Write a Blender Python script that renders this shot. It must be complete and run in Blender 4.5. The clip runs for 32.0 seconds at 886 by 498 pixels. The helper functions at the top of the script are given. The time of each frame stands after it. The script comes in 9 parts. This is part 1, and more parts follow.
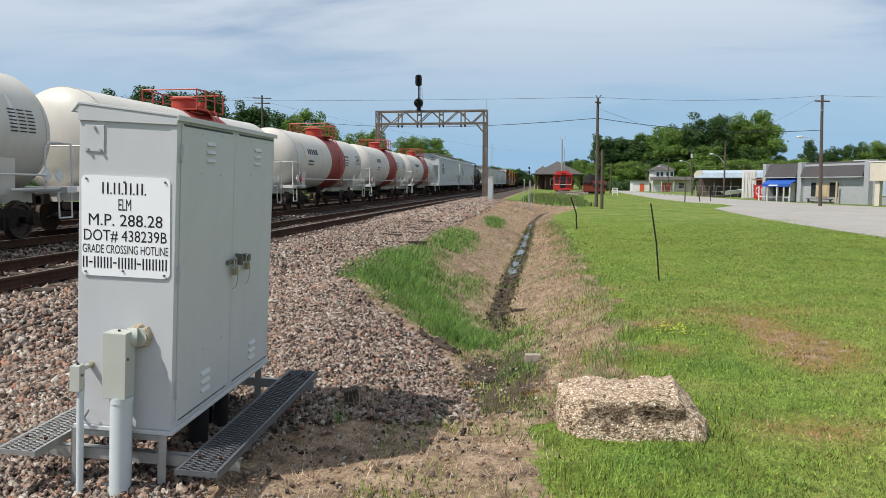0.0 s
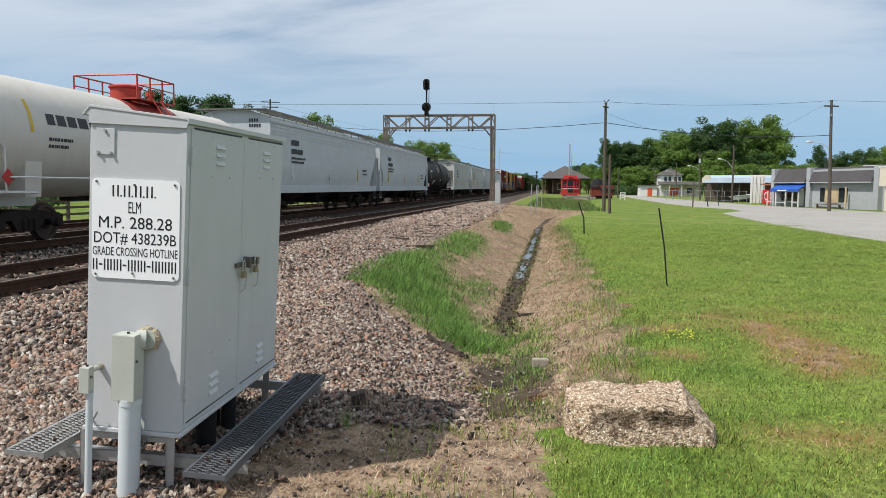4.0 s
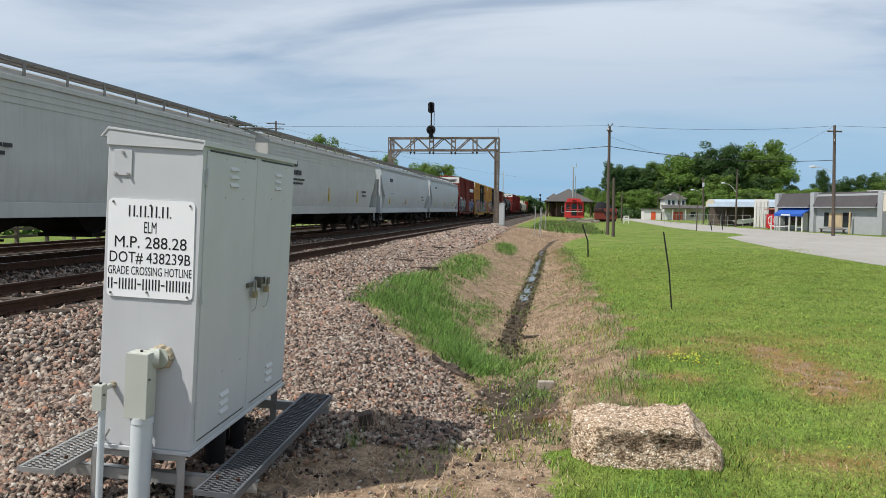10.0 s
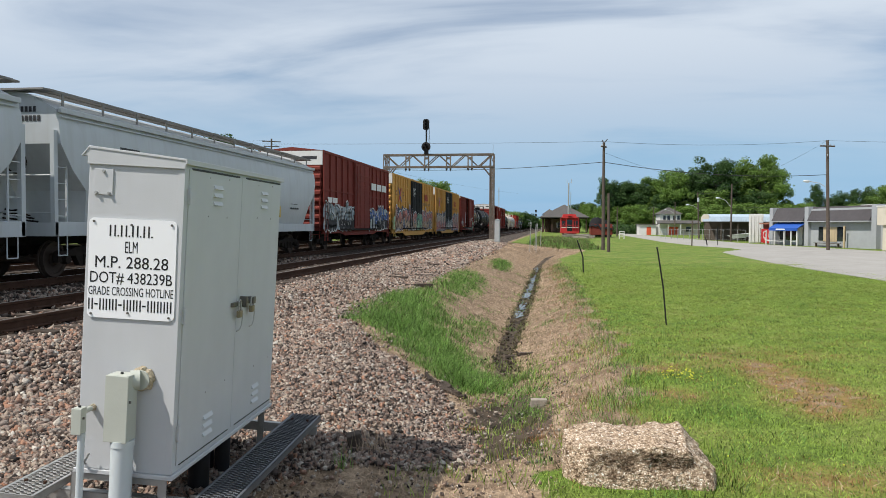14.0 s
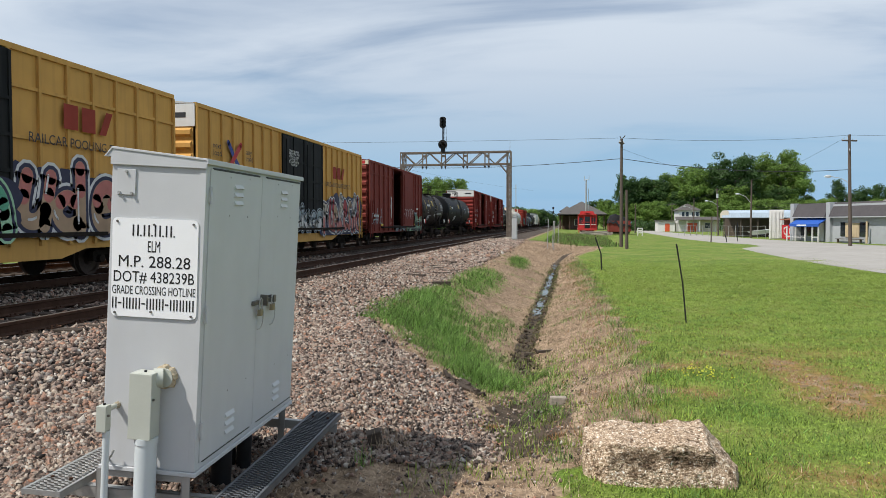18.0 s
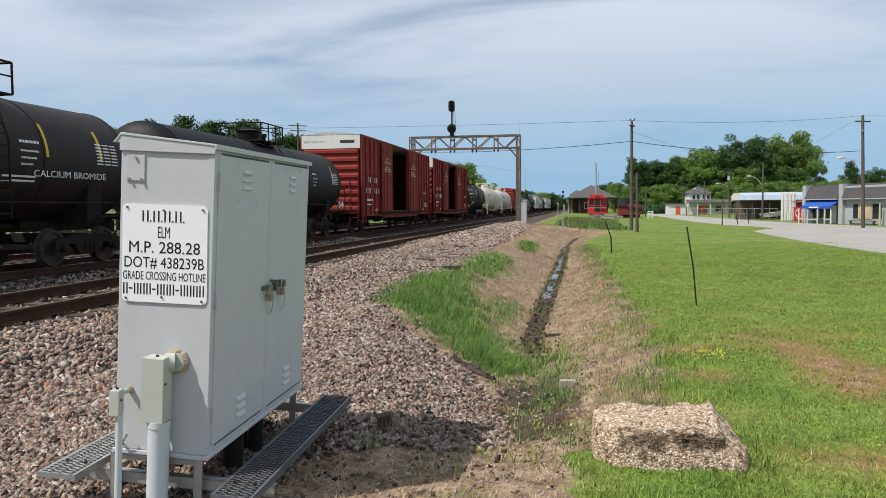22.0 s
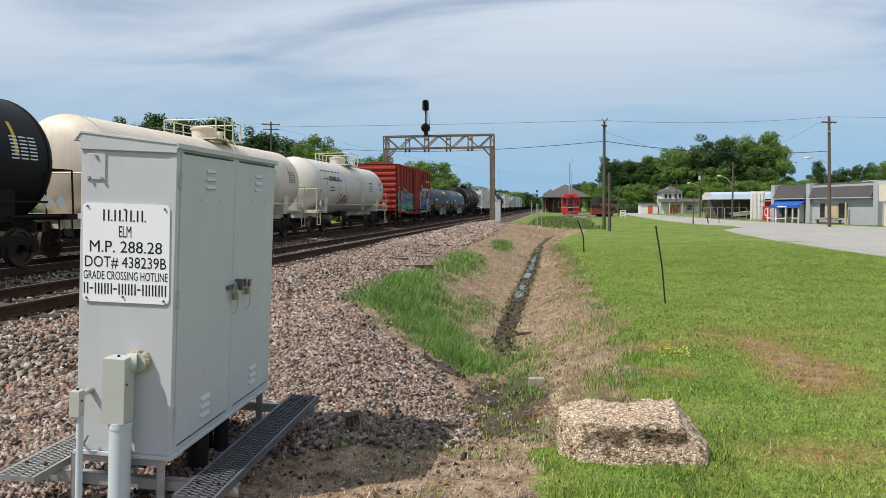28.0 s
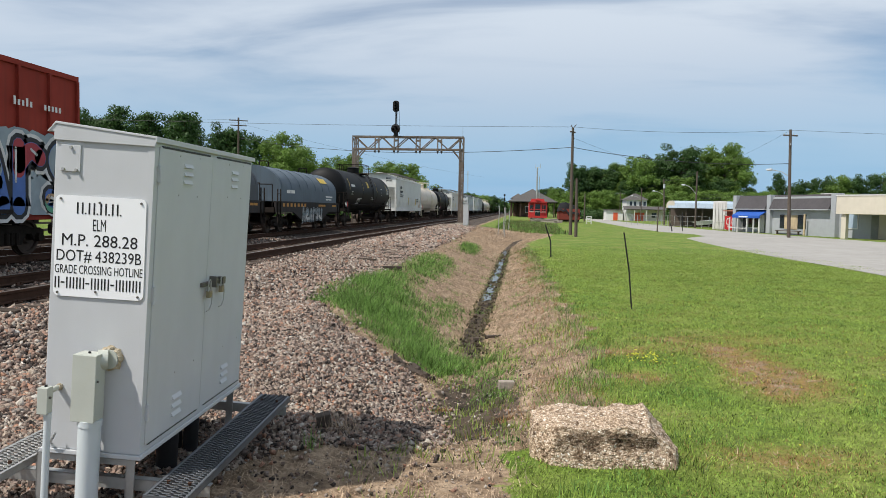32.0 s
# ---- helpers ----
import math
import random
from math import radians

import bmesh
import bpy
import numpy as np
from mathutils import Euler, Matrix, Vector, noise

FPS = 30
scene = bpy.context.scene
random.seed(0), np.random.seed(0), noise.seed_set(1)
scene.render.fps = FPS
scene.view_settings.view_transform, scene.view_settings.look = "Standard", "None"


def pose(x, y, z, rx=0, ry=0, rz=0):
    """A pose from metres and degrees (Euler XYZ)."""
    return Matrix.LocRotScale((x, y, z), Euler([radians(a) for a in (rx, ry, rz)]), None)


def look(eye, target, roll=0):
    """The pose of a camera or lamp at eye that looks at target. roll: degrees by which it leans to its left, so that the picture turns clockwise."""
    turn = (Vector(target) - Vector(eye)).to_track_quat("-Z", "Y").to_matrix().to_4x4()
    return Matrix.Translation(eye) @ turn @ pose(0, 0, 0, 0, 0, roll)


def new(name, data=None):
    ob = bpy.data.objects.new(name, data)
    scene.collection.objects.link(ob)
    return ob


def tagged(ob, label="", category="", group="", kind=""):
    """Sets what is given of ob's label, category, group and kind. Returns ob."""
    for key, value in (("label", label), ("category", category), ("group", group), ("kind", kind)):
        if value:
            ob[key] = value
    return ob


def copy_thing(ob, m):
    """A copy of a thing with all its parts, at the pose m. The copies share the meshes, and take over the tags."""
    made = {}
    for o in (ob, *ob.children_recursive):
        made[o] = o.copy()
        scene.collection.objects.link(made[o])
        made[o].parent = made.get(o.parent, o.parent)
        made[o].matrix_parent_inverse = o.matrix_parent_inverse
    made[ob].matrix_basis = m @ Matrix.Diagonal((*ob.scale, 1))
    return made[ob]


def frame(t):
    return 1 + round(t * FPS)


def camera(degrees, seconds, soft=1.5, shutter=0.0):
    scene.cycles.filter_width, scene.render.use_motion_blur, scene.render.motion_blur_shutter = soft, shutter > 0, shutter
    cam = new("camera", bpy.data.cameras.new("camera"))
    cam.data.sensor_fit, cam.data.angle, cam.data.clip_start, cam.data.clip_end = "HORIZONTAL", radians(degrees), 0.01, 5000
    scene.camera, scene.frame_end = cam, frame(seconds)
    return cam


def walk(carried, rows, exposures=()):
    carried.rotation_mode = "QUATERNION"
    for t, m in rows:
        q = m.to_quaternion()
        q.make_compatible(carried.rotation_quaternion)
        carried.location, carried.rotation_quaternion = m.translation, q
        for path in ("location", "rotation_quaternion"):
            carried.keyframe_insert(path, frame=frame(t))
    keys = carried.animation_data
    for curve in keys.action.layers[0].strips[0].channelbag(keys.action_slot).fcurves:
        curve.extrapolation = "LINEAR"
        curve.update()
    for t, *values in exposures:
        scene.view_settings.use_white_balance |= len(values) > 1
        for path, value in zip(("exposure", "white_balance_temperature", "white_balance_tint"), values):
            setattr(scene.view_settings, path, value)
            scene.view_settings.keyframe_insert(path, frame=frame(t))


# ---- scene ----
cam = camera(62.4, 32.0, soft=0.5)
PATH = [
    (0.0, 0.003, 0.002, 1.598, 8.081, -5.180, -0.123),
    (0.5, 0.000, 0.005, 1.598, 7.983, -5.220, -0.379),
    (1.0, 0.005, 0.004, 1.601, 7.889, -4.424, -0.967),
    (1.5, -0.003, 0.003, 1.603, 7.924, -3.825, -1.444),
    (2.0, -0.005, 0.005, 1.599, 7.824, -4.165, -1.194),
    (2.5, -0.004, -0.005, 1.596, 7.716, -4.555, -0.722),
    (3.0, -0.002, 0.000, 1.599, 8.051, -4.781, -0.471),
    (3.5, -0.004, 0.001, 1.595, 8.551, -4.994, -0.398),
    (5.5, 0.001, -0.002, 1.603, 8.630, -4.073, -0.163),
    (6.0, 0.000, -0.000, 1.600, 8.502, -3.951, 0.017),
    (6.5, 0.007, -0.007, 1.600, 8.228, -3.483, -0.143),
    (7.0, -0.001, -0.004, 1.602, 8.092, -2.899, -0.395),
    (7.5, -0.001, -0.013, 1.604, 8.225, -2.339, -0.407),
    (8.0, 0.001, -0.030, 1.604, 8.600, -2.017, -0.248),
    (8.5, -0.022, -0.036, 1.602, 9.017, -2.149, -0.377),
    (9.0, -0.033, -0.055, 1.604, 9.238, -2.449, -0.312),
    (9.5, -0.039, -0.065, 1.599, 9.201, -2.863, -0.366),
    (10.0, -0.030, -0.055, 1.598, 8.935, -3.146, -0.696),
    (10.5, -0.013, -0.030, 1.601, 8.239, -3.097, -1.143),
    (11.0, -0.002, -0.000, 1.598, 7.854, -3.182, -1.291),
    (11.5, 0.002, 0.010, 1.598, 7.894, -3.139, -1.062),
    (12.0, 0.006, 0.008, 1.600, 8.226, -2.703, -0.904),
    (12.5, 0.010, 0.007, 1.603, 8.353, -2.184, -0.732),
    (13.0, 0.010, -0.000, 1.605, 8.462, -1.872, -0.700),
    (13.5, 0.015, -0.005, 1.609, 8.668, -1.727, -0.482),
    (14.0, 0.017, -0.002, 1.605, 8.629, -1.858, -0.354),
    (14.5, 0.009, 0.009, 1.607, 8.490, -1.876, -0.413),
    (16.5, 0.002, 0.002, 1.608, 9.107, -1.289, -0.538),
    (17.0, 0.002, -0.003, 1.607, 9.412, -1.245, -0.466),
    (17.5, 0.002, -0.006, 1.610, 9.710, -1.539, -0.245),
    (18.0, 0.005, -0.006, 1.606, 9.958, -2.039, -0.044),
    (18.5, 0.006, -0.016, 1.607, 10.146, -2.457, -0.080),
    (19.0, 0.003, -0.012, 1.603, 10.164, -2.656, -0.312),
    (19.5, 0.010, -0.015, 1.606, 10.073, -2.459, -0.601),
    (20.0, 0.001, 0.003, 1.600, 9.922, -2.217, -0.566),
    (20.5, 0.006, -0.002, 1.601, 9.838, -2.388, -0.227),
    (21.0, 0.007, 0.003, 1.598, 10.075, -2.901, 0.147),
    (21.5, 0.008, 0.002, 1.602, 10.442, -3.243, 0.229),
    (22.0, 0.010, -0.004, 1.603, 10.699, -3.253, 0.328),
    (22.5, 0.008, -0.002, 1.604, 10.403, -3.017, -0.158),
    (23.0, 0.006, 0.005, 1.603, 9.824, -2.572, -0.643),
    (23.5, 0.012, -0.002, 1.604, 9.754, -2.401, -0.631),
    (24.0, 0.006, 0.007, 1.599, 9.877, -2.385, -0.428),
    (24.5, 0.011, 0.003, 1.605, 9.823, -2.440, -0.157),
    (26.5, 0.030, -0.008, 1.605, 9.348, -2.172, 0.125),
    (27.0, 0.040, -0.007, 1.603, 8.275, -2.634, 0.132),
    (27.5, 0.053, -0.009, 1.602, 8.167, -3.191, 0.185),
    (28.0, 0.070, -0.018, 1.602, 8.726, -3.322, 0.325),
    (28.5, 0.068, -0.025, 1.600, 8.887, -3.416, -0.023),
    (29.0, 0.062, -0.050, 1.603, 8.306, -3.424, 0.011),
    (29.5, 0.032, -0.046, 1.604, 7.684, -3.166, 0.447),
    (30.0, 0.016, -0.060, 1.606, 7.461, -3.031, 0.581),
    (30.5, 0.004, -0.051, 1.606, 6.543, -2.969, 0.127),
    (31.0, -0.001, -0.046, 1.605, 5.903, -2.869, -0.690),
    (31.5, -0.001, -0.047, 1.605, 5.893, -2.938, -1.164),
    (32.0, -0.001, -0.026, 1.602, 6.173, -3.159, -1.158),
]
walk(cam, [(t, pose(x, y, z, 90 + p, r, w)) for t, x, y, z, w, p, r in PATH])

# ---- light ----
SUN_AZ, SUN_EL = 234.0, 55.0          # degrees, clockwise from +y; height over the horizon
sun_way = Vector((math.sin(radians(SUN_AZ)) * math.cos(radians(SUN_EL)),
                  math.cos(radians(SUN_AZ)) * math.cos(radians(SUN_EL)), math.sin(radians(SUN_EL))))
sun_data = bpy.data.lights.new("sun", "SUN")
sun_data.energy, sun_data.angle, sun_data.color = 4.8, radians(0.6), (1.0, 0.95, 0.87)
sun = new("sun", sun_data)
sun.matrix_world = look(sun_way * 50, (0, 0, 0))
scene.view_settings.exposure = 0.0


def sky_world():
    w = bpy.data.worlds.new("sky")
    scene.world = w
    w.use_nodes = True
    nt = w.node_tree
    nt.nodes.clear()
    N, L = nt.nodes.new, nt.links.new
    sky = N("ShaderNodeTexSky")
    sky.sky_type, sky.sun_disc = "NISHITA", False
    sky.sun_elevation, sky.sun_rotation = radians(SUN_EL), radians(SUN_AZ)
    sky.air_density, sky.dust_density, sky.ozone_density = 1.0, 0.2, 3.0
    tc = N("ShaderNodeTexCoord")
    sep = N("ShaderNodeSeparateXYZ")
    L(tc.outputs["Generated"], sep.inputs[0])
    # the cloud layer is flat: divide the direction by its height
    hz = N("ShaderNodeMath"); hz.operation = "ADD"; hz.inputs[1].default_value = 0.16
    L(sep.outputs["Z"], hz.inputs[0])
    dv = N("ShaderNodeVectorMath"); dv.operation = "DIVIDE"
    cb = N("ShaderNodeCombineXYZ")
    for i in range(3):
        L(hz.outputs[0], cb.inputs[i])
    L(tc.outputs["Generated"], dv.inputs[0]); L(cb.outputs[0], dv.inputs[1])
    mp = N("ShaderNodeMapping"); mp.inputs["Scale"].default_value = (0.42, 0.95, 0.0)
    mp.inputs["Rotation"].default_value = (0, 0, radians(24)); mp.inputs["Location"].default_value = (0.35, 1.15, 0)
    L(dv.outputs[0], mp.inputs[0])
    n1 = N("ShaderNodeTexNoise"); n1.inputs["Scale"].default_value = 1.5; n1.inputs["Detail"].default_value = 7; n1.inputs["Roughness"].default_value = 0.52
    n1.inputs["Distortion"].default_value = 0.5
    L(mp.outputs[0], n1.inputs["Vector"])
    r1 = N("ShaderNodeMapRange"); r1.interpolation_type = "SMOOTHSTEP"
    r1.inputs[1].default_value, r1.inputs[2].default_value, r1.inputs[3].default_value, r1.inputs[4].default_value = 0.24, 0.55, 0.12, 1.0
    L(n1.outputs["Fac"], r1.inputs[0])
    # thinner towards the horizon
    r2 = N("ShaderNodeMapRange"); r2.interpolation_type = "SMOOTHSTEP"
    r2.inputs[1].default_value, r2.inputs[2].default_value, r2.inputs[3].default_value, r2.inputs[4].default_value = 0.03, 0.26, 0.08, 0.97
    L(sep.outputs["Z"], r2.inputs[0])
    mu = N("ShaderNodeMath"); mu.operation = "MULTIPLY"
    L(r1.outputs[0], mu.inputs[0]); L(r2.outputs[0], mu.inputs[1])
    mix = N("ShaderNodeMix"); mix.data_type = "RGBA"
    mix.inputs[7].default_value = (7.0, 7.85, 8.9, 1)
    L(mu.outputs[0], mix.inputs[0])
    # clear blue air low over the horizon
    r4 = N("ShaderNodeMapRange"); r4.interpolation_type = "SMOOTHSTEP"
    r4.inputs[1].default_value, r4.inputs[2].default_value, r4.inputs[3].default_value, r4.inputs[4].default_value = 0.0, 0.26, 0.92, 0.0
    L(sep.outputs["Z"], r4.inputs[0])
    low = N("ShaderNodeMix"); low.data_type = "RGBA"; low.inputs[7].default_value = (2.75, 5.15, 7.9, 1)
    L(r4.outputs[0], low.inputs[0]); L(sky.outputs[0], low.inputs[6])
    L(low.outputs[2], mix.inputs[6])
    bg = N("ShaderNodeBackground"); bg.inputs["Strength"].default_value = 0.095
    out = N("ShaderNodeOutputWorld")
    L(mix.outputs[2], bg.inputs[0]); L(bg.outputs[0], out.inputs[0])


sky_world()


# ---- materials ----
def M(name, color, rough=0.6, metal=0.0, var=0.15, scale=6.0, streak=0.0, grime=(0.06, 0.05, 0.04), bump=0.05, bscale=60.0, spec=0.4, rand=0.0, island=0.0):
    """A surface with a fine grain, large patches, vertical streaks of grime and a bump."""
    m = bpy.data.materials.new(name)
    m.use_nodes = True
    nt = m.node_tree
    N, L = nt.nodes.new, nt.links.new
    b = nt.nodes["Principled BSDF"]
    b.inputs["Roughness"].default_value, b.inputs["Metallic"].default_value = rough, metal
    b.inputs["Specular IOR Level"].default_value = spec
    tc = N("ShaderNodeTexCoord")
    n1 = N("ShaderNodeTexNoise"); n1.inputs["Scale"].default_value = scale; n1.inputs["Detail"].default_value = 6
    n2 = N("ShaderNodeTexNoise"); n2.inputs["Scale"].default_value = scale * 0.11; n2.inputs["Detail"].default_value = 3
    L(tc.outputs["Object"], n1.inputs["Vector"]); L(tc.outputs["Object"], n2.inputs["Vector"])
    ad = N("ShaderNodeMath"); ad.operation = "ADD"
    L(n1.outputs["Fac"], ad.inputs[0]); L(n2.outputs["Fac"], ad.inputs[1])
    mr = N("ShaderNodeMapRange")
    mr.inputs[1].default_value, mr.inputs[2].default_value, mr.inputs[3].default_value, mr.inputs[4].default_value = 0.6, 1.4, 1 - var, 1 + var
    L(ad.outputs[0], mr.inputs[0])
    hs = N("ShaderNodeHueSaturation"); hs.inputs["Color"].default_value = (*color, 1)
    last = mr.outputs[0]
    if rand or island:
        src = N("ShaderNodeObjectInfo").outputs["Random"] if rand else N("ShaderNodeNewGeometry").outputs["Random Per Island"]
        amount = rand or island
        m3 = N("ShaderNodeMapRange"); m3.inputs[3].default_value, m3.inputs[4].default_value = 1 - amount, 1 + amount
        L(src, m3.inputs[0])
        mm = N("ShaderNodeMath"); mm.operation = "MULTIPLY"
        L(last, mm.inputs[0]); L(m3.outputs[0], mm.inputs[1])
        last = mm.outputs[0]
    L(last, hs.inputs["Value"])
    col = hs.outputs[0]
    if streak:
        mp = N("ShaderNodeMapping"); mp.inputs["Scale"].default_value = (5.0, 5.0, 0.35)
        L(tc.outputs["Object"], mp.inputs[0])
        n3 = N("ShaderNodeTexNoise"); n3.inputs["Scale"].default_value = 1.3; n3.inputs["Detail"].default_value = 5
        L(mp.outputs[0], n3.inputs["Vector"])
        r3 = N("ShaderNodeMapRange"); r3.inputs[1].default_value, r3.inputs[2].default_value, r3.inputs[3].default_value, r3.inputs[4].default_value = 0.48, 0.75, 0.0, streak
        L(n3.outputs["Fac"], r3.inputs[0])
        mx = N("ShaderNodeMix"); mx.data_type = "RGBA"; mx.inputs[7].default_value = (*grime, 1)
        L(r3.outputs[0], mx.inputs[0]); L(col, mx.inputs[6])
        col = mx.outputs[2]
    L(col, b.inputs["Base Color"])
    if bump:
        n4 = N("ShaderNodeTexNoise"); n4.inputs["Scale"].default_value = bscale; n4.inputs["Detail"].default_value = 4
        L(tc.outputs["Object"], n4.inputs["Vector"])
        bp = N("ShaderNodeBump"); bp.inputs["Strength"].default_value = bump * 4; bp.inputs["Distance"].default_value = 0.01
        L(n4.outputs["Fac"], bp.inputs["Height"]); L(bp.outputs[0], b.inputs["Normal"])
    return m


def leafy(name, color, through_light=0.35, island=0.45, var=0.3, scale=0.7):
    """Leaves and blades: matt on the lit side, and letting some light through."""
    m = M(name, color, 0.55, var=var, scale=scale, bump=0.0, island=island, spec=0.25)
    nt = m.node_tree
    N, L = nt.nodes.new, nt.links.new
    b, out = nt.nodes["Principled BSDF"], nt.nodes["Material Output"]
    tr = N("ShaderNodeBsdfTranslucent")
    L(b.inputs["Base Color"].links[0].from_socket, tr.inputs["Color"])
    mx = N("ShaderNodeMixShader"); mx.inputs[0].default_value = through_light
    L(b.outputs[0], mx.inputs[1]); L(tr.outputs[0], mx.inputs[2]); L(mx.outputs[0], out.inputs["Surface"])
    return m


def mineral(name, stops, by_island, bump=0.25, pebble=0.0):
    """Stone: a run of colours picked stone by stone, or pebble by pebble in a cement ground."""
    m = M(name, (0.5, 0.5, 0.5), 0.88, var=0.0, bump=bump, bscale=70, spec=0.2)
    nt = m.node_tree
    N, L = nt.nodes.new, nt.links.new
    b = nt.nodes["Principled BSDF"]
    tc = N("ShaderNodeTexCoord")

    def ramp(src, pairs):
        rp = N("ShaderNodeValToRGB")
        e = rp.color_ramp.elements
        while len(e) < len(pairs):
            e.new(0.5)
        for i, (pos, c) in enumerate(pairs):
            e[i].position, e[i].color = pos, (*c, 1)
        L(src, rp.inputs[0])
        return rp.outputs[0]

    def noisy(scale):
        nz = N("ShaderNodeTexNoise"); nz.inputs["Scale"].default_value = scale; nz.inputs["Detail"].default_value = 7
        L(tc.outputs["Object"], nz.inputs["Vector"])
        return nz.outputs["Fac"]

    def times(a, c):
        x = N("ShaderNodeMix"); x.data_type = "RGBA"; x.blend_type = "MULTIPLY"; x.inputs[0].default_value = 1
        L(a, x.inputs[6]); L(c, x.inputs[7])
        return x.outputs[2]

    if by_island:
        col = ramp(N("ShaderNodeNewGeometry").outputs["Random Per Island"], stops)
        col = times(col, ramp(noisy(30), [(0.3, (0.62, 0.62, 0.62)), (0.7, (1, 1, 1))]))
    else:
        vo = N("ShaderNodeTexVoronoi"); vo.inputs["Scale"].default_value = pebble
        warp = N("ShaderNodeTexNoise"); warp.inputs["Scale"].default_value = 22
        L(tc.outputs["Object"], warp.inputs["Vector"])
        vm = N("ShaderNodeVectorMath"); vm.operation = "MULTIPLY_ADD"; vm.inputs[1].default_value = (0.035, 0.035, 0.035)
        L(warp.outputs["Color"], vm.inputs[0]); L(tc.outputs["Object"], vm.inputs[2]); L(vm.outputs[0], vo.inputs["Vector"])
        sp = N("ShaderNodeSeparateColor"); L(vo.outputs["Color"], sp.inputs[0])
        col = times(ramp(sp.outputs[0], stops), ramp(vo.outputs["Distance"], [(0.30, (1, 1, 1)), (0.70, (0.55, 0.50, 0.46))]))
        # pitted cement, and old dark stains with edges of their own
        col = times(col, ramp(noisy(24), [(0.36, (0.40, 0.36, 0.33)), (0.48, (1, 1, 1))]))
        at = N("ShaderNodeAttribute"); at.attribute_name = "stain"
        col = times(col, ramp(at.outputs["Fac"], [(0.2, (1, 1, 1)), (0.8, (0.36, 0.34, 0.32))]))
        bp = N("ShaderNodeBump"); bp.inputs["Strength"].default_value = 0.55; bp.inputs["Distance"].default_value = 0.010; bp.invert = True
        L(vo.outputs["Distance"], bp.inputs["Height"]); L(bp.outputs[0], b.inputs["Normal"])
    L(col, b.inputs["Base Color"])
    return m


STONE = mineral("ballast_stone", [(0.0, (0.038, 0.032, 0.030)), (0.18, (0.125, 0.097, 0.083)), (0.34, (0.275, 0.188, 0.148)), (0.48, (0.34, 0.302, 0.268)), (0.58, (0.46, 0.245, 0.160)), (0.66, (0.34, 0.258, 0.218)), (0.90, (0.50, 0.410, 0.328)), (1.0, (0.64, 0.595, 0.535))], True, 0.35)
CLOD = mineral("dark_clod", [(0.0, (0.03, 0.024, 0.018)), (0.6, (0.075, 0.055, 0.038)), (1.0, (0.14, 0.105, 0.075))], True, 0.3)
AGGREGATE = mineral("pebbly_old_concrete", [(0.0, (0.24, 0.175, 0.12)), (0.3, (0.46, 0.35, 0.25)), (0.6, (0.61, 0.48, 0.355)), (0.84, (0.70, 0.58, 0.455)), (0.95, (0.78, 0.69, 0.58)), (1.0, (0.90, 0.87, 0.80))], False, 0.6, 95.0)
LEAF_DARK = leafy("dark_foliage", (0.048, 0.100, 0.026), 0.25, 0.25)
LEAF_LIGHT = leafy("light_foliage", (0.140, 0.230, 0.046), 0.3, 0.25)
BLADE = leafy("grass_blade", (0.258, 0.342, 0.072), 0.4, 0.85)
BLADE_DRY = leafy("dry_grass_blade", (0.33, 0.185, 0.082), 0.3, 0.55)
BLADE_TALL = leafy("tall_grass_blade", (0.158, 0.272, 0.066), 0.35, 0.85, scale=1.5)
BLADE_DULL = leafy("dull_weed_blade", (0.150, 0.155, 0.060), 0.3, 0.7, scale=1.5)
PAINT_GREY = M("cabinet_paint", (0.53, 0.542, 0.56), 0.5, var=0.05, scale=5, streak=0.10, grime=(0.33, 0.33, 0.30), bump=0.015, bscale=180)
BOX_GREY = M("junction_box_paint", (0.46, 0.48, 0.43), 0.5, var=0.06, scale=9, bump=0.02)
PVC = M("pvc_pipe", (0.55, 0.60, 0.62), 0.4, var=0.05, bump=0.0)
GALV = M("galvanised_steel", (0.40, 0.40, 0.39), 0.5, metal=0.55, var=0.22, scale=14, bump=0.05)
DARKGALV = M("dark_galvanised_grating", (0.15, 0.16, 0.175), 0.5, metal=0.5, var=0.22, scale=14, bump=0.05)
LOOSE_BRICK = M("dusty_tan_brick", (0.33, 0.285, 0.235), 0.9, var=0.3, scale=20, bump=0.2)
FOAM = M("sealing_putty", (0.45, 0.38, 0.27), 0.9, var=0.3, scale=40, bump=0.4, bscale=90)
SIGN_WHITE = M("sign_enamel", (0.88, 0.89, 0.91), 0.35, var=0.03, bump=0.0)
INK = M("black_lettering_and_gap_shade", (0.012, 0.012, 0.013), 0.5, var=0.1, bump=0.0)
BRASS = M("padlock_metal", (0.16, 0.15, 0.135), 0.45, metal=0.6, var=0.15, bump=0.0)
LOCK = M("old_brass_padlock", (0.30, 0.25, 0.16), 0.45, metal=0.5, var=0.2, bump=0.0)
RUST = M("rusty_steel", (0.062, 0.034, 0.023), 0.85, var=0.35, scale=9, bump=0.15, spec=0.1)
RAILTOP = M("polished_rail_head", (0.32, 0.27, 0.24), 0.35, metal=0.8, var=0.15, bump=0.0)
TIE = M("creosoted_timber", (0.075, 0.06, 0.05), 0.95, var=0.35, scale=10, bump=0.2, rand=0.25, spec=0.1)
CONCRETE = M("plain_concrete", (0.40, 0.36, 0.30), 0.92, var=0.3, scale=12, bump=0.3, bscale=70)
OLDWOOD = M("weathered_pole_wood", (0.095, 0.074, 0.060), 0.9, var=0.3, scale=7, streak=0.3, bump=0.2)
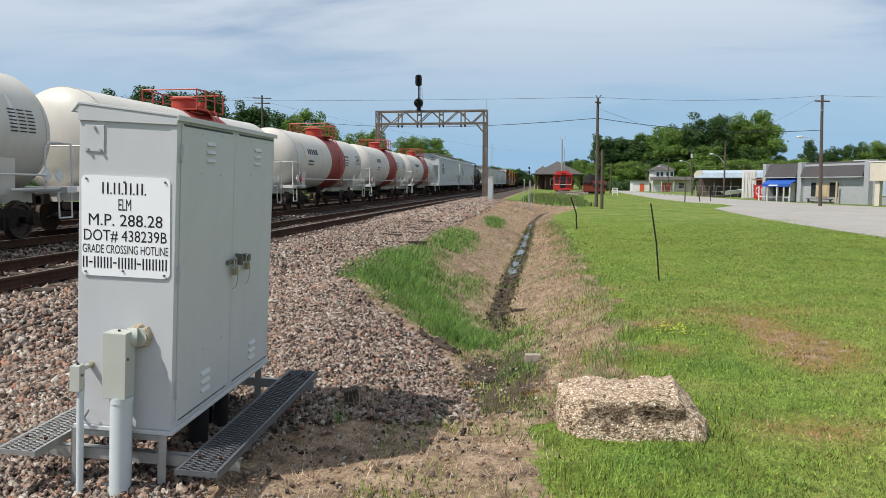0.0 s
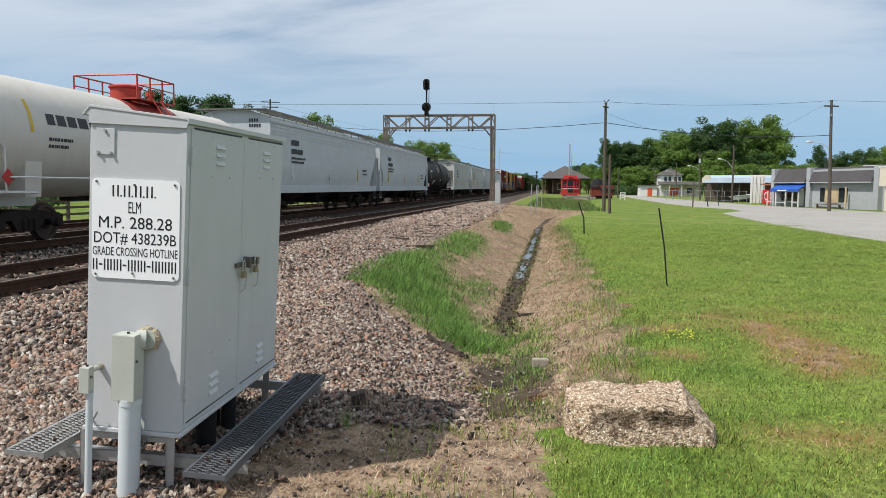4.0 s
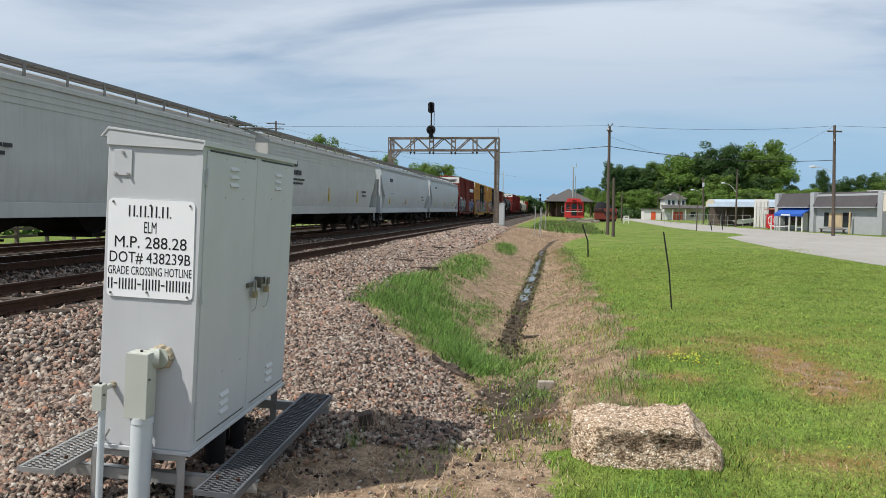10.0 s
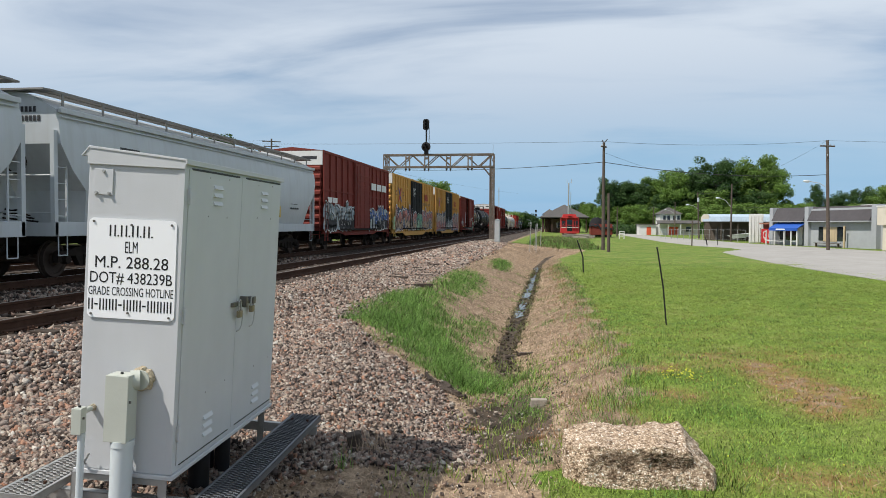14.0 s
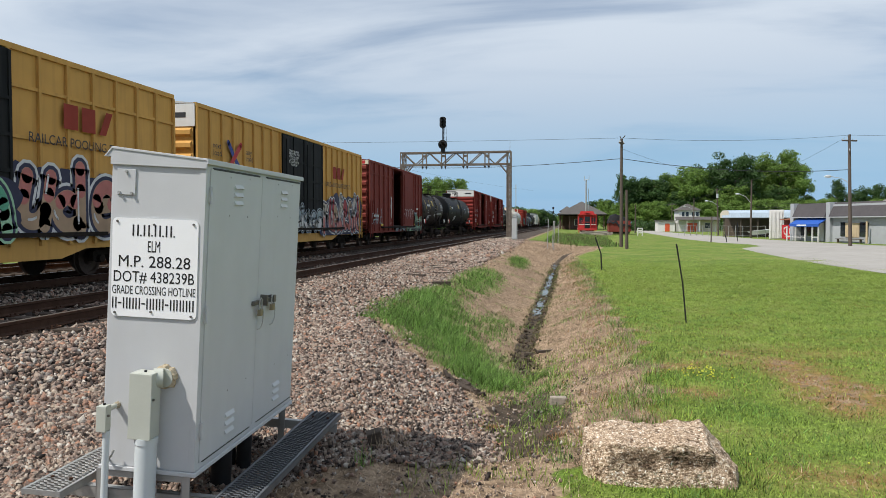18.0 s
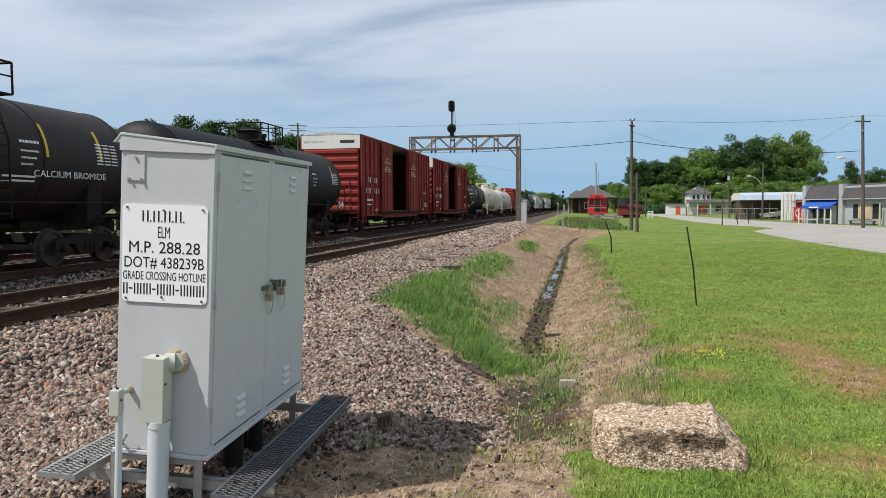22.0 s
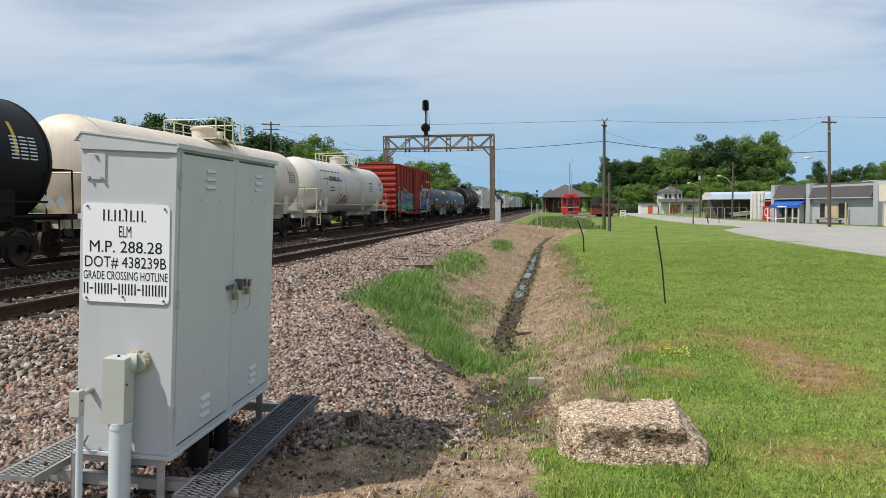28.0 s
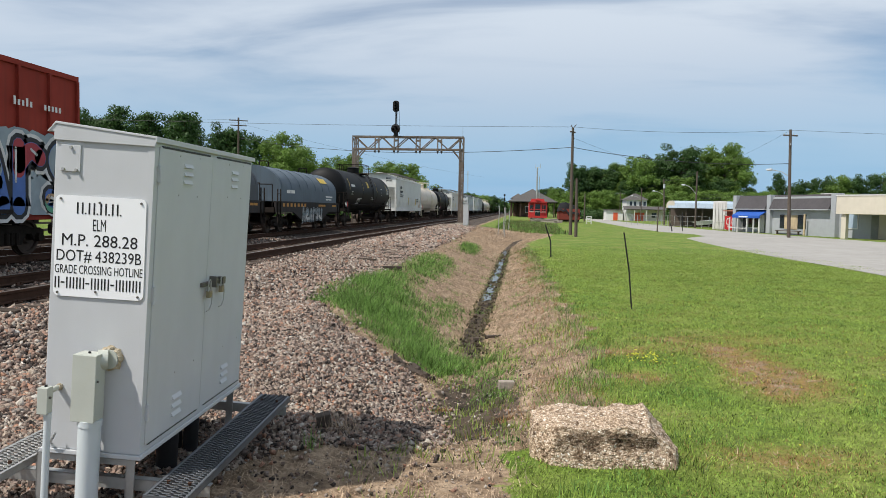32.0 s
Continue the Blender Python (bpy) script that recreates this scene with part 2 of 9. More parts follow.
STEELGREY = M("weathered_bridge_steel", (0.155, 0.130, 0.110), 0.8, var=0.5, scale=5, streak=0.7, grime=(0.085, 0.052, 0.034), bump=0.08, spec=0.15)
SIGBLACK = M("signal_black", (0.018, 0.018, 0.02), 0.6, var=0.2, bump=0.0, spec=0.2)
ASPHALT = M("sun_bleached_asphalt", (0.30, 0.285, 0.265), 0.92, var=0.16, scale=1.2, bump=0.12, bscale=120)
WATER = M("still_ditch_water", (0.11, 0.11, 0.09), 0.22, var=0.2, bump=0.03, bscale=12, spec=0.8)
BARK = M("bark", (0.10, 0.075, 0.055), 0.9, var=0.3, bump=0.2)
STRAW = M("dry_straw", (0.41, 0.305, 0.212), 0.85, var=0.35, scale=3, bump=0.0, island=0.55)
WHITE_TANK = M("white_tank_paint", (0.56, 0.53, 0.48), 0.42, var=0.07, scale=2, streak=0.16, grime=(0.42, 0.36, 0.29), bump=0.0)
CREAM_TANK = M("cream_tank_paint", (0.62, 0.54, 0.45), 0.5, var=0.12, scale=2, streak=0.25, grime=(0.34, 0.26, 0.2), bump=0.0)
BLACK_TANK = M("black_tank_paint", (0.006, 0.0062, 0.007), 0.55, var=0.3, scale=2, streak=0.3, grime=(0.018, 0.016, 0.014), bump=0.0, spec=0.16)
RUSTY_BLACK = M("rust_bloomed_black_paint", (0.016, 0.011, 0.010), 0.6, var=0.35, scale=2, streak=0.45, grime=(0.05, 0.024, 0.017), bump=0.0, spec=0.25)
RED_BAND = M("oxide_red_band", (0.27, 0.035, 0.025), 0.5, var=0.15, scale=2, streak=0.2, grime=(0.12, 0.03, 0.02), bump=0.0)
RED_FITTING = M("red_fitting_paint", (0.40, 0.055, 0.035), 0.5, var=0.2, bump=0.0)
CREAM_FITTING = M("cream_fitting_paint", (0.62, 0.56, 0.42), 0.5, var=0.15, bump=0.0)
HOPPER_GREY = M("hopper_grey_paint", (0.47, 0.50, 0.52), 0.5, var=0.08, scale=1.5, streak=0.22, grime=(0.30, 0.29, 0.27), bump=0.0)
HOPPER_TAN = M("hopper_warm_grey_paint", (0.47, 0.47, 0.45), 0.5, var=0.1, scale=1.5, streak=0.28, grime=(0.28, 0.26, 0.23), bump=0.0)
HOPPER_WHITE = M("hopper_off_white_paint", (0.64, 0.64, 0.61), 0.5, var=0.1, scale=1.5, streak=0.3, grime=(0.35, 0.31, 0.26), bump=0.0)
WALKWAY = M("dull_galvanised_grating", (0.20, 0.19, 0.18), 0.6, metal=0.2, var=0.25, scale=3, bump=0.0)
BROWN_BOX = M("oxide_brown_boxcar_paint", (0.185, 0.040, 0.031), 0.75, var=0.2, scale=1.5, streak=0.3, grime=(0.06, 0.03, 0.025), bump=0.0, spec=0.15)
RED_BOX = M("red_boxcar_paint", (0.26, 0.038, 0.026), 0.75, var=0.2, scale=1.5, streak=0.3, grime=(0.12, 0.035, 0.025), bump=0.0, spec=0.15)
MAROON_BOX = M("maroon_boxcar_paint", (0.215, 0.034, 0.027), 0.75, var=0.2, scale=1.5, streak=0.3, grime=(0.08, 0.03, 0.025), bump=0.0, spec=0.15)
YELLOW_BOX = M("ochre_yellow_boxcar_paint", (0.56, 0.315, 0.092), 0.75, var=0.15, scale=1.5, streak=0.35, grime=(0.34, 0.18, 0.065), bump=0.0, spec=0.15)
DOOR_BLACK = M("black_door_paint", (0.013, 0.014, 0.015), 0.7, var=0.25, scale=2, streak=0.3, grime=(0.06, 0.055, 0.05), bump=0.0, spec=0.12)
ROOF_GALV = M("galvanised_roof", (0.50, 0.48, 0.45), 0.5, metal=0.3, var=0.2, streak=0.2, bump=0.0)
WHITE_PAINT = M("white_paint", (0.66, 0.65, 0.63), 0.55, var=0.06, streak=0.12, grime=(0.5, 0.46, 0.4), bump=0.0)
INSIDE = M("boxcar_lining", (0.24, 0.225, 0.20), 0.8, var=0.15, streak=0.3, grime=(0.3, 0.27, 0.24), bump=0.0)
GEAR = M("dirty_gear_and_shaded_bays", (0.026, 0.021, 0.018), 0.9, var=0.35, scale=9, bump=0.1, spec=0.08)
WHEEL = M("wheel_steel", (0.075, 0.055, 0.045), 0.7, metal=0.3, var=0.3, scale=9, bump=0.05, spec=0.15)
YELLOW = M("yellow_reflective_mark", (0.62, 0.42, 0.03), 0.5, var=0.1, bump=0.0)
LETTER_WHITE = M("white_lettering", (0.70, 0.70, 0.68), 0.6, var=0.1, bump=0.0)
LETTER_DARK = M("dark_lettering", (0.03, 0.03, 0.035), 0.6, var=0.1, bump=0.0)
LETTER_RED = M("red_lettering", (0.45, 0.03, 0.03), 0.6, var=0.1, bump=0.0)
LETTER_BLUE = M("blue_lettering", (0.03, 0.05, 0.25), 0.6, var=0.1, bump=0.0)
COIL_SILL = M("sooty_sill_paint", (0.030, 0.028, 0.028), 0.75, var=0.35, scale=2, streak=0.4, grime=(0.09, 0.05, 0.03), bump=0.0, spec=0.15)
COIL_ORANGE = M("faded_orange_lettering", (0.42, 0.20, 0.04), 0.7, var=0.3, bump=0.0)
COIL_BLUE = M("faded_blue_hood_paint", (0.085, 0.112, 0.140), 0.55, var=0.2, scale=1.5, streak=0.3, grime=(0.06, 0.06, 0.06), bump=0.0, spec=0.2)
COIL_GREY = M("blue_grey_hood_paint", (0.06, 0.068, 0.082), 0.6, var=0.18, scale=1.5, streak=0.3, grime=(0.09, 0.08, 0.075), bump=0.0, spec=0.2)
SPRAY = {n: M("spray_paint_" + n, c, 0.6, var=0.25, scale=3, bump=0.0) for n, c in (("navy", (0.022, 0.022, 0.055)), ("white", (0.58, 0.57, 0.56)), ("pink", (0.42, 0.14, 0.12)), ("tan", (0.36, 0.24, 0.15)), ("cream", (0.50, 0.43, 0.36)),
         ("blue", (0.06, 0.13, 0.36)), ("black", (0.015, 0.015, 0.018)), ("green", (0.09, 0.32, 0.20)), ("mint", (0.30, 0.50, 0.32)), ("red", (0.30, 0.03, 0.04)), ("steel", (0.25, 0.30, 0.33)), ("teal", (0.05, 0.22, 0.25)), ("violet", (0.30, 0.07, 0.22)))}
CABOOSE_RED = M("bright_red_paint", (0.46, 0.032, 0.032), 0.5, var=0.15, streak=0.2, bump=0.0)
SHINGLE = M("grey_shingle_roof", (0.085, 0.078, 0.075), 0.9, var=0.25, scale=3, bump=0.2)
MANSARD = M("dark_mansard_shingles", (0.068, 0.062, 0.066), 0.85, var=0.2, scale=3, bump=0.2)
# brick darkened to carry the shade under the depot's deep eaves
BRICK = M("brick_darkened_for_eave_shade", (0.085, 0.050, 0.038), 0.9, var=0.3, scale=6, bump=0.1)
BLOCKWALL = M("pale_grey_painted_block", (0.33, 0.345, 0.365), 0.8, var=0.1, scale=2, streak=0.15, grime=(0.3, 0.3, 0.29), bump=0.03)
CREAM_WALL = M("cream_stucco", (0.56, 0.51, 0.42), 0.85, var=0.08, scale=2, streak=0.1, grime=(0.5, 0.4, 0.28), bump=0.03)
AWNING = M("blue_awning_cloth", (0.015, 0.08, 0.36), 0.7, var=0.12, scale=3, bump=0.02)
PALEBLUE = M("pale_blue_sheet_metal", (0.36, 0.44, 0.53), 0.5, var=0.12, streak=0.2, bump=0.0)
RUSTROOF = M("rusty_sheet_metal", (0.28, 0.10, 0.055), 0.7, var=0.3, streak=0.3, bump=0.05)
PLYWOOD = M("plywood_boarding", (0.46, 0.36, 0.23), 0.8, var=0.2, streak=0.2, bump=0.02)
REDPANEL = M("red_painted_panel", (0.55, 0.03, 0.035), 0.5, var=0.1, bump=0.0)
ORANGE = M("orange_red_door_paint", (0.62, 0.10, 0.04), 0.5, var=0.1, bump=0.0)
GLASS = M("dark_window_glass", (0.02, 0.025, 0.03), 0.08, var=0.1, bump=0.0, spec=0.7)
TARP = M("black_tarpaulin", (0.014, 0.014, 0.016), 0.8, var=0.3, bump=0.2, bscale=4, spec=0.15)
LAMPGREY = M("lamp_aluminium", (0.55, 0.57, 0.58), 0.4, metal=0.5, var=0.1, bump=0.0)
WIRE = M("cable_black", (0.03, 0.03, 0.033), 0.6, var=0.1, bump=0.0)
YFLOWER = M("yellow_petals", (0.62, 0.60, 0.05), 0.6, var=0.1, bump=0.0)
HAZARD = M("placard_white", (0.68, 0.68, 0.66), 0.5, var=0.05, bump=0.0)
ZINC = M("zinc_relay_case", (0.55, 0.56, 0.56), 0.45, metal=0.3, var=0.1, bump=0.0)


# ---- mesh helpers ----
class B:
    """Collects boxes, tubes, turned shapes and prisms into one mesh."""

    def __init__(self):
        self.v, self.f = [], []

    def add(self, verts, faces):
        n = len(self.v)
        self.v += [tuple(p) for p in verts]
        self.f += [tuple(n + i for i in f) for f in faces]
        return self

    def box(self, x0, x1, y0, y1, z0, z1, m=None):
        p = [(x, y, z) for z in (z0, z1) for y in (y0, y1) for x in (x0, x1)]
        if m:
            p = [m @ Vector(q) for q in p]
        return self.add(p, [(0, 2, 3, 1), (4, 5, 7, 6), (0, 1, 5, 4), (2, 6, 7, 3), (0, 4, 6, 2), (1, 3, 7, 5)])

    def cyl(self, a, b, r, r2=None, n=10, cap=True):
        a, b = Vector(a), Vector(b)
        r2 = r if r2 is None else r2
        w = (b - a).normalized()
        u = w.cross(Vector((0, 0, 1)) if abs(w.z) < 0.9 else Vector((1, 0, 0))).normalized()
        q = w.cross(u)
        ring = [(u * math.cos(k * math.tau / n) + q * math.sin(k * math.tau / n)) for k in range(n)]
        vs = [a + c * r for c in ring] + [b + c * r2 for c in ring]
        fs = [(k, (k + 1) % n, n + (k + 1) % n, n + k) for k in range(n)]
        if cap:
            fs += [tuple(range(n - 1, -1, -1)), tuple(range(n, 2 * n))]
        return self.add(vs, fs)

    def tube(self, pts, r, n=6):
        for a, b in zip(pts, pts[1:]):
            self.cyl(a, b, r, n=n)
        return self

    def turn(self, profile, axis="y", n=24, at=(0, 0, 0), a0=0.0, a1=math.tau):
        """profile: (along, radius) pairs, turned round an axis through at."""
        full = abs(a1 - a0 - math.tau) < 1e-6
        k = n if full else n + 1
        vs = []
        for s, r in profile:
            for i in range(k):
                a = a0 + (a1 - a0) * i / n
                c, d = r * math.cos(a), r * math.sin(a)
                p = {"y": (c, s, d), "x": (s, c, d), "z": (c, d, s)}[axis]
                vs.append((p[0] + at[0], p[1] + at[1], p[2] + at[2]))
        fs = []
        for j in range(len(profile) - 1):
            for i in range(n):
                i2 = (i + 1) % k
                q = (j * k + i, j * k + i2, (j + 1) * k + i2, (j + 1) * k + i)
                fs.append(q if axis == "x" or axis == "z" else q[::-1])
        return self.add(vs, fs)

    def prism(self, outline, lo, hi, axis="x"):
        """outline: points of a plane; (y, z) along x, (x, z) along y, (x, y) along z."""
        def put(p, s):
            return {"x": (s, p[0], p[1]), "y": (p[0], s, p[1]), "z": (p[0], p[1], s)}[axis]
        n = len(outline)
        vs = [put(p, lo) for p in outline] + [put(p, hi) for p in outline]
        fs = [(k, (k + 1) % n, n + (k + 1) % n, n + k) for k in range(n)] + [tuple(range(n - 1, -1, -1)), tuple(range(n, 2 * n))]
        return self.add(vs, fs)

    def mesh(self, name, material, bevel=0.0, smooth=0.0):
        me = bpy.data.meshes.new(name)
        me.from_pydata(self.v, [], self.f)
        bm = bmesh.new()
        bm.from_mesh(me)
        bmesh.ops.recalc_face_normals(bm, faces=bm.faces)
        if bevel:
            es = [e for e in bm.edges if len(e.link_faces) == 2 and e.calc_face_angle(0) > 0.6]
            bmesh.ops.bevel(bm, geom=es, offset=bevel, segments=2, affect="EDGES", profile=0.6)
        bm.to_mesh(me)
        bm.free()
        if smooth:
            me.polygons.foreach_set("use_smooth", [True] * len(me.polygons))
            me.set_sharp_from_angle(angle=radians(smooth))
        me.materials.append(material)
        return me


def thing(name, label, category, m=None, group="", kind=""):
    ob = new(name)
    ob.empty_display_size = 0.2
    if m:
        ob.matrix_basis = m
    return tagged(ob, label, category, group, kind)


def part(name, b, material, parent, label="", bevel=0.0, smooth=0.0, m=None):
    me = b.mesh(name, material, bevel, smooth) if isinstance(b, B) else b
    ob = new(name, me)
    if m:
        ob.matrix_basis = m
    ob.parent = parent
    if label:
        tagged(ob, label)
    return ob


def solo(name, b, material, label, category, m=None, group="", kind="", bevel=0.0, smooth=0.0):
    ob = new(name, b.mesh(name, material, bevel, smooth) if isinstance(b, B) else b)
    if m:
        ob.matrix_basis = m
    return tagged(ob, label, category, group, kind)


def words(text, size, material, width=0.0, bold=0.0, tall=0.0):
    """A flat mesh of lettering, centred, in the plane x-z, read from -y."""
    c = bpy.data.curves.new("lettering", "FONT")
    c.body, c.size, c.align_x, c.align_y, c.extrude, c.offset = text, size, "CENTER", "CENTER", 0.0004, bold
    c.resolution_u = 3
    ob = bpy.data.objects.new("lettering", c)
    scene.collection.objects.link(ob)
    bpy.context.view_layer.update()
    me = bpy.data.meshes.new_from_object(ob.evaluated_get(bpy.context.evaluated_depsgraph_get()))
    bpy.data.objects.remove(ob)
    me.name = "lettering"
    xs = [v.co.x for v in me.vertices]
    k = width / (max(xs) - min(xs)) if width else 1.0
    mid = (max(xs) + min(xs)) / 2
    ys = [v.co.y for v in me.vertices]
    kz, low = (tall / (max(ys) - min(ys)), (max(ys) + min(ys)) / 2) if tall else (1.0, 0.0)
    for v in me.vertices:
        x, y, z = v.co
        v.co = ((x - mid) * k, -z, (y - low) * kz)
    me.materials.clear()
    me.materials.append(material)
    return me


def raw(name, verts, faces, material, attrs=None):
    """A mesh from numpy arrays of triangles or quads, all alike."""
    me = bpy.data.meshes.new(name)
    verts, faces = np.asarray(verts, np.float32), np.asarray(faces, np.int32)
    k = faces.shape[1]
    me.vertices.add(len(verts)); me.vertices.foreach_set("co", verts.ravel())
    me.loops.add(faces.size); me.loops.foreach_set("vertex_index", faces.ravel())
    me.polygons.add(len(faces)); me.polygons.foreach_set("loop_start", np.arange(0, faces.size, k, dtype=np.int32))
    me.update(calc_edges=True)
    me.materials.append(material)
    return me


# ---- the lie of the land ----
RAIL = 0.33                               # height of the rail heads
TRACKS = (-7.87, -12.35, -17.85)          # centre lines


def lerp(t, pairs):
    return np.interp(t, [p[0] for p in pairs], [p[1] for p in pairs])


def sstep(a, b, t):
    t = np.clip((t - a) / (b - a), 0, 1)
    return t * t * (3 - 2 * t)


def wobble(x, y, s, seed=0):
    """Cheap smooth noise, about -1 to 1."""
    a = np.sin(x * 1.7 / s + 1.3 * seed + 1.1 * np.sin(y * 1.1 / s + seed)) * np.cos(y * 1.9 / s - 0.7 * seed + 0.9 * np.sin(x * 1.3 / s))
    b = np.sin(x * 3.9 / s - seed + 1.7 * np.sin(y * 2.7 / s)) * np.cos(y * 4.3 / s + 2.1 * seed)
    return 0.65 * a + 0.35 * b


def edges(y):
    """Crest of the track-side bank, foot of the bank, ditch, far rim, at y."""
    crest = lerp(y, [(3.6, -1.4), (4.4, -1.75), (6.0, -2.0), (8.0, -2.35), (9.5, -2.9), (11, -3.25), (20, -3.35), (40, -3.8), (60, -4.0)])
    ditch = lerp(y, [(4, -0.35), (6, -0.45), (8, -0.5), (10, -0.62), (13, -0.85), (46, -0.9), (56, -0.4), (64, 1.1)])
    rim = lerp(y, [(3.6, -0.28), (4.4, -0.25), (5.0, 0.0), (5.6, 0.35), (6.2, 0.5), (9, 0.75), (13, 0.7), (27, 0.5), (47, 0.0), (60, 1.8), (64, 2.6)])
    deep = lerp(y, [(4.2, 0.0), (5.0, -0.10), (6.0, -0.25), (7.1, -0.40), (8.5, -0.48), (9.7, -0.55), (13, -0.82), (20, -0.92), (28, -1.0), (50, -1.0), (60, -0.8), (68, -0.3), (80, -0.1)])
    return crest, ditch, rim, deep


def land(x, y):
    x, y = np.asarray(x, float), np.asarray(y, float)
    crest, ditch, rim, deep = edges(y)
    lawn = lerp(y, [(4, 0.0), (9, -0.10), (14, -0.2), (27, -0.4), (40, -0.5), (80, -0.5), (105, -0.1), (125, 0.0), (150, 0.0), (400, -0.5)])
    east = -0.5 * sstep(30, 45, y) - 0.2 * sstep(4, 14, y) * (1 - sstep(30, 45, y))
    lawn = lawn + (np.minimum(east, -0.5 * sstep(20, 60, y)) - lawn) * sstep(8, 14, x)
    lawn = lawn - 0.5 * sstep(9, 16, x) * (1 - sstep(30, 45, y)) * sstep(5, 20, y)
    lawn = np.maximum(lawn, -0.52)
    bench = -0.02 + 0.12 * sstep(-4.6, -5.9, x) + 0.05 * sstep(40, 60, y)
    a = np.clip((x - crest) / (ditch - crest), 0, 1)
    bank = bench + (deep - bench) * (a * a * (3 - 2 * a) * 0.5 + a * 0.5)
    c = np.clip((x - ditch) / (rim - ditch), 0, 1)
    far = deep + (lawn - deep) * (c ** 0.8)
    z = np.where(x < crest, bench, np.where(x < ditch, bank, np.where(x < rim, far, lawn)))
    west = -0.25
    z = np.where(x < -13.9, z + (west - z) * sstep(-13.9, -14.8, x) * 0.5 + (west - z) * 0.5 * sstep(-19.6, -21, x), z)
    for c0 in TRACKS[:2]:
        z = z - 0.02 * np.exp(-((x - c0) / 0.6) ** 2)
    z = z - 0.12 * np.exp(-((x + 10.1) / 0.55) ** 2)
    near = np.exp(-np.hypot(x, y) / 60)
    rough = np.where((x < crest + 0.9) & (x > -7), 0.025, 0.018)
    z = z + near * rough * wobble(x, y, 0.35, 2) + near * 0.03 * wobble(x, y, 1.9, 5) * sstep(4, 7, y)
    z = z + 0.05 * np.exp(-(((x + 2.2) / 0.9) ** 2 + ((y - 3.9) / 1.3) ** 2))
    # clods and ruts of the ditch's sides
    z = z + (0.035 * wobble(x, y, 0.22, 9) + 0.03 * wobble(x, y, 0.09, 29)) * ((x > crest) & (x < rim)) * np.exp(-y / 40) * sstep(4.5, 6, y)
    return z


def worn(x, y):
    """Patches of the lawn where the grass is thin and the thatch shows."""
    p = 0.0
    for cx, cy, rx, ry, k in ((2.55, 9.3, 0.55, 0.5, 0.8), (2.5, 8.1, 0.30, 0.7, 1.0), (2.45, 7.2, 0.28, 0.45, 0.9), (2.85, 7.9, 0.35, 0.8, 0.7), (0.95, 8.95, 0.45, 0.28, 0.9), (1.45, 9.2, 0.35, 0.25, 0.6), (1.18, 7.5, 0.26, 0.30, 0.9), (2.05, 10.2, 0.5, 0.5, 0.5), (1.9, 5.0, 0.6, 0.3, 0.5), (3.3, 10.5, 0.8, 0.6, 0.4), (0.35, 6.2, 0.3, 0.3, 0.5), (4.6, 9.2, 0.7, 0.5, 0.4)):
        p = p + k * np.exp(-(((x - cx) / rx) ** 2 + ((y - cy) / ry) ** 2))
    return np.clip(1.3 * p * (0.8 + 0.5 * wobble(x, y, 0.35, 83) + 0.45 * wobble(x, y, 0.13, 15)), 0, 0.92)


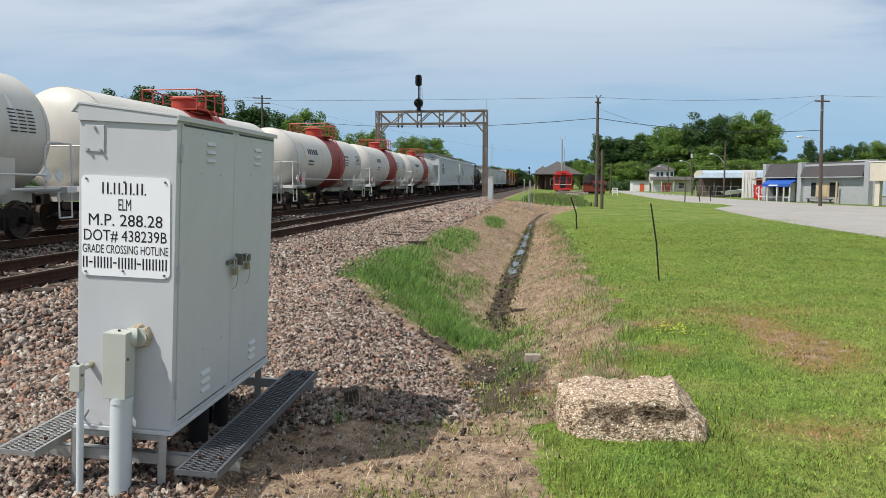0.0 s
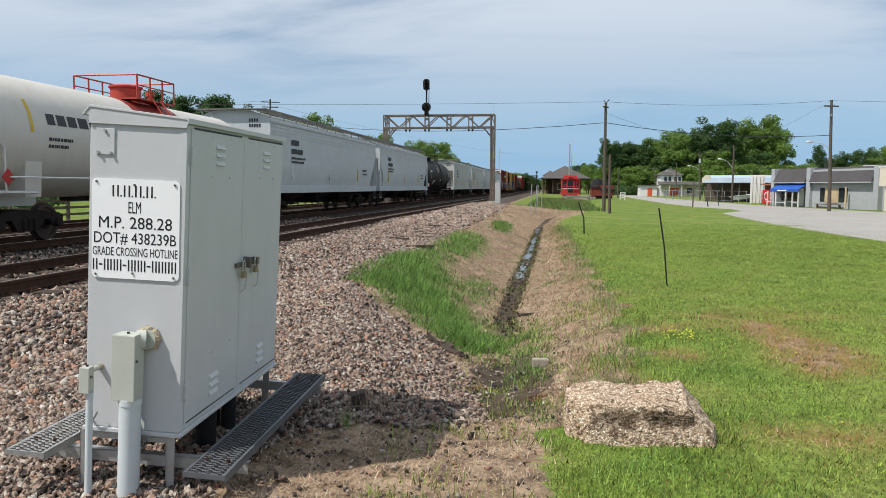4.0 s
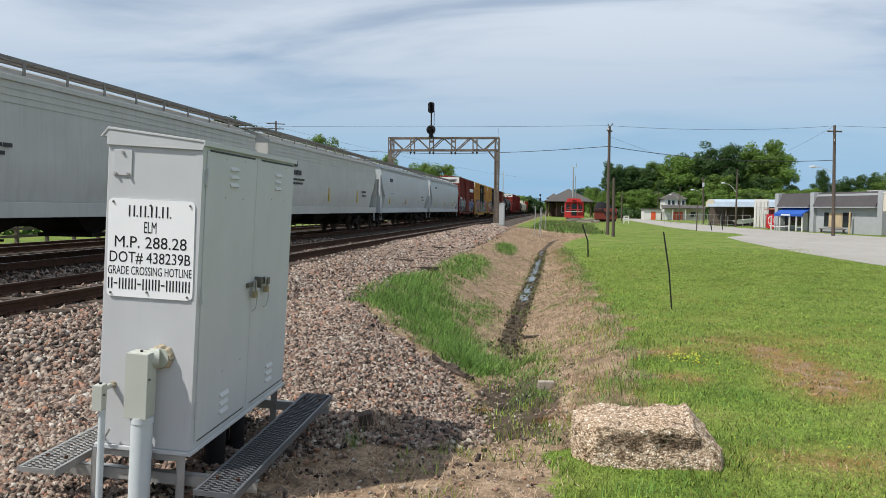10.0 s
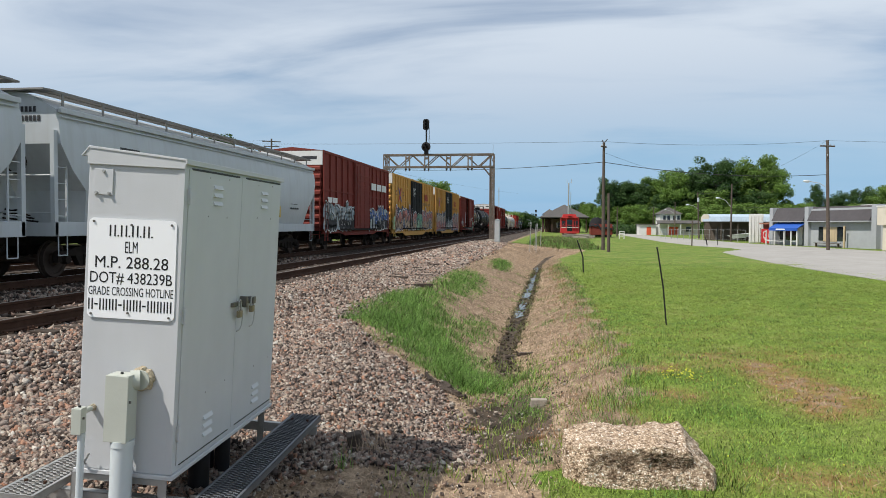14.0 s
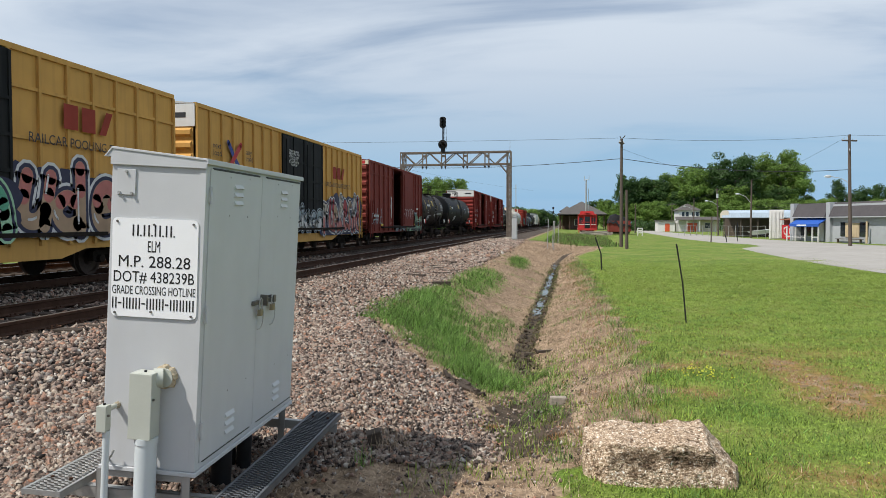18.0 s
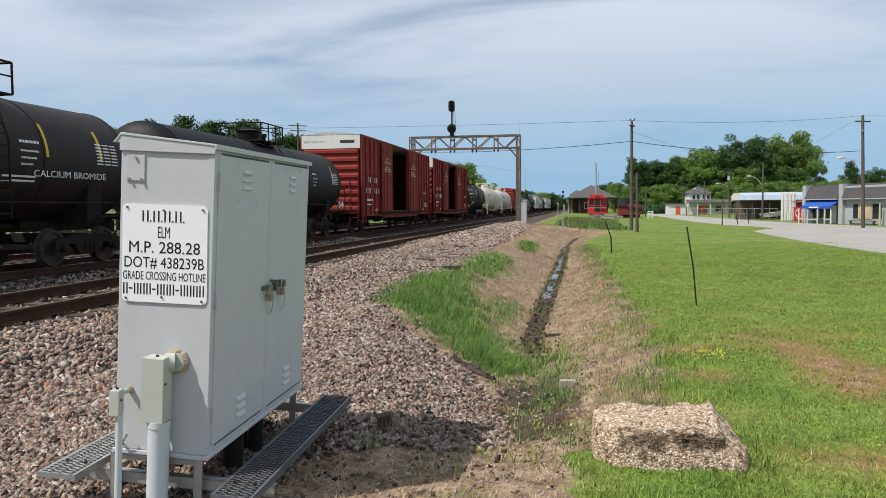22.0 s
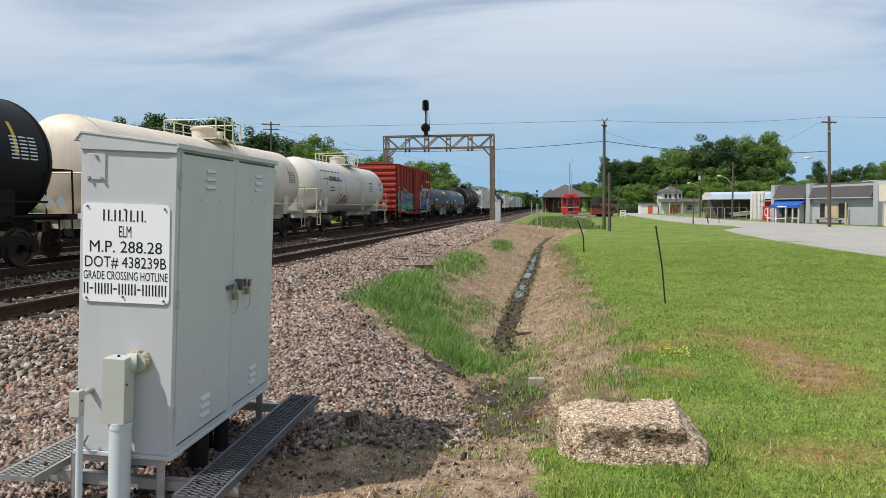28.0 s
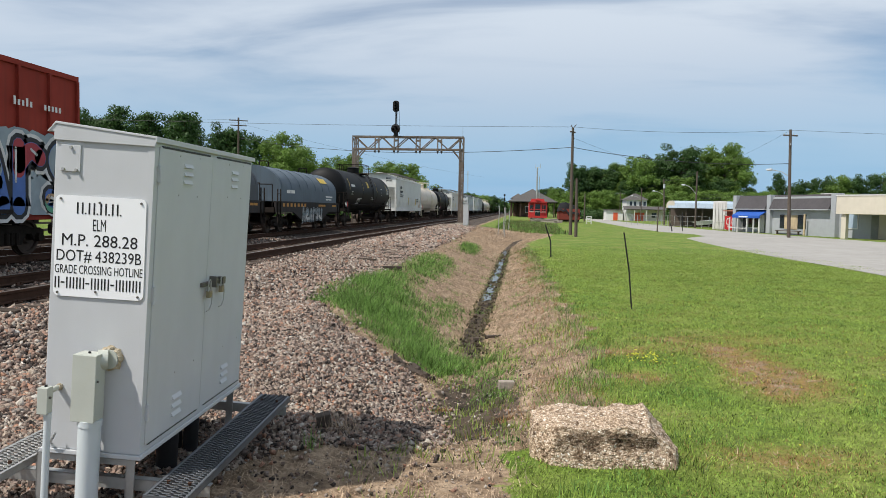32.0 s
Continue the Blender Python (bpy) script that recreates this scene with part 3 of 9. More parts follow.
def zones(x, y):
    """How much lawn, straw, mud and tall grass there is at a place; the rest is ballast."""
    crest, ditch, rim, deep = edges(y)
    w = 0.25 * wobble(x, y, 0.8, 3) + 0.12 * wobble(x, y, 0.25, 6)
    foot = lerp(y, [(2.0, -1.7), (4.3, -1.72), (4.65, -1.45), (4.9, -0.78), (5.2, -0.58), (5.9, -0.57), (7.2, -0.93), (8.2, -1.42), (9.36, -1.96), (10.4, -2.6), (11.7, -3.35), (60, -3.9), (70, -4.4)])
    ballast = 1 - sstep(-0.12, 0.12, x - foot + 0.5 * w)
    lawn = sstep(-0.12, 0.35, x - rim - 0.1 + w * 1.1)
    lawn = np.maximum(lawn, sstep(62, 72, y) * sstep(-4.5, -3.5, x))
    lawn = np.maximum(lawn, 1 - sstep(-20, -18.9, x))
    bare = worn(x, y)
    mud = np.exp(-((x - ditch + 0.05 * wobble(x, y, 0.5, 4)) / (0.20 + 0.08 * sstep(12, 24, y))) ** 4) * sstep(9.0, 12.5, y) * (1 - sstep(56, 64, y))
    mud = np.maximum(mud, 1.5 * np.exp(-(((x - ditch - 0.02) / 0.46) ** 2 + ((y - 6.8) / 1.9) ** 2) ** 1.5) * (0.85 + 0.5 * wobble(x, y, 0.22, 97)) * sstep(4.8, 5.7, y))
    mid = lerp(y, [(8.2, -0.92), (9.2, -1.15), (10.5, -1.65), (12, -2.35), (13.4, -2.75), (15, -3.0), (18, -3.15), (21, -3.2)])
    wide = lerp(y, [(8.2, 0.12), (9.2, 0.35), (10.5, 0.72), (12, 1.05), (13.4, 1.0), (15, 0.8), (18, 0.6), (21, 0.35)])
    t1 = 1.2 * np.exp(-0.9 * np.abs((x - mid) / wide) ** 2.6) * sstep(7.9, 9.0, y) * (1 - sstep(15.0, 19.5, y)) * (0.8 + 0.35 * wobble(x, y, 0.9, 71))
    t3 = 0.46 * np.exp(-(((x + 0.45) / 0.55) ** 2 + ((y - 9.5) / 1.4) ** 2) ** 1.5) + 0.36 * np.exp(-(((x + 0.22) / 0.3) ** 2 + ((y - 7.5) / 0.8) ** 2))
    t4 = 0.62 * np.exp(-(((x + 2.85) / 0.7) ** 2 + ((y - 22.5) / 5.2) ** 2) ** 1.5) + 0.6 * np.exp(-(((x + 2.6) / 0.5) ** 2 + ((y - 37) / 4.5) ** 2) ** 1.5) + 0.55 * np.exp(-(((x + 1.6) / 0.45) ** 2 + ((y - 15.5) / 2.0) ** 2))
    t5 = sstep(64, 68, y) * (1 - sstep(96, 103, y)) * np.exp(-((x - 0.6) / 3.4) ** 4)
    tall = np.clip((t1 + t3 + t4 + t5) * (0.95 + 1.0 * w + 0.45 * wobble(x, y, 0.4, 12) + 0.35 * wobble(x, y, 0.16, 73)) - 0.08, 0, 1)
    return lawn * (1 - 0.55 * bare), np.clip(1 - ballast, 0, 1), mud, tall


def ground_material():
    m = bpy.data.materials.new("ground")
    m.use_nodes = True
    nt = m.node_tree
    N, L = nt.nodes.new, nt.links.new
    b = nt.nodes["Principled BSDF"]
    b.inputs["Roughness"].default_value, b.inputs["Specular IOR Level"].default_value = 0.95, 0.15
    tc = N("ShaderNodeTexCoord")

    def noise_tex(s, d=5):
        n = N("ShaderNodeTexNoise"); n.inputs["Scale"].default_value = s; n.inputs["Detail"].default_value = d
        L(tc.outputs["Object"], n.inputs["Vector"])
        return n.outputs["Fac"]

    def ramp(src, *stops):
        r = N("ShaderNodeValToRGB")
        e = r.color_ramp.elements
        while len(e) < len(stops):
            e.new(0.5)
        for i, (p, c) in enumerate(stops):
            e[i].position, e[i].color = p, (*c, 1)
        L(src, r.inputs[0])
        return r.outputs[0]

    def mix(f, a, c):
        x = N("ShaderNodeMix"); x.data_type = "RGBA"
        L(f, x.inputs[0]); L(a, x.inputs[6]); L(c, x.inputs[7])
        return x.outputs[2]

    def math2(op, a, c):
        n = N("ShaderNodeMath"); n.operation = op; n.use_clamp = True
        for i, s in enumerate((a, c)):
            if isinstance(s, (int, float)):
                n.inputs[i].default_value = s
            else:
                L(s, n.inputs[i])
        return n.outputs[0]

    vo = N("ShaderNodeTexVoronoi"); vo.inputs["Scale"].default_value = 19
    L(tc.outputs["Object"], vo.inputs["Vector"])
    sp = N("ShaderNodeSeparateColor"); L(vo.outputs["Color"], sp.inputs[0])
    # ballast ground kept dark so the gaps between loose stones look shaded
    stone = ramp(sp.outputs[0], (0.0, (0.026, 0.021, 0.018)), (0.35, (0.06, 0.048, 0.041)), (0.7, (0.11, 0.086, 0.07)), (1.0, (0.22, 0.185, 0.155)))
    # cell rims darkened in the colour, like shade between stones
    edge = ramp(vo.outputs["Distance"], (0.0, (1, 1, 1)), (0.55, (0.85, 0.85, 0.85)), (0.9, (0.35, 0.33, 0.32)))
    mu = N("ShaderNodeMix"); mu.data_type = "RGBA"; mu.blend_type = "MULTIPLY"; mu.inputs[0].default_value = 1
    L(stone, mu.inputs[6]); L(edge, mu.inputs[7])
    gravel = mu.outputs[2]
    def speckle(src, colour, lo, hi):
        r = ramp(src, (0.30, (lo, lo, lo)), (0.70, (hi, hi, hi)))
        x = N("ShaderNodeMix"); x.data_type = "RGBA"; x.blend_type = "MULTIPLY"; x.inputs[0].default_value = 1
        x.clamp_result = False
        L(colour, x.inputs[6]); L(r, x.inputs[7])
        return x.outputs[2]

    grass = ramp(noise_tex(0.9, 7), (0.28, (0.135, 0.230, 0.038)), (0.45, (0.200, 0.300, 0.052)), (0.58, (0.265, 0.330, 0.074)), (0.75, (0.33, 0.325, 0.115)))
    grass = speckle(noise_tex(9, 6), speckle(noise_tex(45, 4), grass, 0.40, 1.05), 0.55, 1.05)
    thatch = ramp(noise_tex(14, 7), (0.32, (0.10, 0.105, 0.030)), (0.48, (0.22, 0.128, 0.050)), (0.70, (0.34, 0.195, 0.085)))
    wt = N("ShaderNodeAttribute"); wt.attribute_name = "wear"
    straw = ramp(noise_tex(6, 8), (0.30, (0.135, 0.095, 0.064)), (0.48, (0.30, 0.212, 0.140)), (0.72, (0.50, 0.375, 0.26)))
    straw = speckle(noise_tex(38, 5), straw, 0.5, 1.0)
    mud = ramp(noise_tex(4, 6), (0.35, (0.034, 0.027, 0.020)), (0.7, (0.115, 0.086, 0.062)))
    tall = ramp(noise_tex(9, 5), (0.3, (0.045, 0.08, 0.018)), (0.5, (0.09, 0.135, 0.034)), (0.7, (0.24, 0.195, 0.10)))
    at = N("ShaderNodeAttribute"); at.attribute_name = "zone"
    az = N("ShaderNodeSeparateColor"); L(at.outputs["Color"], az.inputs[0])
    fine = noise_tex(9, 6)

    def soft(w):
        r = N("ShaderNodeMapRange"); r.interpolation_type = "SMOOTHSTEP"
        r.inputs[1].default_value, r.inputs[2].default_value = 0.40, 0.60
        L(math2("ADD", w, math2("MULTIPLY", math2("SUBTRACT", fine, 0.0), 0.001)), r.inputs[0])
        x = N("ShaderNodeMath"); x.operation = "MULTIPLY_ADD"; x.inputs[1].default_value, x.inputs[2].default_value = 0.7, -0.35
        L(fine, x.inputs[0])
        y = N("ShaderNodeMath"); y.operation = "ADD"; L(w, y.inputs[0]); L(x.outputs[0], y.inputs[1])
        L(y.outputs[0], r.inputs[0])
        return r.outputs[0]

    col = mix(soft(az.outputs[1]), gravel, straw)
    col = mix(soft(az.outputs[0]), col, mix(wt.outputs["Fac"], grass, thatch))
    col = mix(soft(az.outputs[2]), col, mud)
    col = mix(soft(math2("MULTIPLY", at.outputs["Alpha"], 0.72)), col, tall)
    L(col, b.inputs["Base Color"])
    bp = N("ShaderNodeBump"); bp.inputs["Strength"].default_value = 0.8; bp.inputs["Distance"].default_value = 0.03
    inv = N("ShaderNodeMath"); inv.operation = "SUBTRACT"; inv.inputs[0].default_value = 1.0
    L(vo.outputs["Distance"], inv.inputs[1])
    mh = N("ShaderNodeMix"); mh.data_type = "FLOAT"
    L(soft(az.outputs[1]), mh.inputs[0]); L(inv.outputs[0], mh.inputs[2]); L(noise_tex(28, 4), mh.inputs[3])
    L(mh.outputs[0], bp.inputs["Height"]); L(bp.outputs[0], b.inputs["Normal"])
    return m


def steps(*spans):
    out = []
    for a, c, d in spans:
        out += list(np.arange(a, c - d * 0.5, d))
    return np.array(out + [spans[-1][1]])


def make_ground():
    xs = steps((-2500, -500, 400), (-500, -100, 50), (-100, -24, 6), (-24, -14, 0.5), (-14, -7, 0.25), (-7, 4, 0.085), (4, 9, 0.2), (9, 20, 0.6), (20, 60, 4), (60, 200, 20), (200, 2500, 230))
    g = [2.0]
    while g[-1] < 250:
        g.append(g[-1] + max(0.07, (g[-1] - 1.0) * 0.0165))
    ys = np.concatenate([np.array([-2500, -800, -200, -60, -20, -8, -3, 0, 1, 1.5]), np.array(g), steps((270, 600, 30), (600, 3500, 290))])
    X, Y = np.meshgrid(xs, ys)
    Z = land(X, Y)
    nx, ny = len(xs), len(ys)
    idx = np.arange(nx * ny).reshape(ny, nx)
    f = np.stack([idx[:-1, :-1], idx[:-1, 1:], idx[1:, 1:], idx[1:, :-1]], -1).reshape(-1, 4)
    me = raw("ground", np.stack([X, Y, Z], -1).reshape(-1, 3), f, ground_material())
    lawn, soil, mud, tall = zones(X, Y)
    at = me.attributes.new("zone", "FLOAT_COLOR", "POINT")
    at.data.foreach_set("color", np.stack([lawn, soil, mud, tall], -1).astype(np.float32).ravel())
    wr = me.attributes.new("wear", "FLOAT", "POINT")
    wr.data.foreach_set("value", worn(X, Y).astype(np.float32).ravel())
    me.polygons.foreach_set("use_smooth", np.ones(len(me.polygons), bool))
    tagged(new("ground", me), "lawn, straw-covered ditch banks and ballast ground darkened for shaded stone gaps", "ground", kind="structure")


make_ground()


# ---- tracks ----
def make_track(c, z, y0, y1, name, label, ties):
    root = thing(name, label, "railway track", kind="structure")
    prof = [(-0.07, 0), (0.07, 0), (0.07, 0.012), (0.012, 0.03), (0.012, 0.115), (0.036, 0.125), (0.036, 0.158), (0.03, 0.163), (-0.03, 0.163), (-0.036, 0.158), (-0.036, 0.125), (-0.012, 0.115), (-0.012, 0.03), (-0.07, 0.012)]
    for s in (-1, 1):
        x = c + s * 0.7535
        r = part("rail", B().prism([(x + a, z - 0.165 + h) for a, h in prof], y0, y1, "y"), RUST, root, "rust-brown steel rail")
        part("rail_head", B().box(x - 0.028, x + 0.028, y0, y1, z - 0.001, z + 0.001), RAILTOP, r, "worn bright running surface")
    tie = B().box(-1.3, 1.3, -0.11, 0.11, -0.17, 0.0).mesh("tie", TIE, 0.012)
    plate = B().box(-0.9, -0.6, -0.09, 0.09, 0, 0.018).box(0.6, 0.9, -0.09, 0.09, 0, 0.018)
    for s in (-1, 1):
        for d in (-0.115, 0.115):
            for e in (-0.05, 0.05):
                plate.box(s * 0.7535 + d - 0.012, s * 0.7535 + d + 0.012, e - 0.012, e + 0.012, 0.018, 0.05)
    plate = plate.mesh("tie_plates", RUST)
    rest, spikes = B(), B()
    y, i = y0 + 0.3, 0
    rnd = random.Random(int(-c * 10))
    while y < min(y1, 260):
        m = pose(c + rnd.uniform(-0.03, 0.03), y, z - 0.178, 0, 0, rnd.uniform(-0.8, 0.8))
        if ties and 4 < y < 60:
            part("tie", tie, None, root, m=m)
            spikes.add([m @ v.co for v in plate.vertices], [tuple(f.vertices) for f in plate.polygons])
        else:
            rest.box(-1.3, 1.3, -0.11, 0.11, -0.17, 0.0, m)
        y += 0.52
    tagged(part("distant_ties", rest, TIE, root), kind="stuff")
    if spikes.v:
        tagged(part("tie_plates_and_spikes", spikes, RUST, root), kind="stuff")
    return root


make_track(TRACKS[0], RAIL, -60, 700, "near_track", "empty railway track of rusty rails on dark timber ties in ballast", True)
make_track(TRACKS[1], RAIL, -60, 700, "train_track", "railway track under the passing freight train", True)
make_track(TRACKS[2], RAIL - 0.1, -60, 300, "siding_track", "side track with rusty rails beyond the train", False)


# ---- road and water ----
def make_road():
    near = [(13.0, -60), (12.9, 10), (13.1, 31.2), (12.8, 37.4), (12.7, 44), (13.2, 55.7), (13.9, 63.9), (15.3, 67.5), (17.2, 71), (17.5, 76.5), (15.6, 83.3), (14.7, 101.6), (15.6, 152), (16.2, 180), (18, 320)]
    rim = [(-60, 60), (10, 52), (25, 45), (34, 41), (48, 36), (58, 32.6), (62, 31.4), (66, 30.6), (74, 29.2), (85, 26.8), (110, 23.4), (180, 22.0), (320, 23.5)]
    far = [(float(lerp(y, rim)), y) for _, y in near]
    vs, fs = [], []
    k = 12
    for (a, b), (c, d) in zip(near, far):
        for i in range(k + 1):
            u = i / k
            vs.append((a + (c - a) * u, b + (d - b) * u, -0.495 + 0.05 * math.sin(math.pi * u) * min(1, max(0, (b - 20) / 40))))
    for j in range(len(near) - 1):
        for i in range(k):
            n = j * (k + 1) + i
            fs.append((n, n + 1, n + k + 2, n + k + 1))
    solo("road", B().add(vs, fs), ASPHALT, "pale sun-bleached asphalt road and parking apron", "road", kind="structure", smooth=60)


make_road()

rw = random.Random(4)
wet = B()
for i in range(150):
    # many small pools, broken by clods and leaves; one longer pool further on
    y = 19.0 + 18.5 * rw.random() ** 0.9 if i < 132 else 40.5 + 5.0 * rw.random()
    d, deep = float(edges(y)[1]), float(edges(y)[3])
    rx, ry = rw.uniform(0.03, 0.12), rw.uniform(0.12, 0.5)
    x = d + rw.uniform(-0.16, 0.16)
    n = 9
    ring = []
    for k in range(n):
        a, q = k * math.tau / n, rw.uniform(0.55, 1.15)
        ring.append((x + rx * q * math.cos(a), y + ry * q * math.sin(a), deep + 0.055 + 0.0006 * (i % 20)))
    wet.add(ring, [tuple(range(n))])
tagged(solo("ditch_water", wet, WATER, "shallow broken pools along the ditch bottom", "water", kind="stuff"), kind="stuff")


# ---- signal case at the crossing ----
# the case leans a little and stands a trifle askew; its parts are laid out in its own space
CASE = pose(-1.874, 3.389, 0.338, 0.1, 3.19, 3.34) @ Matrix.Scale(1.03, 4)


def make_cabinet():
    W, D, H = 0.483, 1.474, 1.52               # width over the sign face, depth along the doors, height of the body
    root = thing("signal_cabinet", "light grey steel signal cabinet with double doors on a stand", "signal cabinet", CASE)
    # local: x from -W to 0, y from 0 to D, z from 0 up; doors on +x
    part("body", B().box(-W, 0, 0, D, 0, H), PAINT_GREY, root, bevel=0.005)
    part("base_flange", B().box(-W - 0.010, 0.012, -0.012, D + 0.008, -0.022, -0.001), PAINT_GREY, root, "narrow flange round the foot", bevel=0.003)
    hood = B().prism([(-W - 0.036, H + 0.012), (-W + 0.004, H + 0.062), (0.016, H + 0.022), (0.016, H - 0.004), (0.010, H - 0.004), (0.006, H + 0.012), (-W + 0.004, H + 0.050), (-W - 0.028, H + 0.010)], -0.016, D + 0.016, "y")
    part("hood", hood, PAINT_GREY, root, "sloping rain hood", bevel=0.002)
    part("hood_skirt", B().prism([(-W - 0.003, 1.494), (0.004, 1.494), (0.014, H + 0.020), (-W + 0.004, H + 0.060), (-W - 0.034, H + 0.014), (-W - 0.003, H + 0.012)], -0.012, 0.0, "y"), PAINT_GREY, root, "front skirt of the hood", bevel=0.0015)
    part("corner_fold", B().box(-0.030, 0.003, -0.003, 0.004, 0.004, 1.492), PAINT_GREY, root, bevel=0.0015)
    hinge = B().cyl((0.014, 0, -0.042), (0.014, 0, 0.042), 0.007, n=8).box(0.0, 0.012, -0.005, 0.026, -0.036, 0.036).mesh("hinge", PAINT_GREY, 0, 40)
    louvre = B()
    louvre.add([(0.0, 0, 0), (0.0, 0.118, 0), (0.013, 0.112, 0.004), (0.013, 0.006, 0.004), (0.0, 0.118, 0.026), (0.0, 0, 0.026)],
               [(0, 1, 2, 3), (3, 2, 4, 5), (0, 3, 5), (1, 4, 2)])
    louvre = louvre.mesh("louvre", PAINT_GREY)
    rivet = B().cyl((0.003, 0, 0), (0.008, 0, 0), 0.005, n=7).mesh("rivet", GALV)
    for i, (y0, y1) in enumerate(((0.045, 0.741), (0.744, D - 0.022))):
        door = part("door", B().box(0.0, 0.006, y0, y1, 0.035, H - 0.022), PAINT_GREY, root, "shut steel door with louvres", bevel=0.002)
        ga, gb = ((0.075, 0.700), (0.812, 1.436))[i]
        # raised black strips imitate the shade in the gaps round the door
        part("door_gap", B().box(0.0, 0.0075, ga, gb, H - 0.026, H - 0.016), INK, door, "black strip drawn for the shaded gap over the door")
        part("door_gap", B().box(0.0, 0.0075, ga, gb, 0.030, 0.036), INK, door, "black strip drawn for the shaded gap under the door")
        yc = (0.335, 1.068)[i]
        for z in (1.326, 1.369, 1.411):
            part("louvre", louvre, None, door, m=pose(0.005, yc, z))
        for z in (0.092, 0.138, 0.184):
            part("louvre", louvre, None, door, m=pose(0.005, yc, z))
        for y, z in ((yc - 0.05, 1.27), (yc + 0.20, 1.265), (yc - 0.05, 1.47), (yc + 0.21, 1.475), (yc + 0.02, 0.33), (yc + 0.28, 0.34)):
            part("rivet", rivet, None, door, m=pose(0, y, z))
        for z in (0.198, 0.778, 1.366):
            part("hinge", hinge, None, door, m=pose(0, 0.040 if i == 0 else D - 0.014, z, 0, 0, 0 if i == 0 else 180))
    ym, zm = 0.80, 0.76
    hasp = part("hasp", B().box(0.006, 0.026, ym - 0.15, ym + 0.15, zm - 0.006, zm + 0.018).box(0.006, 0.05, ym - 0.012, ym + 0.004, zm - 0.02, zm + 0.045).box(0.006, 0.045, ym + 0.12, ym + 0.16, zm - 0.012, zm + 0.030), BRASS, root, "steel hasp", bevel=0.002)
    for y, dz in ((ym - 0.075, -0.01), (ym + 0.125, 0.0)):
        lock = part("padlock", B().box(0.022, 0.046, y - 0.020, y + 0.020, zm - 0.062 + dz, zm - 0.022 + dz), LOCK, root, "hanging padlock", bevel=0.005)
        part("shackle", B().tube([(0.034, y - 0.018, zm - 0.025 + dz), (0.034, y - 0.018, zm + 0.018), (0.034, y - 0.008, zm + 0.030), (0.034, y + 0.008, zm + 0.030), (0.034, y + 0.018, zm + 0.018), (0.034, y + 0.018, zm - 0.025 + dz)], 0.005), GALV, lock)
        part("cable", B().tube([(0.03, y + 0.03, zm), (0.034, y + 0.052, zm - 0.06), (0.034, y + 0.045, zm - 0.115), (0.034, y + 0.015, zm - 0.145), (0.03, y - 0.02, zm - 0.15)], 0.0035, 5), GALV, lock)
    pl = part("cover_plate", B().box(-0.452, -0.356, -0.007, 0.0, 1.348, 1.474), PAINT_GREY, root, bevel=0.002)
    for x, z in ((-0.402, 1.462), (-0.436, 1.358), (-0.372, 1.357)):
        part("bolt", B().cyl((x, -0.016, z), (x, -0.005, z), 0.0075, n=8), GALV, pl)
    part("ground_lug", B().tube([(-0.44, 0, 0.02), (-0.43, -0.03, 0.035), (-0.415, -0.035, 0.06), (-0.405, -0.03, 0.085)], 0.006, 6), GALV, root)
    # stand
    stand = part("stand", B().box(-W + 0.07, -0.07, 0.05, D - 0.05, -0.06, -0.028), DARKGALV, root, "angle-steel stand")
    for x in (-0.508, -0.062):
        for y in (-0.004, D - 0.05):
            part("leg", B().box(x, x + 0.006, y, y + 0.044, -0.36, -0.024).box(x, x + 0.044, y, y + 0.006, -0.36, -0.024) if x > -0.3 else B().box(x, x + 0.006, y, y + 0.044, -0.36, -0.024).box(x, x + 0.034, y, y + 0.006, -0.36, -0.024), GALV, stand)
    for y in (0.002, D - 0.05):
        part("cross_beam", B().box(-0.86, 0.34, y + 0.046, y + 0.052, -0.196, -0.138).box(-0.86, 0.34, y + 0.046, y + 0.09, -0.142, -0.138), GALV, stand, "long beam carrying the walkway gratings")
        part("top_rail", B().box(-0.500, -0.02, y, y + 0.04, -0.030, -0.024).box(-0.500, -0.02, y, y + 0.006, -0.058, -0.024), GALV, stand)
    for x in (-W + 0.1, -0.20, -0.10):
        part("cable_conduit", B().cyl((x, D * 0.62, -0.40), (x, D * 0.62, 0.0), 0.045, n=12), SIGBLACK, root, smooth=40)
    part("cable_conduit", B().cyl((-0.12, D * 0.42, -0.40), (-0.12, D * 0.42, 0.0), 0.06, n=14), SIGBLACK, root, smooth=40)
    # planks of pressed steel: two side flanges and rows of raised, serrated diamonds with slots between
    for x0, x1, mat, y0, y1 in ((0.120, 0.326, DARKGALV, -0.205, 1.62), (-0.800, -0.600, GALV, -0.15, 1.60)):
        g = B().box(x0, x0 + 0.005, y0, y1, -0.138, -0.100).box(x1 - 0.005, x1, y0, y1, -0.138, -0.100)
        g.box(x0, x0 + 0.016, y0, y1, -0.104, -0.100).box(x1 - 0.016, x1, y0, y1, -0.104, -0.100)
        rows, cols = 62, 6
        wd = (x1 - x0 - 0.032) / cols
        for i in range(rows):
            yy = y0 + (y1 - y0) * (i + 0.5) / rows
            g.box(x0 + 0.014, x1 - 0.014, yy - 0.0065, yy + 0.0035, -0.110, -0.1035)
        walk_way = part("walkway_grating", g, mat, root, "serrated steel walkway plank")
        tooth = B()
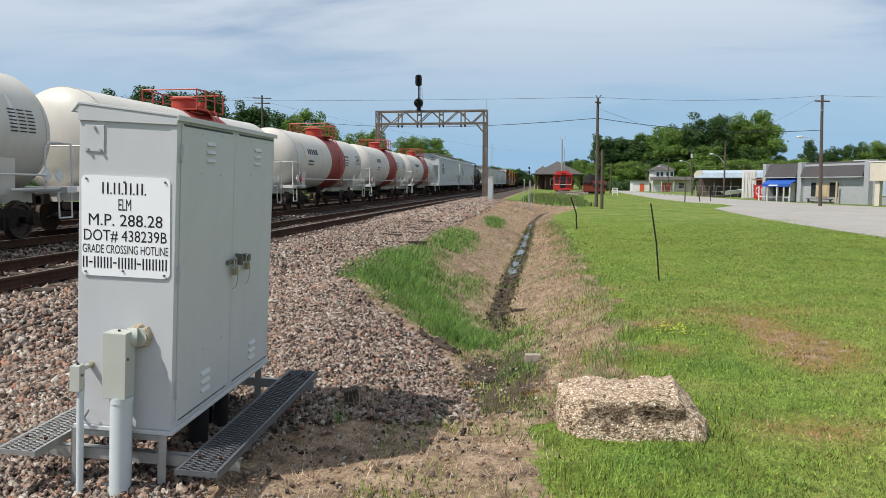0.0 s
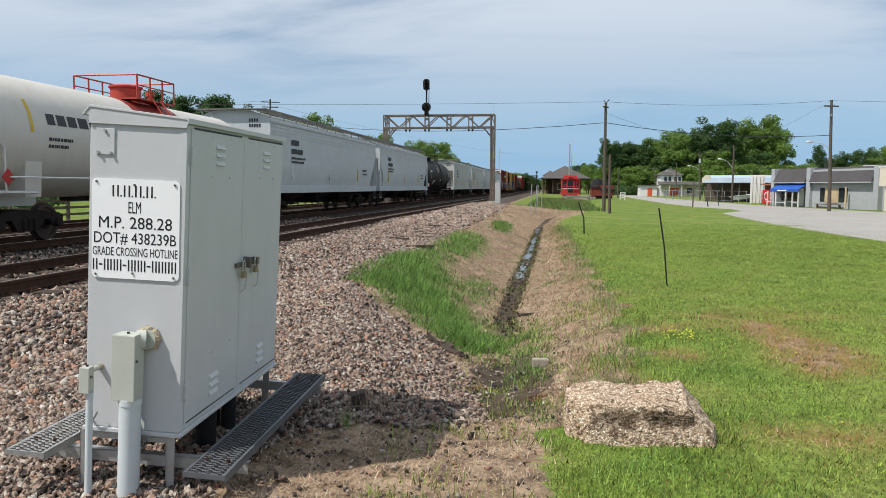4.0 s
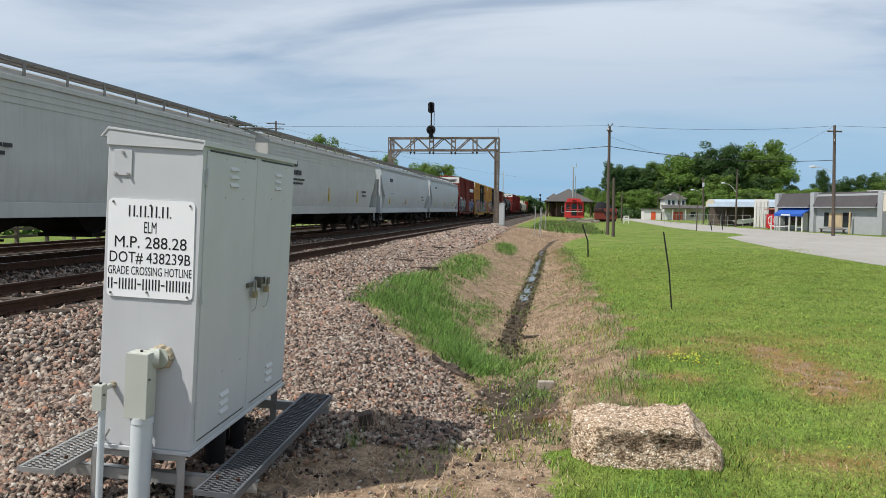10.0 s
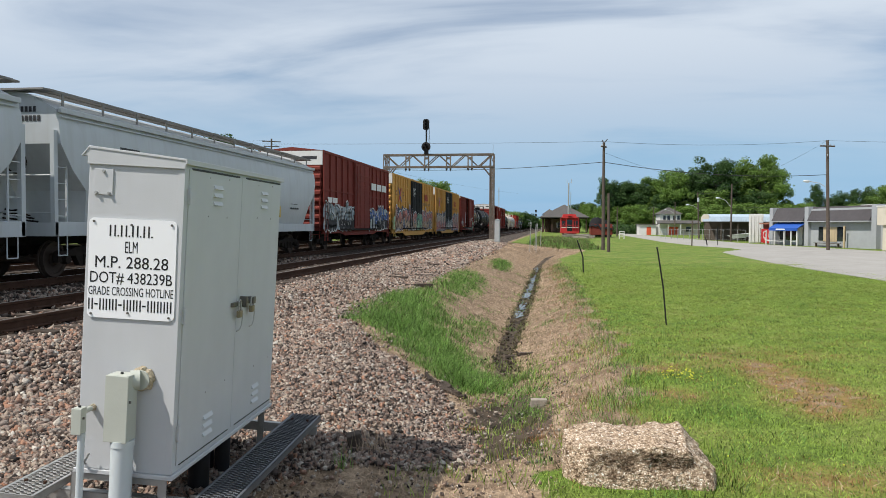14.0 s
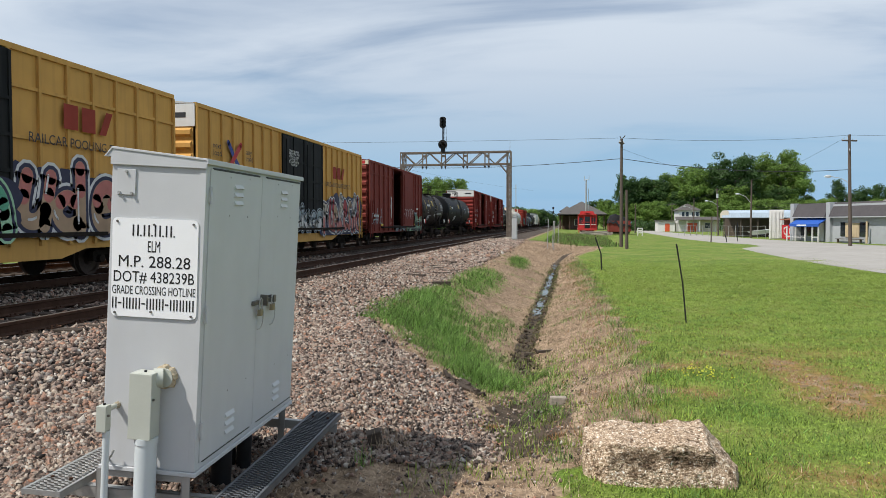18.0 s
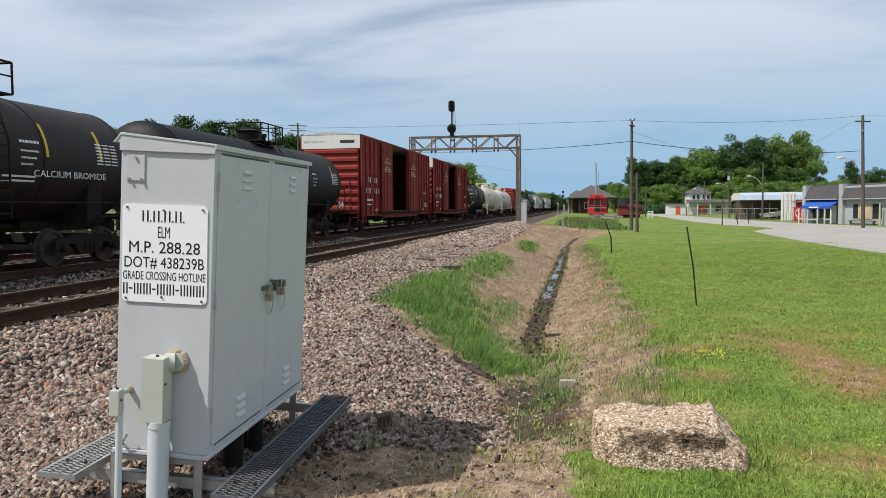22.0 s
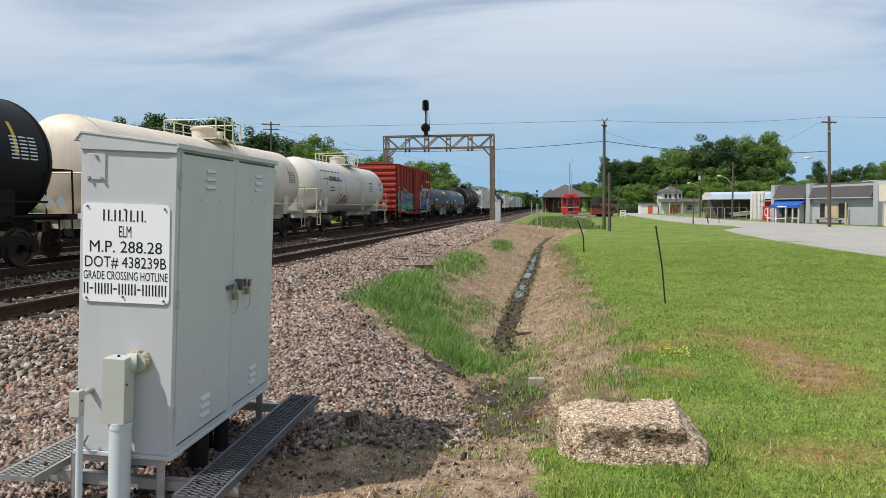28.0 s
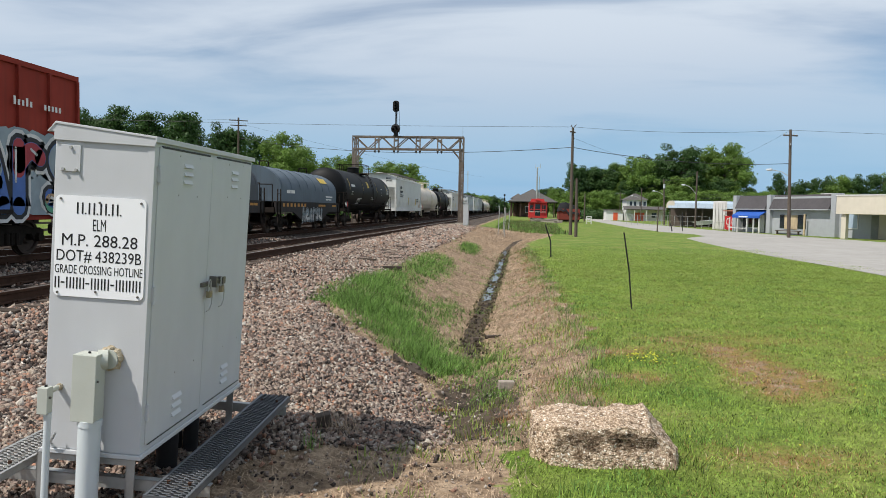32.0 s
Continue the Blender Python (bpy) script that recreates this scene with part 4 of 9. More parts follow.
        for i in range(rows):
            for j in range(cols):
                yy = y0 + (y1 - y0) * (i + (0.5 if j % 2 else 0.95)) / rows
                xx = x0 + 0.016 + wd * (j + 0.5)
                h = wd * 0.46
                tooth.add([(xx - h, yy - 0.004, -0.104), (xx - h * 0.45, yy - 0.011, -0.096), (xx + h * 0.45, yy - 0.011, -0.096), (xx + h, yy - 0.004, -0.104), (xx + h * 0.45, yy + 0.003, -0.0975), (xx - h * 0.45, yy + 0.003, -0.0975)], [(0, 1, 2, 3), (0, 3, 4, 5), (1, 5, 4, 2)])
        part("tread_surface", tooth, mat, walk_way, "rows of raised teeth")
        part("end_lip", B().box(x0, x1, y0 - 0.004, y0, -0.125, -0.1), mat, walk_way)
        for yy in (y0 + 0.16, y1 - 0.16):
            for u in (0.25, 0.75):
                part("bolt", B().cyl((x0 + (x1 - x0) * u, yy, -0.104), (x0 + (x1 - x0) * u, yy, -0.090), 0.009, n=8), RUST, walk_way)
    return root


cabinet = make_cabinet()


def make_sign():
    """The notice on the cabinet: its words are lettered; what may not be repeated is laid as bars."""
    w, h = 0.443, 0.486
    root = thing("crossing_notice", "white enamel notice with black lettering screwed to the grey cabinet", "sign",
                 CASE @ pose(-0.242, -0.004, 0.9955) @ pose(0, 0, 0, 0, -0.85, 0))
    b = B()
    r, pts = 0.026, []
    for cx, cz, a in ((w / 2 - r, h / 2 - r, 0), (-w / 2 + r, h / 2 - r, 90), (-w / 2 + r, -h / 2 + r, 180), (w / 2 - r, -h / 2 + r, 270)):
        pts += [(cx + r * math.cos(radians(a + k * 22.5)), cz + r * math.sin(radians(a + k * 22.5))) for k in range(5)]
    part("plate", b.prism(pts, -0.004, 0.0, "y"), SIGN_WHITE, root)
    for text, x, z, wide, tall in (("ELM", -0.0035, 0.1055, 0.063, 0.055), ("M.P. 288.28", 0.0, 0.031, 0.369, 0.057), ("DOT# 438239B", -0.0015, -0.047, 0.415, 0.060), ("GRADE CROSSING HOTLINE", -0.001, -0.1105, 0.430, 0.042)):
        part("lettering", words(text, tall, INK, wide, 0.0, tall), None, root, m=pose(x, -0.0046, z))

    def bar(x0, x1, z0, z1):
        part("bar", B().box(x0, x1, -0.0052, -0.0042, z0, z1), INK, root)

    # first line: four heavy shapes with points between
    for i in range(4):
        x = -0.116 + i * 0.057
        bar(x, x + 0.0075, 0.156, 0.211); bar(x + 0.024, x + 0.0315, 0.156, 0.211); bar(x + 0.040, x + 0.047, 0.156, 0.163)
    # last line: bars of the size of its groups of figures
    x = -0.215
    for k, n in enumerate((1, 3, 3, 4)):
        for i in range(n):
            bar(x, x + 0.0065, -0.204, -0.149); bar(x + 0.017, x + 0.0235, -0.204, -0.149)
            x += 0.0325
        if k < 3:
            bar(x - 0.002, x + 0.016, -0.180, -0.173)
            x += 0.0245
    screw = B().cyl((0, -0.010, 0), (0, -0.003, 0), 0.0055, n=8).mesh("screw", BRASS)
    for x, z in ((-0.195, 0.225), (0.198, 0.222), (-0.200, -0.225), (0.195, -0.226), (-0.004, 0.214), (-0.012, -0.214)):
        part("screw", screw, None, root, m=pose(x, 0, z))


make_sign()


def junction_box(name, label, x, y, z, w, d, h, pipe_r, pipe_len, elbow, elbow_r):
    """elbow: where the side pipe meets the cabinet, in the box's own space."""
    root = thing(name, label, "junction box", CASE @ pose(x, y, z, 0, 0, -2), "junction boxes on the cabinet")
    part("box", B().box(-w / 2, w / 2, -d / 2, d / 2, 0, h), BOX_GREY, root, bevel=0.005)
    part("lid", B().box(-w / 2 - 0.003, w / 2 + 0.003, -d / 2 - 0.010, -d / 2 - 0.001, -0.003, h - 0.002), BOX_GREY, root, "screwed front cover", bevel=0.003)
    part("screw", B().cyl((w / 2 - 0.001, -d / 2 + 0.012, h * 0.6), (w / 2 + 0.007, -d / 2 + 0.012, h * 0.6), 0.006, n=8), BRASS, root)
    part("screw", B().cyl((0, -d * 0.1, h - 0.001), (0, -d * 0.1, h + 0.008), 0.007, n=8), SIGBLACK, root)
    part("collar", B().cyl((0.012, 0, -0.030), (0.012, 0, 0.0), pipe_r * 1.08, n=20), PVC, root, smooth=40)
    part("riser_pipe", B().cyl((0.012, 0, -pipe_len), (0.012, 0, -0.03), pipe_r, n=24), PVC, root, "pale plastic conduit rising from the ground", smooth=40)
    ex, ey, ez = elbow
    part("elbow", B().cyl((w * 0.2, d * 0.3, ez), (ex, ey * 0.6, ez), elbow_r, n=16).cyl((ex, ey * 0.6, ez), (ex, ey + 0.01, ez), elbow_r, n=16), BOX_GREY, root, smooth=40)
    rp = random.Random(len(name))
    putty = B().turn([(-0.026, 0.92), (-0.024, 1.06), (-0.012, 1.18), (0.0, 1.24), (0.004, 0.9)], "y", 22)
    putty.v = [(ex + px * elbow_r * q, ey + py * q, ez + pz * elbow_r * q) for (px, py, pz), q in ((p, rp.uniform(0.9, 1.12)) for p in putty.v)]
    part("putty", putty, FOAM, root, "lumpy sealing putty")


junction_box("large_junction_box", "grey-green steel junction box on a thick pale conduit before the cabinet", -0.223, -0.078, 0.184, 0.110, 0.082, 0.318, 0.051, 0.62, (0.060, 0.078, 0.282), 0.048)
junction_box("small_junction_box", "small grey junction box on a thin conduit before the cabinet", -0.416, -0.102, 0.205, 0.045, 0.040, 0.125, 0.0165, 0.56, (0.004, 0.102, 0.100), 0.013)


# ---- lump of concrete on the lawn ----
def make_rock():
    """A broken block: a steep front that leans back, a rough top that rises to a knob, a left end set askew and a sloping right end."""
    bm = bmesh.new()
    bmesh.ops.create_cube(bm, size=2.0)
    bmesh.ops.subdivide_edges(bm, edges=bm.edges, cuts=72, use_grid_fill=True)
    for v in bm.verts:
        c = v.co.copy()
        c = c.lerp(c.normalized() * 1.25, 0.05)
        u, d, h = (c.x + 1) / 2, (c.y + 1) / 2, (c.z + 1) / 2          # 0 to 1 along, back, up
        xl = 0.215 - 0.125 * min(1, d / 0.30) + 0.03 * h * (1 - d)
        xr = 1.015 + 0.035 * math.sin(math.pi * min(1, d * 1.4)) - 0.02 * d
        x = xl + (xr - xl) * u
        y = 4.555 + 0.05 * u + 0.085 * h * (1 - d) + (0.52 - 0.04 * abs(u - 0.5)) * d
        top = 0.212 + 0.045 * d - 0.010 * math.exp(-((x - 0.55) / 0.12) ** 2) * d + 0.030 * math.exp(-((x - 0.86) / 0.055) ** 2) * d + 0.020 * math.exp(-((x - 0.70) / 0.10) ** 2) + 0.015 * math.exp(-((x - 0.30) / 0.07) ** 2)
        top -= 0.045 * max(0, (0.22 - x) / 0.12)
        end = max(0.0, (x - 0.86) / 0.16)
        top = max(0.05, top - 0.135 * min(1.15, end))
        p = Vector((x, y, top * h - 0.07 * (1 - h)))
        n = Vector((c.x, c.y, c.z * 1.2)).normalized()
        q = p * 4.0
        p += n * (0.010 * noise.noise(q) + 0.010 * noise.noise(q * 2.4) + (0.004 if d < 0.12 and h < 0.9 else 0.009) * noise.noise(q * 5.5) + 0.005 * noise.noise(q * 11) + 0.008 * noise.noise(q * 24) + 0.004 * noise.noise(q * 50))
        # a spalled hollow across the front
        p.y += 0.020 * math.exp(-((x - 0.70) / 0.18) ** 2 - ((p.z - 0.12) / 0.05) ** 2) * max(0, 1 - d * 5)
        v.co = p
    me = bpy.data.meshes.new("rock")
    bm.to_mesh(me); bm.free()
    # one long dark weather stain across the spalled front, ragged at its rim
    blot = []
    for v in me.vertices:
        x, y, z = v.co
        q = Vector((x * 9, z * 14, y * 4))
        k = 1.5 * math.exp(-((x - 0.74) / 0.20) ** 2 - ((z - 0.150 + 0.1 * (x - 0.74)) / 0.045) ** 2) + 1.0 * math.exp(-((x - 0.42) / 0.16) ** 2 - ((z - 0.12) / 0.06) ** 2)
        blot.append(max(0.0, min(1.0, (k + 0.55 * noise.noise(q) + 0.35 * noise.noise(q * 3)) * 1.3 - 0.25)) if y < 4.74 else 0.0)
    me.attributes.new("stain", "FLOAT", "POINT").data.foreach_set("value", blot)
    me.polygons.foreach_set("use_smooth", [True] * len(me.polygons))
    solo("concrete_lump", me, AGGREGATE, "rough broken lump of pebbly tan concrete lying on the lawn", "rock")
    me.materials.append(AGGREGATE)


make_rock()


# ---- signal bridge ----
def make_bridge():
    y, xl, xr, zt, zb = 66.0, -15.3, -5.55, 8.0, 6.9
    root = thing("signal_bridge", "weathered grey steel signal bridge spanning the tracks", "signal bridge", pose(0, y, 0))
    d = 0.42
    for x, z0 in ((xl, 0.0), (xr, 0.3)):
        col = B()
        for dx in (-0.16, 0.16):
            for dy in (-d, d):
                col.box(x + dx - 0.045, x + dx + 0.045, dy - 0.045, dy + 0.045, z0, zt)
        n = 9
        for i in range(n):
            za, zc = z0 + (zt - z0) * i / n, z0 + (zt - z0) * (i + 1) / n
            s = 1 if i % 2 else -1
            for dx in (-0.16, 0.16):
                col.cyl((x + dx, -d * s, za), (x + dx, d * s, zc), 0.022, n=5)
            for dy in (-d, d):
                col.cyl((x - 0.16 * s, dy, za), (x + 0.16 * s, dy, zc), 0.02, n=5)
        part("column", col, STEELGREY, root, "laced steel column")
        part("column_plate", B().box(x - 0.10, x + 0.10, -d - 0.01, -d + 0.01, z0 + 0.1, zb), STEELGREY, root)
        part("footing", B().box(x - 0.4, x + 0.4, -0.7, 0.7, -0.4, z0 + 0.05), CONCRETE, root, "concrete footing", bevel=0.03)
    for name, z in (("top_chord", zt), ("bottom_chord", zb)):
        for dy in (-d, d):
            part(name, B().box(xl - 0.2, xr + 0.2, dy - 0.06, dy + 0.06, z - 0.07, z + 0.07), STEELGREY, root)
    n = 8
    for i in range(n):
        xa, xc = xl + (xr - xl) * i / n, xl + (xr - xl) * (i + 1) / n
        for dy in (-d, d):
            a, b = ((xa, dy, zt), (xc, dy, zb)) if (i % 2 == 0) else ((xa, dy, zb), (xc, dy, zt))
            part("diagonal", B().cyl(a, b, 0.05, n=4), STEELGREY, root)
        part("cross_tie", B().cyl((xa, -d, zb), (xc, d, zb), 0.03, n=4), STEELGREY, root)
        part("cross_tie", B().cyl((xa, -d, zt), (xc, d, zt), 0.03, n=4), STEELGREY, root)
    for x, s in ((xl, 1), (xr, -1)):
        for dy in (-d, d):
            part("knee_brace", B().cyl((x, dy, zb - 1.0), (x + s * 0.85, dy, zb), 0.06, n=4), STEELGREY, root)
    for x in (-13.2, -11.45, -9.45, -7.5):
        g = B().box(x - 0.23, x - 0.12, -d - 0.14, -d - 0.06, zb - 0.32, zt + 0.06).box(x + 0.12, x + 0.23, -d - 0.14, -d - 0.06, zb - 0.32, zt + 0.06).box(x - 0.23, x + 0.23, -d - 0.1, -d - 0.06, 7.55, 7.75)
        part("hanger_bracket", g, STEELGREY, root, "dark hanger brackets", bevel=0.01)
        for s in (-0.175, 0.175):
            part("hanger_foot", B().add([(x + s - 0.1, -d - 0.2, zb - 0.18), (x + s + 0.1, -d - 0.2, zb - 0.18), (x + s, -d - 0.2, zb - 0.42), (x + s - 0.1, -d, zb - 0.18), (x + s + 0.1, -d, zb - 0.18), (x + s, -d, zb - 0.42)],
                 [(0, 1, 2), (5, 4, 3), (0, 3, 4, 1), (1, 4, 5, 2), (2, 5, 3, 0)]), SIGBLACK, root)
    part("rod_aerial", B().cyl((xr + 0.1, -d, zt), (xr + 0.1, -d, zt + 0.85), 0.012, n=5), STEELGREY, root)
    return root


make_bridge()


def make_signal():
    x, y = -11.5, 65.5
    root = thing("block_signal", "black two-head railway block signal standing on the signal bridge", "railway signal", pose(x, y, 8.07))
    part("mast", B().cyl((0, 0, -0.06), (0, 0, 3.0), 0.07, n=10), SIGBLACK, root, smooth=40)
    part("base_bracket", B().box(-0.16, 0.16, -0.16, 0.16, -0.05, 0.25).cyl((-0.2, 0, 0.0), (0, 0, 0.9), 0.03, n=5).cyl((0.2, 0, 0.0), (0, 0, 0.9), 0.03, n=5), SIGBLACK, root)
    disc = part("round_head", B().turn([(-0.10, 0.0), (-0.10, 0.40), (-0.06, 0.42), (-0.03, 0.42), (0.12, 0.22), (0.16, 0.0)], "y", 24, (0, -0.12, 0.62)), SIGBLACK, root, smooth=40)
    for k in range(3):
        a = radians(90 + 120 * k)
        part("lens_hood", B().turn([(-0.30, 0.115), (-0.08, 0.115), (-0.08, 0.10), (-0.30, 0.105)], "y", 12, (0.19 * math.cos(a), -0.13, 0.62 + 0.19 * math.sin(a))), RUST, disc)
    pts = []
    for k in range(17):
        a = math.pi * k / 16
        pts.append((0.29 * math.cos(a), 2.92 + 0.20 * math.sin(a)))
    for k in range(17):
        a = math.pi + math.pi * k / 16
        pts.append((0.29 * math.cos(a), 2.30 + 0.20 * math.sin(a)))
    up = part("upper_head", B().prism(pts, -0.16, -0.10, "y").box(-0.16, 0.16, -0.10, 0.15, 2.2, 3.0), SIGBLACK, root)
    for z in (2.90, 2.62, 2.34):
        part("lens_hood", B().turn([(-0.36, 0.11), (-0.15, 0.11), (-0.15, 0.0)], "y", 12, (0, 0, z)), SIGBLACK, up)
    part("ladder", B().cyl((0.18, 0.1, 0.2), (0.12, 0.1, 2.3), 0.015, n=5).cyl((0.32, 0.1, 0.2), (0.26, 0.1, 2.3), 0.015, n=5), SIGBLACK, root)


make_signal()

case = thing("relay_case", "small silver relay case beside the signal bridge column", "relay case", pose(-4.9, 64.2, 0.05))
part("body", B().box(-0.22, 0.22, -0.35, 0.35, 0.15, 2.05), ZINC, case, bevel=0.02)
part("roof", B().prism([(-0.26, 2.05), (0.26, 2.05), (0.0, 2.15)], -0.4, 0.4, "y"), ZINC, case)
part("door", B().box(-0.19, 0.19, -0.37, -0.351, 0.25, 1.95), ZINC, case, bevel=0.005)
part("plinth", B().box(-0.22, 0.22, -0.33, 0.33, -0.4, 0.15), CONCRETE, case)


# ---- freight train ----
SPEED = 11.60                              # metres a second, towards -y
CARS, WHEELS = [], []
TRAIN_X = TRACKS[1]


def make_truck():
    """A three-piece truck with its two wheelsets; the origin lies on the rail heads."""
    ob = new("truck", B().box(-0.95, 0.95, -0.16, 0.16, 0.50, 0.72).mesh("truck", GEAR, 0.012))
    tagged(ob, "cast-steel three-piece truck")
    for s in (-1, 1):
        side = B().prism([(-1.12, 0.36), (-1.12, 0.58), (-0.98, 0.64), (-0.78, 0.62), (-0.48, 0.70), (0.48, 0.70), (0.78, 0.62), (0.98, 0.64), (1.12, 0.58), (1.12, 0.36), (0.76, 0.36), (0.70, 0.50), (0.50, 0.50), (0.34, 0.26), (-0.34, 0.26), (-0.50, 0.50), (-0.70, 0.50), (-0.76, 0.36)], s * 1.0 - 0.07, s * 1.0 + 0.07, "x")
        for d in (-0.16, 0.0, 0.16):
            side.cyl((s * 1.08, d, 0.27), (s * 1.08, d, 0.53), 0.06, n=8)
        for d in (-0.89, 0.89):
            side.cyl((s * 1.0, d, 0.42), (s * 1.17, d, 0.42), 0.10, n=12)
        part("side_frame", side, GEAR, ob, "side frame with coil springs and bearing caps")
    wheel = B().cyl((-1.05, 0, 0), (1.05, 0, 0), 0.08, n=10)
    for s in (-1, 1):
        wheel.turn([(s * 0.68, 0.10), (s * 0.68, 0.445), (s * 0.715, 0.445), (s * 0.725, 0.42), (s * 0.82, 0.412), (s * 0.82, 0.345), (s * 0.775, 0.33), (s * 0.775, 0.17), (s * 0.83, 0.14), (s * 0.83, 0.08)], "x", 18)
        for k in range(4):
            a = k * math.tau / 4
            wheel.box(s * 0.81, s * 0.835, -0.02, 0.02, 0.10, 0.125, Matrix.Rotation(a, 4, "X"))
    me = wheel.mesh("wheelset", WHEEL, 0, 35)
    for d in (-0.89, 0.89):
        w = new("wheelset", me)
        tagged(w, "steel wheelset with worn bright treads")
        w.parent = ob
        w.location = (0, d, 0.42)
    return ob


TRUCK = make_truck()


def put(ob, parent, m):
    c = copy_thing(ob, m)
    c.parent = parent
    return c


def running_gear(root, half, axle):
    for s in (-1, 1):
        put(TRUCK, root, pose(0, s * (half - axle), 0))


def coupler(root, half):
    for s in (-1, 1):
        y0, y1 = half - 0.05, half + 0.5
        part("coupler", B().box(-0.09, 0.09, s * y0 if s > 0 else -y1, y1 if s > 0 else -y0, 0.72, 0.95).box(-0.16, 0.16, *( (y1 - 0.2, y1) if s > 0 else (-y1, -y1 + 0.2)), 0.70, 0.98), GEAR, root, bevel=0.02)
        part("air_hose", B().tube([(0.3, s * half, 0.8), (0.32, s * (half + 0.2), 0.55), (0.15, s * (half + 0.42), 0.38)], 0.022, 5), GEAR, root)


LITE = [False]                             # True while the cars far down the train are built


def ladder(name, root, material, x, y, z0, z1, w, along, n, off=0.05):
    """Two stiles and n rungs, on a face that looks along x or y."""
    b = B()
    for d in (-w / 2, w / 2):
        b.box(*((x, x + off, y + d - 0.012, y + d + 0.012) if along == "x" else (x + d - 0.012, x + d + 0.012, y, y + off)), z0, z1)
    ob = part(name, b, material, root)
    r = (B().box(off - 0.02, off, -w / 2, w / 2, -0.01, 0.01) if along == "x" else B().box(-w / 2, w / 2, off - 0.02, off, -0.01, 0.01)).mesh("rung", material)
    for i in range(0 if LITE[0] else n):
        part("rung", r, None, ob, m=pose(x, y, z0 + (z1 - z0) * (i + 0.5) / n))
    return ob


def bars(root, material, x, rows, thick=0.004):
    """Lettering too small to read: rows of (y0, y1, z0, z1) on a side that looks along +x."""
    for y0, y1, z0, z1 in rows[:2] if LITE[0] else rows:
        k = max(1, int(abs(y1 - y0) / max(0.05, (z1 - z0) * 3.2)))
        d = (y1 - y0) / k
        b = B()
        for i in range(k):
            b.box(x, x + thick, y0 + d * i, y0 + d * (i + 0.86), z0, z1)
        tagged(part("small_marking", b, material, root), kind="stuff")


def place(root, y0, y1):
    """Where the car's body lies along the track when the clip begins."""
    CARS.append((root, (y0 + y1) / 2))
    root.matrix_basis = pose(TRAIN_X, (y0 + y1) / 2, RAIL)
    return root


def on_side(root, text, size, material, x, y, z, width=0.0):
    part("lettering", words(text, size, material, width), None, root, m=pose(x, y, z, 0, 0, 90))


def ribbon(b, x, pts, width, caps=True):
    """A flat band with round ends along points of the plane y-z."""
    n = len(pts)
    left, right = [], []
    for i, (y, z) in enumerate(pts):
        (ay, az), (by, bz) = pts[max(0, i - 1)], pts[min(n - 1, i + 1)]
        dy, dz = by - ay, bz - az
        k = math.hypot(dy, dz) or 1.0
        left.append((x, y - dz / k * width / 2, z + dy / k * width / 2))
        right.append((x, y + dz / k * width / 2, z - dy / k * width / 2))
    b.add(left + right, [(i, i + 1, n + i + 1, n + i) for i in range(n - 1)])
    for y, z in (pts[0], pts[-1]) if caps else ():
        b.add([(x, y + width / 2 * math.cos(k * math.tau / 10), z + width / 2 * math.sin(k * math.tau / 10)) for k in range(10)], [tuple(range(10))])


def rounded(pts, times=2):
    """Cuts the corners of a line."""
    for _ in range(times):
        out = [pts[0]]
        for (a, b), (c, d) in zip(pts, pts[1:]):
            out += [(0.75 * a + 0.25 * c, 0.75 * b + 0.25 * d), (0.25 * a + 0.75 * c, 0.25 * b + 0.75 * d)]
        pts = out + [pts[-1]]
    return pts


STROKES = {"u": [[(0, 1), (0, 0.3), (0.14, 0.06), (0.36, 0.06), (0.5, 0.3)], [(0.5, 1), (0.5, 0)]],
           "d": [[(0.5, 0.6), (0.28, 0.72), (0.05, 0.5), (0.02, 0.25), (0.18, 0.03), (0.5, 0.12)], [(0.55, 1.35), (0.55, 0)]],
           "e": [[(0.08, 0.5), (0.46, 0.55), (0.5, 0.8), (0.28, 1.0), (0.06, 0.85), (0, 0.5), (0.08, 0.14), (0.3, 0), (0.56, 0.14)]],
           "k": [[(0, 1.3), (0.02, 0)], [(0.5, 0.95), (0.12, 0.5), (0.5, 0)]],
           "h": [[(0.05, 1.25), (0.1, 0.6), (0, -0.05)], [(0.1, 0.5), (0.32, 0.68), (0.48, 0.5), (0.5, 0)]],
           "a": [[(0, 0), (0.1, 0.7), (0.28, 1.0), (0.45, 0.7), (0.52, 0)], [(0.1, 0.38), (0.46, 0.38)]],
           "r": [[(0.05, 1), (0.05, 0)], [(0.05, 0.7), (0.3, 1.0), (0.52, 0.85)]],
           "s": [[(0.5, 0.9), (0.25, 1.02), (0.05, 0.8), (0.25, 0.52), (0.48, 0.3), (0.28, 0), (0, 0.12)]]}


